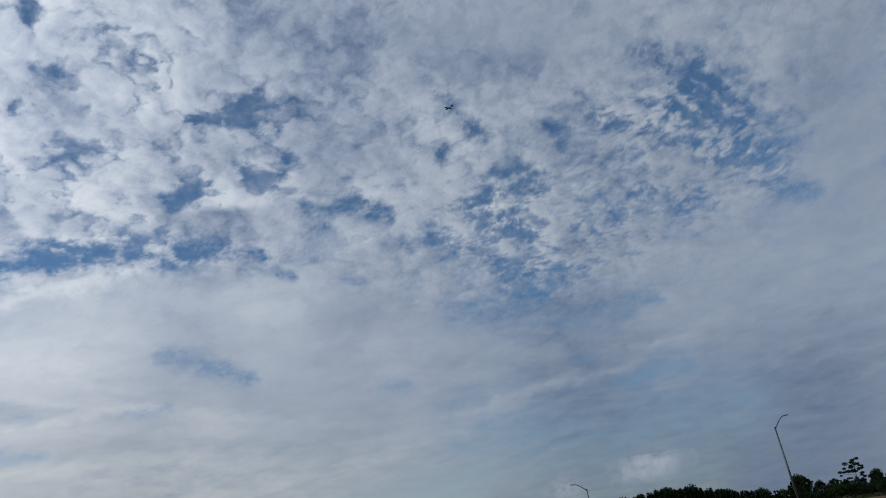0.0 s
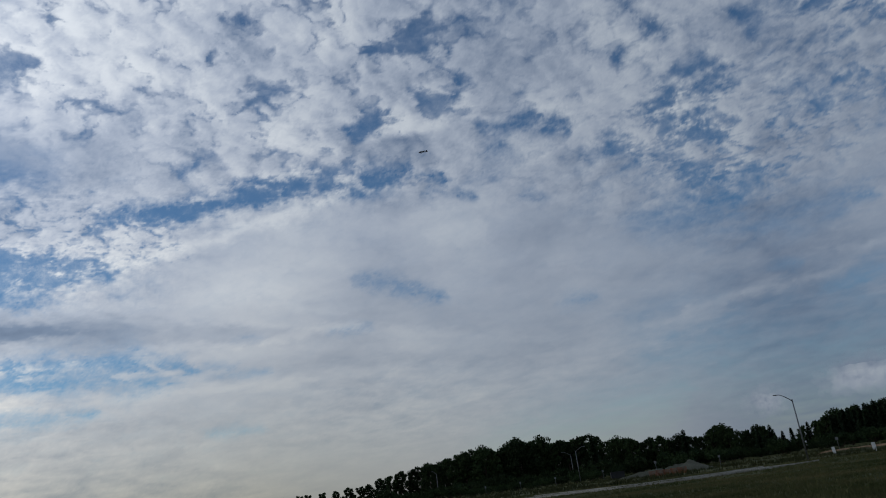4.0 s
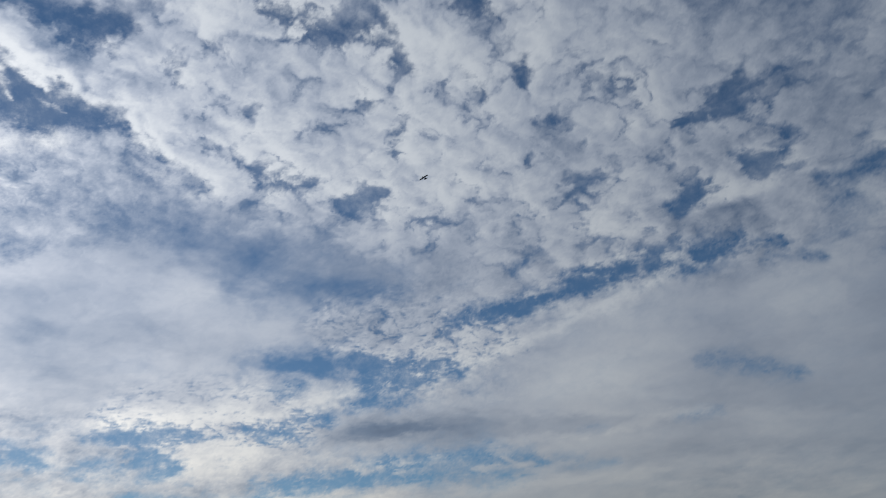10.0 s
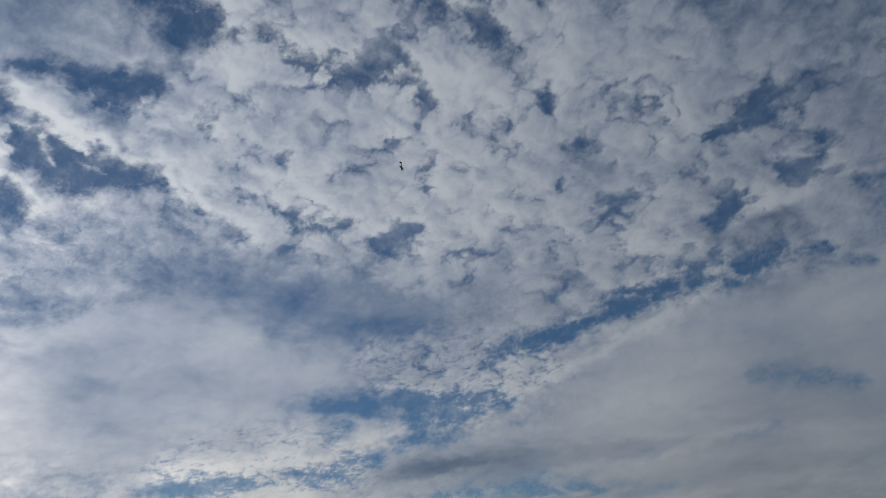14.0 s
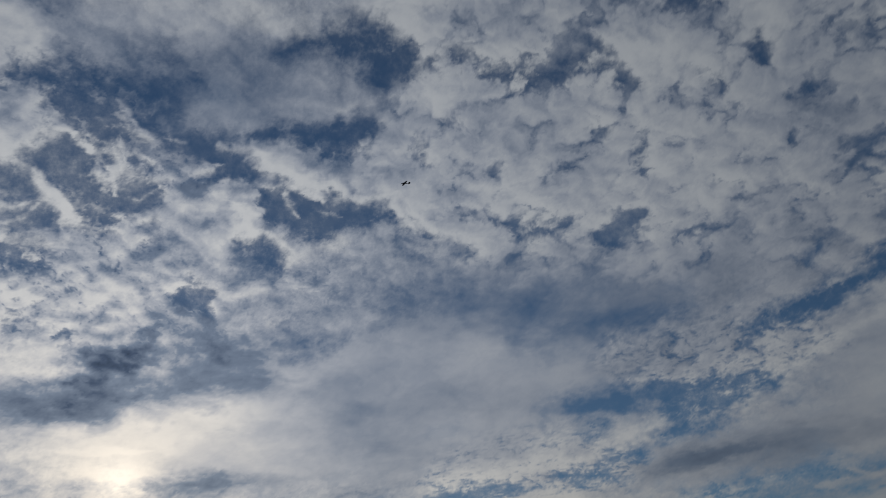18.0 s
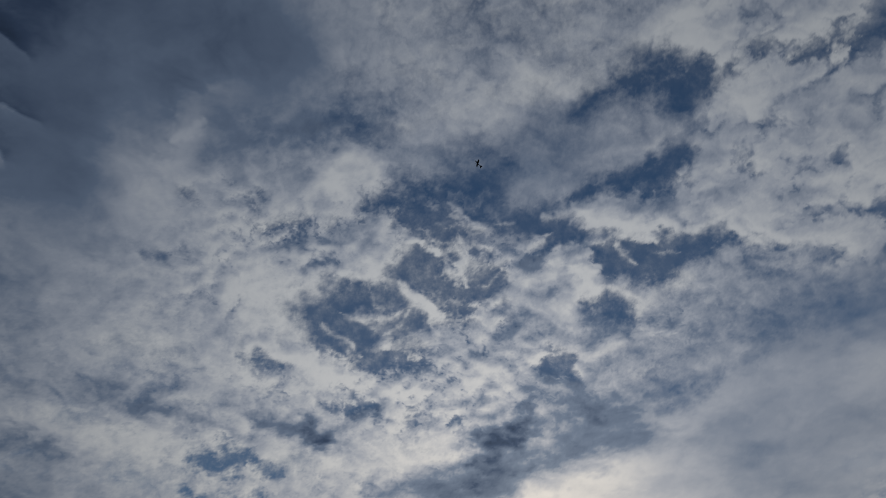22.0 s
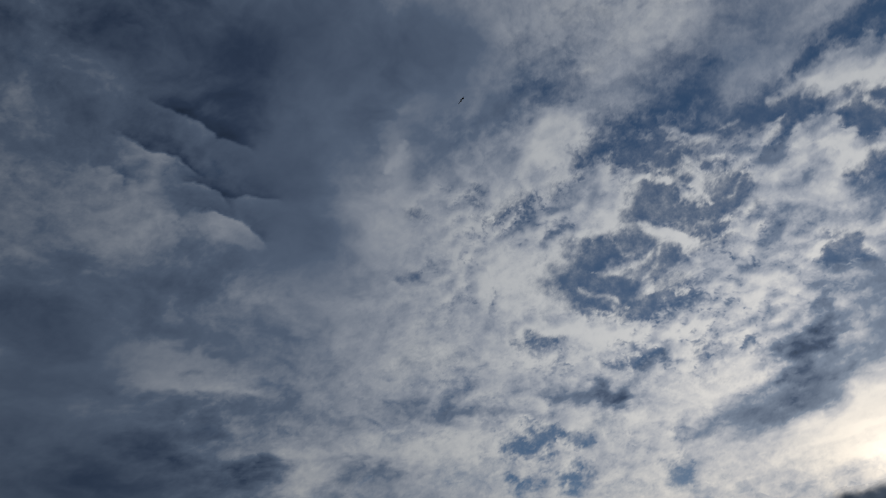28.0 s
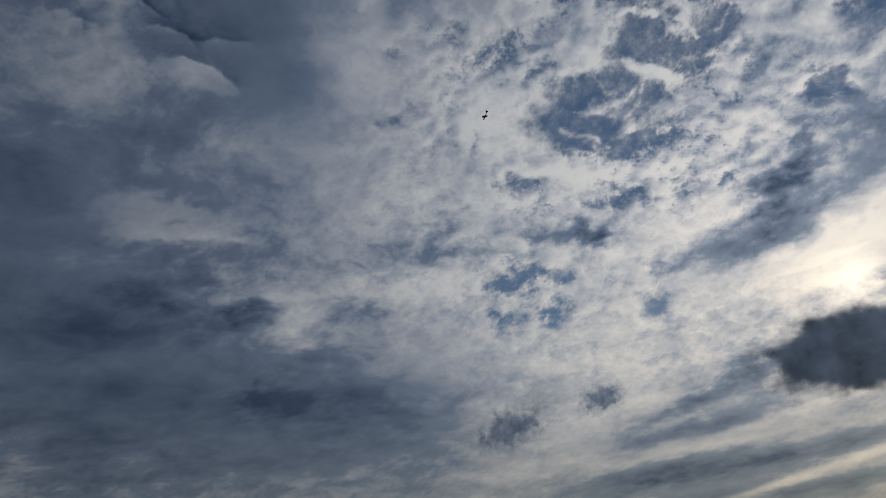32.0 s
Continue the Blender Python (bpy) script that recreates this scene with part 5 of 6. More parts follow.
# two layers: a thin veil, and over it the cloud proper with crisper edges
def eased(x):
    x = np.clip(x, 0, 1)
    return x * x * (3 - 2 * x)


crisp = np.clip(puff_field + 0.8 * fibre_field + 0.7 * flake_field, 0, 1) * (1 - veiling)
solid = eased((cover_field - 0.02 - 0.17 * crisp) / (0.98 - 0.30 * crisp))
thin_veil = crisp * np.clip(0.46 + 0.25 * lumps + 0.2 * streak, 0.1, 0.7) * np.clip(1 - 0.95 * opened, 0, 1)
solid = np.clip(1 - (1 - solid) * (1 - thin_veil), 0.0, 0.999)
cover_field = 0.02 + 0.98 * (0.5 - np.sin(np.arcsin(1 - 2 * solid) / 3)) + np.clip(cover_field - 1.0, 0, 0.6)

# haze at the horizon, painted as extra cover and darker tone
haze = np.exp(-np.abs(elevation) / 5.0)
cover_field += 0.45 * haze * (1 - 0.6 * far_low)
# relief shading painted from the cover's slope towards the sun
to_az, to_el = (radians(SUN_AZ) - AZ) * np.cos(EL), radians(SUN_EL) - EL
length = np.sqrt(to_az ** 2 + to_el ** 2) + 0.05
soft_cover = blurred(np.clip(cover_field, 0.1, 1.3), 2)
slope = (np.gradient(soft_cover, axis=1) / (0.15 / 0.14) / np.cos(EL).clip(0.1) * to_az + np.gradient(soft_cover, axis=0) / (0.11 / 0.14) * to_el) / length
# towards the sun the painted light and dark gets more contrast
glare = np.exp(-np.arccos(np.clip(DX * SUN_WAY.x + DY * SUN_WAY.y + DZ * SUN_WAY.z, -1, 1)) / radians(45))
# brighter edges painted next to the gaps, greyer further in
near_edge = 1 - blurred(solid, 9)
shade = np.clip(cover_field - 0.95, 0, 2)
shade_field += 0.33 - swollen * heave * (0.12 + 0.5 * rough_amount) + 0.26 * shade
shade_field += (0.7 + 0.8 * glare) * (rough_amount * (0.07 * streak + 0.07 * cotton + (0.13 + 0.2 * fibre_field) * np.tanh(20 * slope)) + 0.2 * fibre_field * crumple - 0.48 * (1 - 0.35 * east_soft) * puff_field * heap - np.clip(0.7 + 0.9 * lumps, 0.25, 1.3) * fibre_field * (0.14 * curd + 0.3 * torn) - 0.25 * (1 - 0.35 * east_soft) * flake_field * flakes - 0.12 * veiled * np.maximum(rough_amount, 0.35 * (1 - far_low)) * heap)
shade_field += (0.28 + 1.45 * glare) * (1 - 0.3 * east_soft) * crisp * (0.04 - 0.55 * near_edge)
low_strands = far_side * np.clip((elevation - 2) / 6, 0, 1) * np.clip(-np.degrees(AZ) / 20, 0.4, 1) * strands
cover_field += 0.10 * low_strands * (1 - haze)
shade_field += 0.10 * lumps * (1 - 0.7 * far_side) - 0.10 * low_strands + 0.24 * haze - 0.07 * far_side - 0.05 * fibre_field - 0.07 * puff_field
shade_field = np.where(shade_field > 0.7, 0.7 + 0.8 * (shade_field - 0.7), 0.5 * (shade_field + np.sqrt(shade_field ** 2 + 0.012)))
cover_field, shade_field = np.clip(cover_field, 0.03, 1.6), np.clip(shade_field, 0.02, 2.0)
grain_field = (1 - 0.3 * east_soft) * (0.6 * rough_amount * (1 - 0.4 * puff_field) + 0.15 * fibre_field + 0.3 * flake_field + 0.35 * opened * (1 - veiling))


def sheet(name, x, y, z, cover, depth, grain, drop):
    """A grid of cloud with its cover and depth (its painted tone) on the vertices; faces with no cloud on them are left
    out.
    """
    rows_, cols = x.shape
    me = bpy.data.meshes.new(name)
    idx = np.arange(rows_ * cols).reshape(rows_, cols)
    quads = np.stack((idx[:-1, :-1], idx[:-1, 1:], idx[1:, 1:], idx[1:, :-1]), -1).reshape(-1, 4)
    flat = cover.ravel()
    quads = quads[flat[quads].max(1) > drop]
    me.vertices.add(rows_ * cols)
    me.vertices.foreach_set("co", np.stack((x, y, z), -1).astype(np.float32).ravel())
    me.loops.add(quads.size)
    me.loops.foreach_set("vertex_index", quads.ravel().astype(np.int32))
    me.polygons.add(len(quads))
    me.polygons.foreach_set("loop_start", np.arange(0, quads.size, 4, dtype=np.int32))
    me.polygons.foreach_set("use_smooth", np.ones(len(quads), bool))
    me.update(calc_edges=True)
    for key, field in (("cover", cover), ("depth", depth), ("grain", grain)):
        me.attributes.new(key, 'FLOAT', 'POINT').data.foreach_set("value", field.astype(np.float32).ravel())
    me.materials.append(CLOUD)
    return new(name, me)


DECK = 900.0
reach_field = DECK / (np.abs(DZ) + 0.21) * (1 - 0.05 * np.clip(shade_field, 0, 2))
deck = sheet("backdrop", DX * reach_field, DY * reach_field, DZ * reach_field, cover_field, shade_field, grain_field, 0.02)
tagged(deck, "broken deck of white and slate grey altocumulus cloud with blue gaps", "clouds", kind="structure")


def low_cloud(az, el, wide, high, tilt, dist, depth, label, seed, lift=0.0, crisp=1.6, bubble=1.0, fade=0.0):
    """A single heap of cloud below the deck: a swollen closed body with a ragged soft outline; fade: how far it thins out to the right."""
    n_u, n_v = 150, 90
    s, t = np.meshgrid(np.linspace(-1.7, 1.7, n_u), np.linspace(-1.7, 1.7, n_v))
    k = wide / high
    lump = fbm(s * 1.3 * k + seed, t * 1.3 - seed, 6, 0.62)
    lump2 = puffs(s * 1.7 * k + seed + 0.25 * lump, t * 1.7 + 3 + 0.25 * lump)
    r = np.sqrt(s * s + np.where(t < 0, t * (1 + lift), t) ** 2)
    cover = np.clip((1.0 - r + (0.12 + 0.22 * bubble) * lump + 0.26 * bubble * lump2) * crisp + 0.25, 0, 1.5) * np.clip(1 - fade * (s + 0.25), 0, 1)
    body = np.clip(cover, 0, 1)
    base, east = way(az, el), Vector((math.cos(radians(az)), -math.sin(radians(az)), 0))
    up = base.cross(east) * -1
    up = up if up.z > 0 else -up
    a = radians(tilt)
    right, top = east * math.cos(a) + up * math.sin(a), up * math.cos(a) - east * math.sin(a)
    half_w, half_h = dist * math.tan(radians(wide)), dist * math.tan(radians(high))
    swell = np.sqrt(body) * half_h * (0.5 + 0.25 * lump2)
    thing = tagged(new("cloud"), label, "cloud")
    thing.location = base * dist
    # light and dark of the lumps, painted into the heap's tone
    inner = depth + 0.12 * lump - (0.03 + 0.07 * bubble) * lump2
    for name, side in (("front", -1.0), ("back", 1.0)):
        x, y, z = (right[i] * s * half_w + top[i] * t * half_h + base[i] * side * swell for i in range(3))
        ob = sheet(name, x, y, z, cover * 0.75, inner, np.full(cover.shape, 0.1 + 0.25 * bubble), 0.02)
        ob.parent = thing
    return thing


low_cloud(-91.0, 11.0, 7.8, 2.8, -5, 1500, 1.38, "dark slate heap of low cloud beside the sun", 3.3, 0.0, 3.8, 0.2)
low_cloud(-82.2, 12.4, 1.9, 1.3, 6, 1500, 0.55, "small grey scrap of cloud beside the sun", 5.7, 0.0, 1.2, 0.6)
low_cloud(-56.3, 6.1, 2.0, 0.8, 4, 1500, 0.7, "small grey scrap of cloud low over the far wood", 15.2, 0.0, 1.1, 0.5)
low_cloud(-117.9, 11.0, 2.3, 1.1, 15, 1500, 0.95, "small dark grey scrap of low cloud", 8.1, 0.0, 1.0)
low_cloud(-110.5, 11.9, 1.4, 0.8, 10, 1500, 0.90, "small dark grey scrap of low cloud beside a larger one", 12.7, 0.0, 1.1)
low_cloud(12.9, 4.1, 2.9, 1.2, 3, 3000, 0.36, "pale cream cumulus heap low over the pine wood", 21.4, 0.2, 1.3, 0.55, 0.75)
low_cloud(5.9, 3.3, 1.2, 0.9, 0, 3000, 0.48, "small pale cumulus scrap behind a street lamp", 27.9, 0.2, 0.75, 0.7)

# ---- ground ----
rng = random.Random(5)


def ground_height(x, y):
    d = math.hypot(x, y)
    h = 0.10 * noise.noise((x * 0.05, y * 0.05, 3)) + 0.05 * noise.noise((x * 0.2, y * 0.2, 9))
    h *= min(1, max(0, (d - 6) / 20))
    if d > 190:
        h += (d - 190) * 0.006 * (1 if d < 500 else 500 / d)
    return h


def build_ground():
    rings = [0.0] + [2.0 * 1.13 ** k for k in range(64)]
    rings = [r for r in rings if r < 4600] + [4600]
    sides = 160
    verts, faces = [(0, 0, 0)], []
    for r in rings[1:]:
        for k in range(sides):
            a = 2 * math.pi * k / sides
            x, y = r * math.sin(a), r * math.cos(a)
            verts.append((x, y, ground_height(x, y) if r < 1200 else 0.0))
    for k in range(sides):
        faces.append((0, 1 + (k + 1) % sides, 1 + k))
    for i in range(len(rings) - 2):
        for k in range(sides):
            a, b = 1 + i * sides + k, 1 + i * sides + (k + 1) % sides
            faces.append((a, b, b + sides, a + sides))
    ob = mesh_object("ground", verts, faces, GRASS)
    ob.data.polygons.foreach_set("use_smooth", [True] * len(faces))
    return tagged(ob, "rough meadow of dark green and straw-coloured grass", "field", kind="structure")


build_ground()


def tufts(name, label, count, az0, az1, d0, d1, tall, wide, mat, clump=1.0):
    """Bent grass blades, thicker near the camera."""
    verts, faces = [], []
    for _ in range(count):
        d = d0 * (d1 / d0) ** rng.random()
        p = ground_point(rng.uniform(az0, az1), d)
        if clump < 1 and noise.noise((p.x * 0.09, p.y * 0.09, 1)) < 0.25 * (1 - clump) * 2 - 0.25:
            continue
        z = ground_height(p.x, p.y)
        size = (0.6 + 0.8 * rng.random()) * (1 + 0.35 * noise.noise((p.x * 0.15, p.y * 0.15, 5)))
        for _ in range(5):
            a, b = rng.uniform(0, 6.28), rng.uniform(0, 6.28)
            w = wide * size * (d / d0) ** 0.45
            x, y = p.x + rng.uniform(-1, 1) * w * 5, p.y + rng.uniform(-1, 1) * w * 5
            lean = rng.uniform(0.1, 0.5) * tall * size
            h = tall * size * rng.uniform(0.6, 1.1)
            i = len(verts)
            ca, sa = math.cos(a) * w, math.sin(a) * w
            lx, ly = math.cos(b) * lean, math.sin(b) * lean
            verts += [(x - ca, y - sa, z - 0.03), (x + ca, y + sa, z - 0.03), (x + ca * 0.7 + lx * 0.4, y + sa * 0.7 + ly * 0.4, z + h * 0.6),
                      (x - ca * 0.7 + lx * 0.4, y - sa * 0.7 + ly * 0.4, z + h * 0.6), (x + lx, y + ly, z + h)]
            faces += [(i, i + 1, i + 2, i + 3), (i + 3, i + 2, i + 4)]
    return tagged(mesh_object(name, verts, faces, mat), label, "grass", kind="stuff")


tufts("meadow_grass", "long dark green and straw-coloured meadow grass", 52000, -16, 30, 13, 112, 0.12, 0.010, BLADE)
tufts("tall_weeds", "rank weeds and tall grass at the field's far edge", 9000, -20, 31, 102, 225, 0.45, 0.04, WEED, 0.6)


def strip(name, line, widths, heights, mat, label, kind="structure", jag=0.0, rise=1.0):
    """A ridged or flat band along a line of ground points: widths and heights describe its section."""
    verts, faces, n = [], [], len(widths)
    pts = []
    for a, b in zip(line, line[1:]):
        steps = max(1, int((b - a).length / 1.5))
        pts += [a.lerp(b, k / steps) for k in range(steps)]
    pts.append(line[-1])
    for i, p in enumerate(pts):
        q = (pts[min(i + 1, len(pts) - 1)] - pts[max(i - 1, 0)]).normalized()
        side = Vector((q.y, -q.x, 0))
        for w, h in zip(widths, heights):
            v = p + side * (w + jag * noise.noise((i * 0.4, w, 2)))
            z = ground_height(p.x, p.y) + h * (1 + (rise - 1) * i / len(pts)) + (jag * 0.5 * noise.noise((i * 0.55, w * 3, 7)) if h > 0.02 else 0)
            verts.append((v.x, v.y, z))
    for i in range(len(pts) - 1):
        for k in range(n - 1):
            faces.append((i * n + k, (i + 1) * n + k, (i + 1) * n + k + 1, i * n + k + 1))
    return tagged(mesh_object(name, verts, faces, mat), label, kind=kind)


# the dead-end road at the lamp, with its kerbs
ROAD = [ground_point(-13, 92), ground_point(-5, 82), ground_point(0, 83), ground_point(4, 88), ground_point(6.3, 93)]
strip("road", ROAD, (-3.4, -3.2, 0, 3.2, 3.4), (-0.05, 0.05, 0.08, 0.05, -0.05), PAVING, "pale grey concrete road surface ending in the field")
for off in (-3.6, 3.4):
    strip("kerb", ROAD, (off, off, off + 0.2, off + 0.2), (-0.05, 0.17, 0.17, -0.05), PAVING, "pale concrete kerb along the road")
# the banked earth track before the pine wood
TRACK = [ground_point(9.0, 146), ground_point(12, 132), ground_point(15, 122), ground_point(19.4, 116), ground_point(24, 112), ground_point(31, 108)]
strip("earth_bank", TRACK, (-4, -2.5, -1.2, 0.2, 1.4, 2.4, 3.4), (-0.1, 0.3, 0.5, 0.55, 0.45, 0.2, -0.1), SOIL, "banked track of bare orange-brown earth", jag=0.35, rise=1.5)
strip("bank_weeds", [p * 0.97 for p in TRACK], (-3, -1.5, 0, 1.5, 3), (-0.1, 0.22, 0.36, 0.25, -0.1), WEED, "dark weeds along the foot of the earth bank", jag=0.8, rise=1.4)


def soil_heap(az, dist, wide, deep, high, seed):
    bm = bmesh.new()
    bmesh.ops.create_grid(bm, x_segments=46, y_segments=24, size=1)
    for v in bm.verts:
        r = math.hypot(v.co.x, v.co.y)
        n = noise.fractal((v.co.x * 2 + seed, v.co.y * 2, seed), 0.8, 2.1, 4)
        h = max(0, 1 - r ** 1.6) * (0.85 + 0.3 * n) + 0.05 * n * max(0, 1 - r)
        v.co = Vector((v.co.x * wide, v.co.y * deep, h * high - 0.08))
    ob = part("soil_heap", bm, GRAVEL, None, "grey-brown heap of dug soil with patchy weeds", smooth=True)
    p = ground_point(az, dist)
    ob.matrix_basis = pose(p.x, p.y, ground_height(p.x, p.y), 0, 0, -az)
    return tagged(ob, category="soil heap")


soil_heap(-0.5, 150, 6.0, 5, 2.05, 4.0)
soil_heap(-2.9, 152, 7.5, 4, 1.35, 9.0)


def street_lamp(az, dist, arm_az, arm_len, label, height=8.0, rise=0.9, stout=1.0, lift=0.0):
    """A tapered pole on a base plate with a bowed arm and a flat lantern; the arm points across the view."""
    thing = tagged(new("street_lamp"), label, "street lamp", "street lamps along the road")
    bm = bmesh.new()
    tube(bm, [(0, 0, -0.1), (0, 0, height * 0.5), (0, 0, height)], [0.12 * stout, 0.1 * stout, 0.075 * stout], 10)
    part("pole", bm, STEEL, thing, smooth=True)
    bm = bmesh.new()
    box(bm, (0.42, 0.42, 0.05), pose(0, 0, 0.03), 0.01)
    for k in range(4):
        box(bm, (0.05, 0.05, 0.1), pose(0.15 * (-1) ** k, 0.15 * (-1) ** (k // 2), 0.08))
    part("base_plate", bm, STEEL, thing)
    bm = bmesh.new()
    box(bm, (0.16, 0.16, 0.3), pose(0, 0, height - 0.12), 0.02)
    part("collar", bm, STEEL, thing)
    bm = bmesh.new()
    tube(bm, [(0.02, 0, height - 0.2), (arm_len * 0.22, 0, height + 0.18 * rise), (arm_len * 0.55, 0, height + 0.68 * rise), (arm_len * 0.8, 0, height + 0.94 * rise), (arm_len, 0, height + rise)],
         [q * stout for q in (0.06, 0.056, 0.052, 0.048, 0.045)], 8)
    part("arm", bm, STEEL, thing, smooth=True)
    bm = bmesh.new()
    box(bm, (0.5 + 0.13 * rise, 0.26, 0.1), pose(arm_len + 0.2, 0, height + rise + 0.01, 0, -4, 0), 0.03)
    head = part("lantern", bm, STEEL, thing)
    bm = bmesh.new()
    box(bm, (0.4, 0.2, 0.03), pose(arm_len + 0.23, 0, height + rise - 0.052, 0, -4, 0), 0.01)
    part("lens", bm, LENS, head, "milky lamp lens")
    p = ground_point(az, dist)
    thing.matrix_basis = pose(p.x, p.y, ground_height(p.x, p.y) + lift, 0, 0, arm_az)
    return thing


street_lamp(7.5, 113, 172, 1.75, "grey steel street lamp with one arm at the road's end")
street_lamp(21.28, 115, -15, 1.65, "tall grey steel street lamp with one arm on the earth bank", 11.2, 1.3, 1.35, 0.5)
street_lamp(-8.4, 236, 195, 2.3, "grey steel street lamp with one arm before the dark trees")
street_lamp(-8.0, 201, 12, 2.2, "grey steel street lamp with one arm beside another lamp")
street_lamp(-18.5, 258, 170, 1.4, "grey steel street lamp low before the leafy wood")


def marker_post(az, dist, tall, label, lean=0.0):
    """A slim steel post with a small flat plate on top."""
    thing = tagged(new("marker_post"), label, "post", "posts along the road")
    bm = bmesh.new()
    box(bm, (0.07, 0.05, tall), pose(0, 0, tall / 2 - 0.1), 0.01)
    part("post", bm, STEEL, thing)
    bm = bmesh.new()
    box(bm, (0.42, 0.03, 0.46), pose(0, -0.05, tall - 0.25), 0.012)
    part("plate", bm, STEEL, thing, "small pale plate")
    p = ground_point(az, dist)
    thing.matrix_basis = pose(p.x, p.y, ground_height(p.x, p.y), 0, lean, -az)
    return thing


marker_post(9.55, 140, 2.5, "slim grey sign post with a small plate seen from behind")
marker_post(15.75, 128, 3.0, "slim grey sign post with a small plate on the earth bank")
marker_post(1.9, 165, 2.2, "slim grey sign post beside the soil heap")
marker_post(-6.3, 190, 2.4, "slim grey sign post near the dark container")
marker_post(-9.8, 190, 2.3, "slim grey sign post beside the road")
marker_post(-12.4, 200, 2.2, "slim grey sign post far along the road")
marker_post(-15.0, 205, 2.2, "slim grey sign post far along the road")
marker_post(-2.5, 140, 2.6, "slim grey sign post before the soil heap")
bm = bmesh.new()
box(bm, (0.09, 0.09, 1.5), pose(0, 0, 0.65), 0.015)
box(bm, (0.1, 0.1, 0.04), pose(0, 0, 1.41), 0.01)
stake = part("wooden_stake", bm, WOOD, None, "weathered wooden survey stake in the grass")
tagged(stake, category="stake")
stake.matrix_basis = pose(*ground_point(20.9, 96, -0.05), 2, 3, 10)


def utility_marker(az, dist, tall, wide, label):
    """A white upright box with a rounded cap on a short foot."""
    thing = tagged(new("utility_box"), label, "utility box", "white boxes in the field")
    bm = bmesh.new()
    box(bm, (wide, wide * 0.8, tall), pose(0, 0, tall / 2 + 0.08), 0.05)
    body = part("body", bm, WHITE, thing)
    bm = bmesh.new()
    box(bm, (wide * 1.06, wide * 0.86, 0.1), pose(0, 0, tall + 0.1), 0.04)
    part("cap", bm, WHITE, thing)
    bm = bmesh.new()
    box(bm, (wide * 0.9, wide * 0.7, 0.2), pose(0, 0, 0.02), 0.01)
    part("foot", bm, DARK, thing, "dark footing")
    bm = bmesh.new()
    box(bm, (wide * 0.75, 0.02, tall * 0.7), pose(0, -wide * 0.4 - 0.008, tall / 2 + 0.1), 0.006)
    part("door", bm, WHITE, body)
    p = ground_point(az, dist)
    thing.matrix_basis = pose(p.x, p.y, ground_height(p.x, p.y), 0, -3, -az)
    return thing


utility_marker(11.6, 108, 1.0, 0.42, "white plastic utility box standing in the grass")
utility_marker(9.2, 128, 0.9, 0.42, "white plastic utility box beside a sign post")
utility_marker(16.75, 98, 0.6, 0.36, "low white plastic utility box in the grass")


def barrier_fence():
    """Orange mesh fence panels on stakes in front of the soil heap."""
    for k in range(5):
        thing = tagged(new("barrier_panel"), "sagging orange plastic mesh barrier between stakes", "barrier", "orange barrier by the soil heap")
        bm = bmesh.new()
        for r in range(7):
            z = 0.15 + r * 0.15
            pts = [(s * 1.55, 0.03 * math.sin(s * 5 + r), z - 0.07 * math.sin(math.pi * s)) for s in [i / 6 for i in range(7)]]
            tube(bm, pts, [0.022] * 7, 4)
        for s in range(12):
            tube(bm, [(s * 0.14, 0.01, 0.12), (s * 0.14, 0.01, 1.05)], [0.012, 0.012], 4)
        part("mesh", bm, ORANGE, thing)
        bm = bmesh.new()
        box(bm, (0.06, 0.06, 1.5), pose(0, 0, 0.6), 0.01)
        part("stake", bm, WOOD, thing)
        p = ground_point(-3.1 + k * 0.5, 132 + 1.5 * math.sin(k))
        thing.matrix_basis = pose(p.x, p.y, ground_height(p.x, p.y) - 0.02, 0, 0, 8 * math.sin(k * 1.7))


barrier_fence()


def container():
    """A dark open-topped steel skip."""
    thing = tagged(new("skip"), "dark steel waste skip beside the road", "skip")
    bm = bmesh.new()
    vs = bmesh.ops.create_cube(bm, size=1)["verts"]
    for v in vs:
        k = 1.0 if v.co.z > 0 else 0.82
        v.co = Vector((v.co.x * 2.9 * k, v.co.y * 1.7 * k, v.co.z * 1.5 + 0.78))
    top = max(bm.faces, key=lambda f: f.calc_center_median().z)
    bmesh.ops.inset_region(bm, faces=[top], thickness=0.06)
    bmesh.ops.translate(bm, verts=top.verts, vec=(0, 0, -1.2))
    body = part("body", bm, DARK, thing)
    for x in (-0.9, 0, 0.9):
        bm = bmesh.new()
        box(bm, (0.08, 0.06, 1.35), pose(x, -0.79, 0.8, -5, 0, 0), 0.01)
        part("rib", bm, DARK, body)
    bm = bmesh.new()
    for x, y, lx, ly in ((0, 0.86, 3.0, 0.1), (0, -0.86, 3.0, 0.1), (1.46, 0, 0.1, 1.7), (-1.46, 0, 0.1, 1.7)):
        box(bm, (lx, ly, 0.1), pose(x, y, 1.53), 0.02)
    part("rim", bm, DARK, body)
    p = ground_point(-5.3, 170)
    thing.matrix_basis = pose(p.x, p.y, ground_height(p.x, p.y), 0, 0, 12)


container()

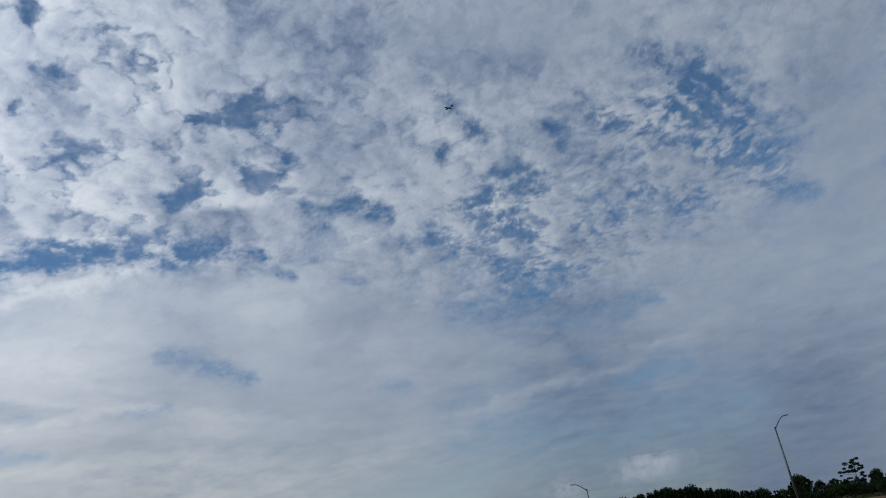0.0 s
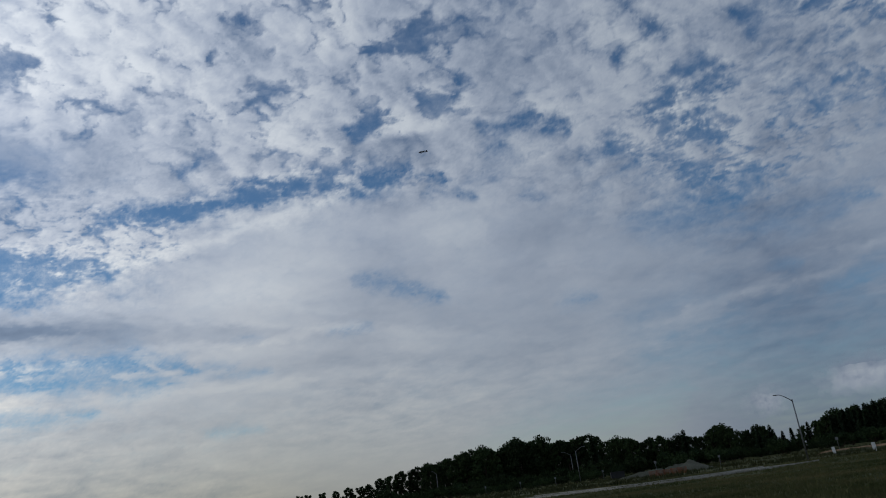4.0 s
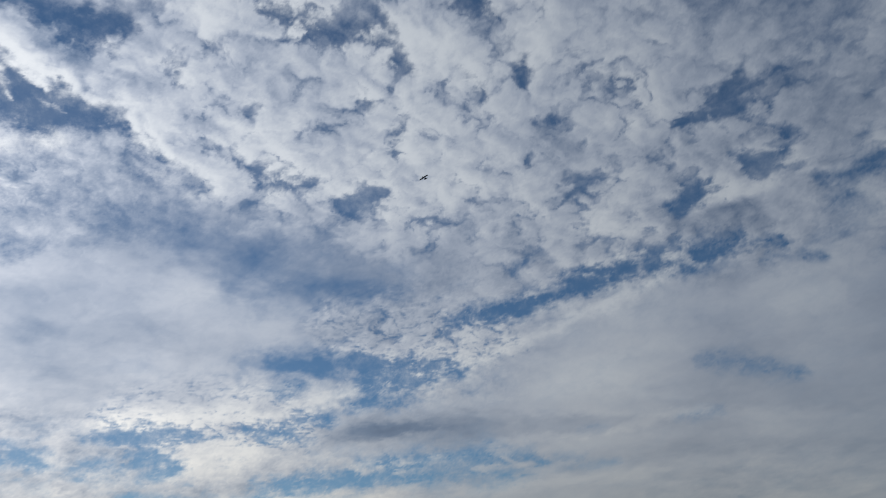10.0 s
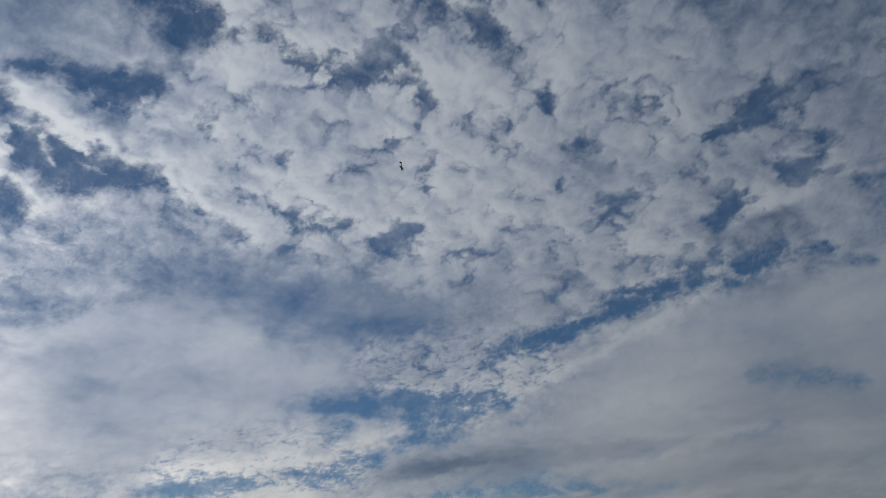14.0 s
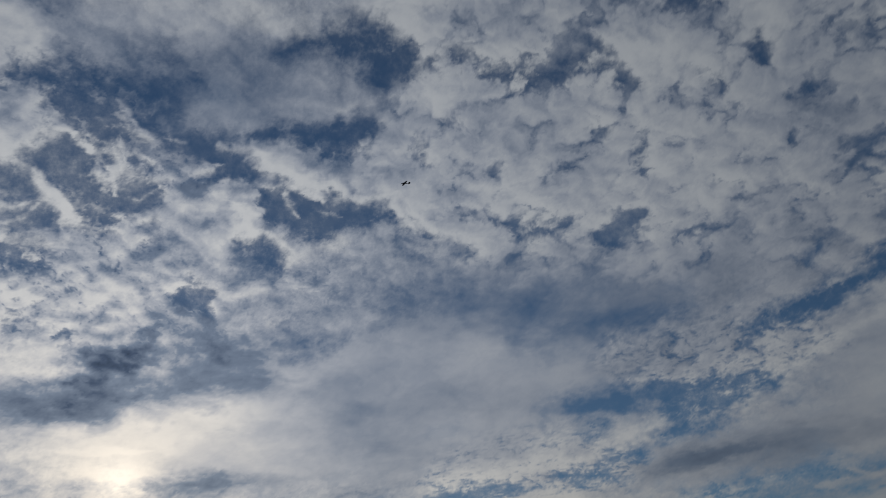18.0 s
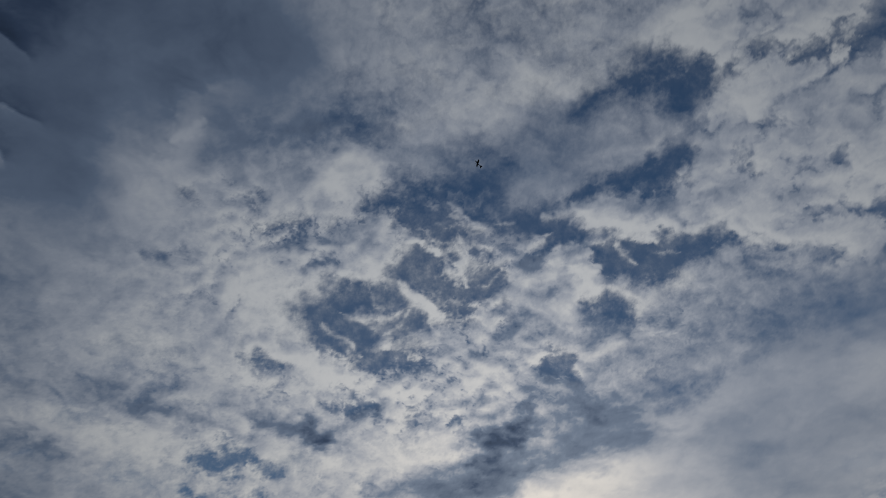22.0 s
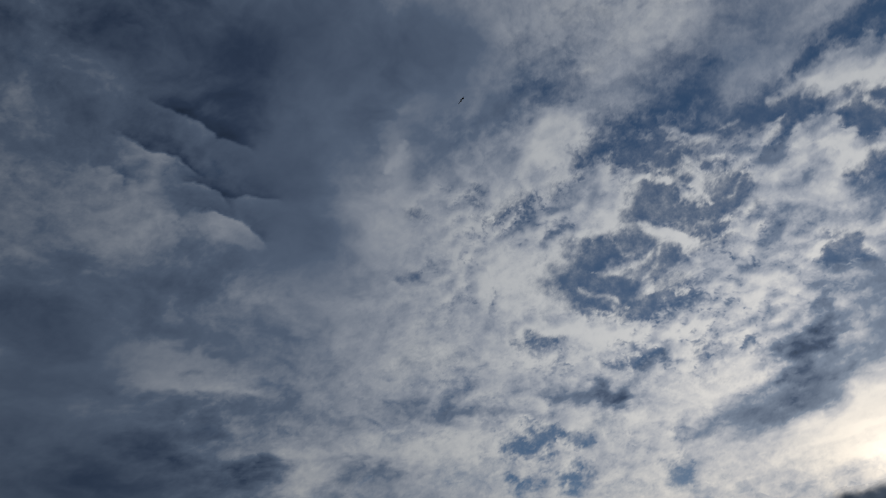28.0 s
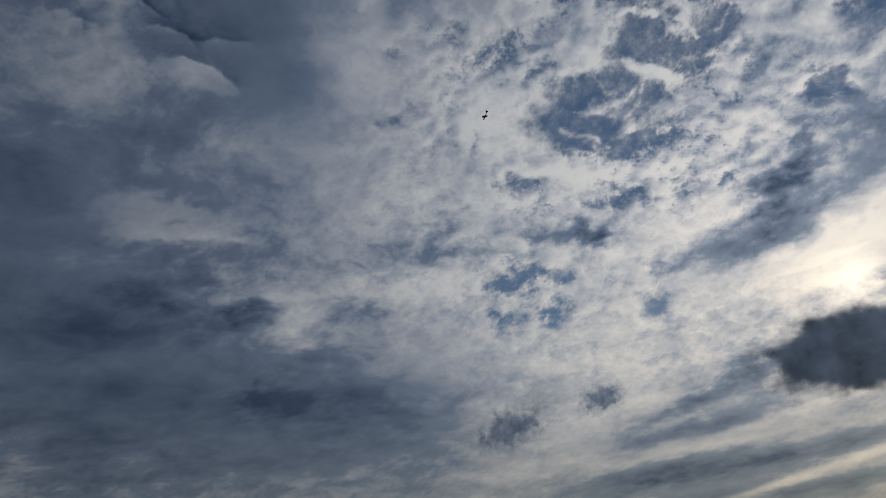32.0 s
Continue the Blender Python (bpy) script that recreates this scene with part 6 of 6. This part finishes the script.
# ---- trees ----


def leaf_cloud(centres, count, size, seed, flat=0.6):
    """Many small folded leaf sprays scattered in soft balls."""
    r = random.Random(seed)
    verts, faces = [], []
    for _ in range(count):
        c, rad = r.choice(centres)
        d = Vector((r.gauss(0, 1), r.gauss(0, 1), r.gauss(0, 1))).normalized() * rad * r.random() ** 0.45
        p = Vector(c) + Vector((d.x, d.y, d.z * flat))
        q = Euler((r.uniform(0, 6.3), r.uniform(0, 6.3), r.uniform(0, 6.3))).to_quaternion()
        s = size * r.uniform(0.6, 1.3)
        i = len(verts)
        verts += [p + q @ Vector(v) * s for v in ((-0.5, 0, 0), (0, -0.28, 0.1), (0.5, 0, 0), (0, 0.28, 0.1))]
        faces += [(i, i + 1, i + 2), (i, i + 2, i + 3)]
    return verts, faces


def broadleaf(label, height, spread, seed, bare=0.18, clumps=26, count=2600, gaps=0.0):
    """Trunk, limbs and a crown of leaf sprays in uneven clumps at the ends of the limbs."""
    r = random.Random(seed)
    thing = tagged(new("tree"), label, "tree", "trees of the far wood")
    bm = bmesh.new()
    bend = r.uniform(-0.4, 0.4)
    tube(bm, [(0, 0, -0.3), (bend * 0.3, 0.1, height * 0.3), (bend, 0, height * 0.62), (bend * 0.6, 0.1, height * 0.9)],
         [height * 0.021, height * 0.016, height * 0.010, height * 0.003], 7)
    part("trunk", bm, BARK, thing, smooth=True)
    centres = []
    for k in range(clumps):
        f = bare * 0.7 + (1 - bare * 0.7) * (k + 0.5) / clumps
        env = math.sin(math.pi * min(1, max(0, (f - bare * 0.55) / (1.06 - bare * 0.55))) ** 0.8) ** 0.6
        a = k * 2.4 + r.uniform(-0.5, 0.5)
        rad = spread * env * r.uniform(0.35, 1.0)
        ball = spread * r.uniform(0.24, 0.42) * (1 - gaps * 0.4)
        centres.append(((bend * f + math.cos(a) * rad, math.sin(a) * rad, height * f * 0.94), ball))
    bm = bmesh.new()
    for c, ball in centres[::3]:
        z0 = max(height * 0.2, c[2] - height * 0.16)
        tube(bm, [(bend * 0.5, 0, z0), (c[0] * 0.55, c[1] * 0.55, (z0 + c[2]) / 2 + 0.2), c], [height * 0.008, height * 0.005, 0.02], 5)
    part("limbs", bm, BARK, thing)
    crown = mesh_object("crown", *leaf_cloud(centres, count, height * 0.066, seed + 1, 0.8), LEAF, thing)
    return thing


def conifer(label, height, spread, seed, tiers=26, per=15, open_=0.0):
    """Trunk and drooping whorls of needled branches, shorter towards the tip."""
    r = random.Random(seed)
    thing = tagged(new("conifer"), label, "tree", "trees of the far wood")
    bm = bmesh.new()
    tube(bm, [(0, 0, -0.3), (0, 0, height * 0.5), (0, 0, height)], [height * 0.017, height * 0.01, 0.02], 7)
    part("trunk", bm, BARK, thing, smooth=True)
    verts, faces = [], []
    for t in range(tiers):
        f = 0.04 + 0.95 * t / tiers
        for b in range(per):
            if r.random() < open_:
                continue
            a = r.uniform(0, 6.28)
            reach = spread * (1 - f) ** 0.95 * r.uniform(0.55, 1.1) + 0.15
            z = height * f + r.uniform(-0.2, 0.2)
            u, side = Vector((math.cos(a), math.sin(a), 0)), Vector((-math.sin(a), math.cos(a), 0))
            steps = 5
            for s in range(steps):
                q = (s + 0.6) / steps
                p = u * reach * q + Vector((0, 0, z - reach * 0.35 * q * q + 0.1 * s * (1 - f) * 0.2))
                w = (0.42 + reach * 0.22) * (1.15 - q) + 0.2
                for sign in (1, -1):
                    i = len(verts)
                    tip = p + u * w * 0.9 + side * sign * w * r.uniform(0.6, 1.2) + Vector((0, 0, -w * r.uniform(0.1, 0.6)))
                    verts += [p - u * w * 0.35, p + u * w * 0.35 + Vector((0, 0, 0.05)), tip]
                    faces.append((i, i + 1, i + 2))
    for k in range(14):
        i = len(verts)
        a = r.uniform(0, 6.28)
        z = height * (0.93 + 0.07 * k / 14)
        d = Vector((math.cos(a), math.sin(a), 0.5)) * 0.35 * (1.4 - k / 14)
        verts += [Vector((0, 0, z)), Vector((0, 0, z + 0.3)), Vector((0, 0, z)) + d]
        faces.append((i, i + 1, i + 2))
    mesh_object("crown", verts, faces, NEEDLE, thing)
    return thing


def pine(label, height, seed):
    """A lone pine: leaning trunk, few limbs, flat clumps of needles apart from each other."""
    r = random.Random(seed)
    thing = tagged(new("pine"), label, "tree", "trees of the far wood")
    bm = bmesh.new()
    tube(bm, [(0, 0, -0.3), (-0.25, 0, height * 0.3), (-0.1, 0.1, height * 0.65), (0.35, 0, height * 0.97)], [0.2, 0.16, 0.11, 0.04], 8)
    part("trunk", bm, BARK, thing, smooth=True)
    pads = [(0.4, 0.0, 0.97, 1.0), (-1.6, 0.3, 0.86, 1.3), (1.2, -0.4, 0.84, 1.1), (-3.1, 0.2, 0.66, 1.1), (0.3, 0.6, 0.74, 1.2), (-1.3, -0.6, 0.52, 1.0), (1.4, 0.3, 0.58, 1.0), (-2.6, 0.0, 0.36, 0.9), (-0.4, 0.4, 0.40, 0.9)]
    bm = bmesh.new()
    for x, y, f, w in pads[1:]:
        tube(bm, [(0, 0, height * f - 0.8), (x * 0.6, y * 0.6, height * f - 0.4), (x, y, height * f)], [0.07, 0.05, 0.02], 5)
    part("limbs", bm, BARK, thing)
    mesh_object("crown", *leaf_cloud([((x + r.uniform(-1.3, 1.3), y + r.uniform(-0.8, 0.8), height * f + r.uniform(-0.8, 0.8)), w * r.uniform(0.35, 0.8)) for x, y, f, w in pads * 5], 4500, 0.42, seed, 0.5), NEEDLE, thing)
    return thing


def bush(label, height, spread, seed, count=900):
    r = random.Random(seed)
    thing = tagged(new("bush"), label, "bush", "bushes before the far wood")
    bm = bmesh.new()
    centres = []
    for k in range(9):
        a = k * 2.4
        c = (math.cos(a) * spread * r.uniform(0.2, 0.75), math.sin(a) * spread * r.uniform(0.2, 0.75), height * r.uniform(0.3, 0.75))
        centres.append((c, spread * 0.38))
        tube(bm, [(0, 0, -0.1), c], [0.06, 0.02], 5)
    part("stems", bm, BARK, thing)
    mesh_object("foliage", *leaf_cloud(centres, count, height * 0.16, seed + 3, 0.75), LEAF, thing)
    return thing


def plant(template, used, az, dist, scale, turn):
    """The template itself the first time, then copies, standing at a bearing and a distance."""
    p = ground_point(az, dist)
    m = pose(p.x, p.y, ground_height(p.x, p.y) - 0.05, 0, 0, turn)
    ob = copy_thing(template, m) if template in used else template
    used.add(template)
    ob.matrix_basis = m
    ob.scale = (scale * rng.uniform(0.92, 1.1), scale * rng.uniform(0.92, 1.1), scale)
    return ob


LEAFY = [broadleaf("dark green broadleaf tree with a rounded crown at the wood's edge", 14, 4.6, 11),
         broadleaf("dark green broadleaf tree with a tall uneven crown", 14, 4.0, 23, 0.14, 30),
         broadleaf("dark green broadleaf tree with a broad dense crown", 14, 5.6, 37, 0.12, 32, 3000),
         broadleaf("dark green broadleaf tree with a loose crown and gaps", 14, 4.2, 51, 0.2, 22, 1900, 0.5)]
CONES = [conifer("dark spruce with drooping branches in the far wood", 14, 4.3, 61),
         conifer("slim dark spruce with a pointed tip in the far wood", 14, 3.5, 67, 26, 14),
         conifer("open-branched pine with ragged tiers", 14, 3.4, 71, 13, 7, 0.25)]
BUSHES = [bush("dark rounded bush at the foot of the trees", 2.6, 2.4, 81), bush("low dark green bush with a ragged top", 1.9, 2.6, 87)]
used = set()


def skyline(az):
    """Elevation of the wood's top in degrees along the bearing."""
    line = ((-36, 0.9), (-30, 1.1), (-27, 1.25), (-24, 1.35), (-22, 1.75), (-20, 2.1), (-17.5, 2.4), (-15.4, 2.85), (-13.8, 2.55), (-12, 3.2), (-11.3, 2.7), (-10.4, 3.0), (-9.7, 2.5), (-8.5, 2.85), (-6.7, 2.75), (-5.9, 2.1), (-4.1, 2.35), (-3.3, 1.95),
            (-1.9, 2.2), (-1.3, 1.6), (0, 1.95), (0.5, 1.6), (1.3, 1.7), (2.4, 2.2), (3.6, 1.5), (4.8, 1.7), (6.2, 1.25), (7.9, 1.5), (8.8, 1.6), (9.7, 1.95), (12.5, 2.22), (15, 2.02),
            (17.1, 1.45), (18.6, 1.2), (19.5, 1.1), (20.3, 0.9), (21.7, 1.5), (22.8, 1.05), (23.7, 1.1), (25.0, 0.7), (26.2, 1.15), (27, 0.9), (32, 1.0))
    for (a, e), (b, f) in zip(line, line[1:]):
        if a <= az <= b:
            return e + (f - e) * (az - a) / (b - a)
    return 1.2


def wood(az, end, step, dist, kinds, back):
    while az < end:
        d = dist + rng.uniform(-14, 14) + back
        top = 1.7 + d * math.tan(radians(skyline(az) * rng.uniform(0.9, 1.04))) - ground_height(*ground_point(az, d).xy)
        plant(rng.choice(kinds), used, az, d, max(0.35, top / 13.4), rng.uniform(0, 360))
        az += step * rng.uniform(0.7, 1.3)


wood(-36, -19, 0.8, 300, LEAFY[:2] + LEAFY[3:], 0)
wood(-19, 5, 0.7, 275, LEAFY, 0)
wood(-19, 5, 1.1, 275, LEAFY[:3] + CONES[:1], 26)
wood(4, 9.6, 0.55, 280, LEAFY[1:3] + CONES[:2], 0)
wood(9, 19.3, 0.3, 285, CONES[:2], 0)
wood(9, 19.3, 0.34, 292, CONES[:1] + LEAFY[1:3], 22)
wood(19.4, 33, 0.8, 285, LEAFY[:3], 0)
for az, d, s in ((2.5, 268, 0.83), (-16.3, 270, 0.95), (-12.1, 262, 1.1), (21.7, 262, 0.63), (26.3, 250, 0.46)):
    plant(LEAFY[2], used, az, d, s, az * 40)
for az, d, s in ((-6.7, 262, 0.98), (-0.15, 266, 0.85), (4.8, 262, 0.7), (5.6, 264, 0.67)):
    plant(CONES[1], used, az, d, s, az * 50)
plant(CONES[2], used, 19.6, 262, 0.42, 80)
plant(pine("tall pine with a leaning bare trunk and flat needle clumps", 10.2, 97), used, 25.2, 262, 1.0, -25)
for k in range(90):
    az = -26 + k * 0.62 + rng.uniform(-0.5, 0.5)
    plant(rng.choice(BUSHES), used, az, rng.uniform(225, 258), rng.uniform(1.0, 2.2), rng.uniform(0, 360))
for k in range(9):
    plant(BUSHES[1], used, -16 + k * 1.1, 205 + rng.uniform(-6, 6), rng.uniform(0.9, 1.4), k * 40)

# ---- the model aeroplane ----


def aeroplane():
    """A black foam aerobatic model: x along the wing, y to the nose, z up."""
    thing = tagged(new("model_aeroplane"), "small black radio-controlled model aeroplane in flight", "model aeroplane")

    def slab(name, outline, thickness, z=0.0, parent=None, label="", upright=False):
        bm = bmesh.new()
        loops = []
        for side, k in ((1, 0.55), (1, 1.0), (-1, 1.0), (-1, 0.55)):
            h = thickness * (0.5 if k < 1 else 0.22) * side
            cx = sum(p[0] for p in outline) / len(outline)
            cy = sum(p[1] for p in outline) / len(outline)
            kk = 0.93 if k < 1 else 1.0
            pts = [((x - cx) * kk + cx, (y - cy) * kk + cy) for x, y in outline]
            loops.append([bm.verts.new((h, y, x + z) if upright else (x, y, z + h)) for x, y in pts])
        n = len(outline)
        for a, b in zip(loops, loops[1:]):
            for i in range(n):
                bm.faces.new((a[i], a[(i + 1) % n], b[(i + 1) % n], b[i]))
        bm.faces.new(loops[0][::-1])
        bm.faces.new(loops[-1])
        bmesh.ops.recalc_face_normals(bm, faces=bm.faces)
        return part(name, bm, FOAM, parent or thing, label)

    bm = bmesh.new()
    tube(bm, [(0, 0.40, 0), (0, 0.36, 0), (0, 0.2, 0.005), (0, 0.0, 0.01), (0, -0.25, 0.01), (0, -0.55, 0.015), (0, -0.66, 0.02)],
         [0.02, 0.045, 0.06, 0.06, 0.045, 0.024, 0.012], 12)
    part("fuselage", bm, FOAM, thing, smooth=True)
    wing = slab("wing", [(-0.55, -0.07), (-0.56, 0.03), (-0.53, 0.07), (0, 0.135), (0.53, 0.07), (0.56, 0.03), (0.55, -0.07), (0, -0.10)], 0.045, 0.03)
    for s in (-1, 1):
        slab("aileron", [(s * 0.10, -0.10), (s * 0.54, -0.075), (s * 0.54, -0.125), (s * 0.10, -0.155)], 0.014, 0.03, wing)
    tail = slab("tailplane", [(-0.22, -0.60), (-0.20, -0.54), (0, -0.48), (0.20, -0.54), (0.22, -0.60), (0, -0.61)], 0.016, 0.025)
    slab("elevator", [(-0.22, -0.605), (0.22, -0.605), (0.21, -0.69), (-0.21, -0.69)], 0.012, 0.025, tail)
    fin = slab("fin", [(0.0, -0.46), (0.16, -0.58), (0.19, -0.62), (0.0, -0.62)], 0.016, 0.03, upright=True)
    slab("rudder", [(0.19, -0.625), (0.17, -0.71), (-0.02, -0.70), (-0.02, -0.625)], 0.012, 0.03, fin, upright=True)
    bm = bmesh.new()
    bmesh.ops.create_uvsphere(bm, u_segments=12, v_segments=8, radius=1, matrix=pose(0, 0.13, 0.065) @ Matrix.Diagonal((0.035, 0.11, 0.04, 1)))
    part("canopy", bm, DARK, thing, "dark glossy canopy", smooth=True)
    for s in (-1, 1):
        bm = bmesh.new()
        tube(bm, [(0.03 * s, 0.17, -0.04), (0.14 * s, 0.18, -0.155)], [0.006, 0.005], 6)
        leg = part("undercarriage_leg", bm, STEEL, thing)
        bm = bmesh.new()
        bmesh.ops.create_cone(bm, cap_ends=True, segments=16, radius1=0.035, radius2=0.035, depth=0.02, matrix=pose(0.15 * s, 0.18, -0.16, 0, 90, 0))
        bmesh.ops.bevel(bm, geom=bm.edges[:], offset=0.005, segments=1, affect='EDGES')
        part("wheel", bm, RUBBER, leg, "small black wheel")
    bm = bmesh.new()
    for k in (0, 180):
        box(bm, (0.12, 0.006, 0.02), pose(0, 0.415, 0, 0, k, 0) @ pose(0.065, 0, 0, 20, 0, 0), 0.002)
    prop = part("propeller", bm, DARK, thing)
    bm = bmesh.new()
    bmesh.ops.create_cone(bm, cap_ends=True, segments=14, radius1=0.024, radius2=0.004, depth=0.05, matrix=pose(0, 0.43, 0, -90, 0, 0))
    part("spinner", bm, DARK, prop, smooth=True)
    return thing


PLANE = aeroplane()


def motions():
    flight = [
        (0.0, 3.10, 68.40, 46.82, -41.8, -38.5, 142.0),
        (0.5, 0.52, 69.72, 44.86, -36.9, -37.4, 137.1),
        (1.0, -2.51, 70.60, 43.34, -30.1, -33.7, 138.4),
        (1.5, -5.34, 71.27, 41.91, -26.1, -37.9, 134.6),
        (2.0, -8.21, 71.69, 40.65, -28.9, -37.4, 146.9),
        (2.5, -11.13, 71.87, 39.59, -27.8, -33.6, 146.8),
        (4.5, -24.21, 69.66, 37.55, -5.9, -8.7, 141.2),
        (5.0, -27.33, 68.31, 37.90, -4.2, -8.5, 147.5),
        (5.5, -30.21, 66.78, 38.46, -6.2, -3.3, 161.0),
        (6.0, -32.89, 65.10, 39.17, -2.7, -11.9, 162.9),
        (6.5, -35.12, 63.49, 39.91, -16.2, -8.0, 166.1),
        (7.0, -37.13, 61.86, 40.67, -12.2, -11.2, 173.9),
        (7.5, -38.87, 60.30, 41.41, -8.0, -11.6, 178.2),
        (8.0, -40.37, 58.75, 42.24, -6.5, -0.3, -175.7),
        (8.5, -41.94, 56.97, 43.18, -7.0, 3.1, -177.3),
        (9.0, -43.50, 54.82, 44.43, -8.3, 8.5, -172.6),
        (9.5, -45.20, 52.37, 45.73, -13.9, 9.8, -166.7),
        (10.0, -47.45, 49.59, 46.58, -16.4, 15.7, -166.2),
        (10.5, -50.18, 46.33, 47.08, -19.3, 19.5, -161.8),
        (11.0, -53.24, 42.21, 47.61, -13.4, 21.1, -164.2),
        (11.5, -55.33, 36.43, 50.03, 31.0, 19.8, -158.2),
        (12.0, -54.19, 32.24, 54.12, 95.4, -0.1, -175.4),
        (12.5, -51.55, 32.36, 56.65, 129.3, 8.6, -175.7),
        (13.0, -49.42, 35.11, 56.92, 167.3, -7.7, -174.6),
        (13.5, -48.11, 39.22, 55.28, -165.9, -24.4, -168.8),
        (14.0, -49.08, 43.45, 50.97, -117.3, -50.9, 171.8),
        (14.5, -53.04, 44.35, 45.80, -75.0, -60.9, 163.9),
        (15.0, -57.88, 40.53, 43.31, 24.5, -20.5, 109.2),
        (15.5, -59.86, 35.01, 45.46, 65.4, -33.9, 99.2),
        (17.5, -58.82, 26.39, 52.37, 123.1, -57.4, 12.1),
        (18.0, -60.55, 23.52, 51.74, 36.5, -54.9, 105.7),
        (18.5, -61.48, 20.71, 51.85, 56.1, -59.3, 104.8),
        (19.0, -62.32, 17.21, 52.14, 52.8, -53.3, 107.6),
        (19.5, -62.89, 13.40, 52.59, 49.1, -54.0, 109.3),
        (20.0, -63.11, 9.18, 53.25, 66.5, -57.4, 115.3),
        (20.5, -62.84, 4.81, 54.15, 67.7, -52.5, 110.6),
        (21.0, -61.62, 1.14, 55.79, 106.0, -70.7, 116.5),
        (21.5, -59.98, -1.36, 57.60, 145.5, -70.5, 102.9),
        (22.0, -58.11, -2.88, 59.49, 143.4, -73.2, 97.1),
        (22.5, -56.31, -4.09, 61.17, -153.3, -60.8, 30.2),
        (23.0, -55.25, -5.69, 62.03, -135.9, -5.9, 32.1),
        (23.5, -55.18, -7.94, 61.83, -131.9, 18.2, 48.9),
        (24.0, -56.94, -12.17, 59.44, -139.8, -30.4, 6.2),
        (24.5, -57.84, -18.78, 56.71, -175.0, -9.2, -12.1),
        (25.0, -56.85, -25.38, 55.07, 162.1, 2.8, 6.2),
        (25.5, -54.37, -29.25, 55.66, 129.3, 0.4, -1.9),
        (27.5, -48.40, -24.85, 63.05, 136.8, 7.0, -81.3),
        (28.0, -48.92, -23.34, 63.23, 144.5, 45.6, -72.5),
        (28.5, -49.58, -22.78, 62.92, 154.0, 42.2, -57.5),
        (29.0, -50.17, -22.41, 62.57, 158.7, 17.9, -45.1),
        (29.5, -51.15, -22.04, 61.88, -175.5, -36.7, -70.9),
        (30.0, -52.84, -22.04, 60.41, -166.3, -20.5, -63.4),
        (30.5, -54.96, -22.33, 58.31, -169.6, -27.9, -67.1),
        (31.0, -57.53, -23.22, 55.32, -157.3, -42.0, -72.9),
        (31.5, -59.86, -25.12, 51.80, -121.6, -56.6, -93.4),
        (32.0, -61.18, -28.22, 48.44, -70.3, -32.6, -116.0),
    ]
    walk(PLANE, [(t, pose(x, y, z, a, b, c)) for t, x, y, z, a, b, c in flight])


motions()
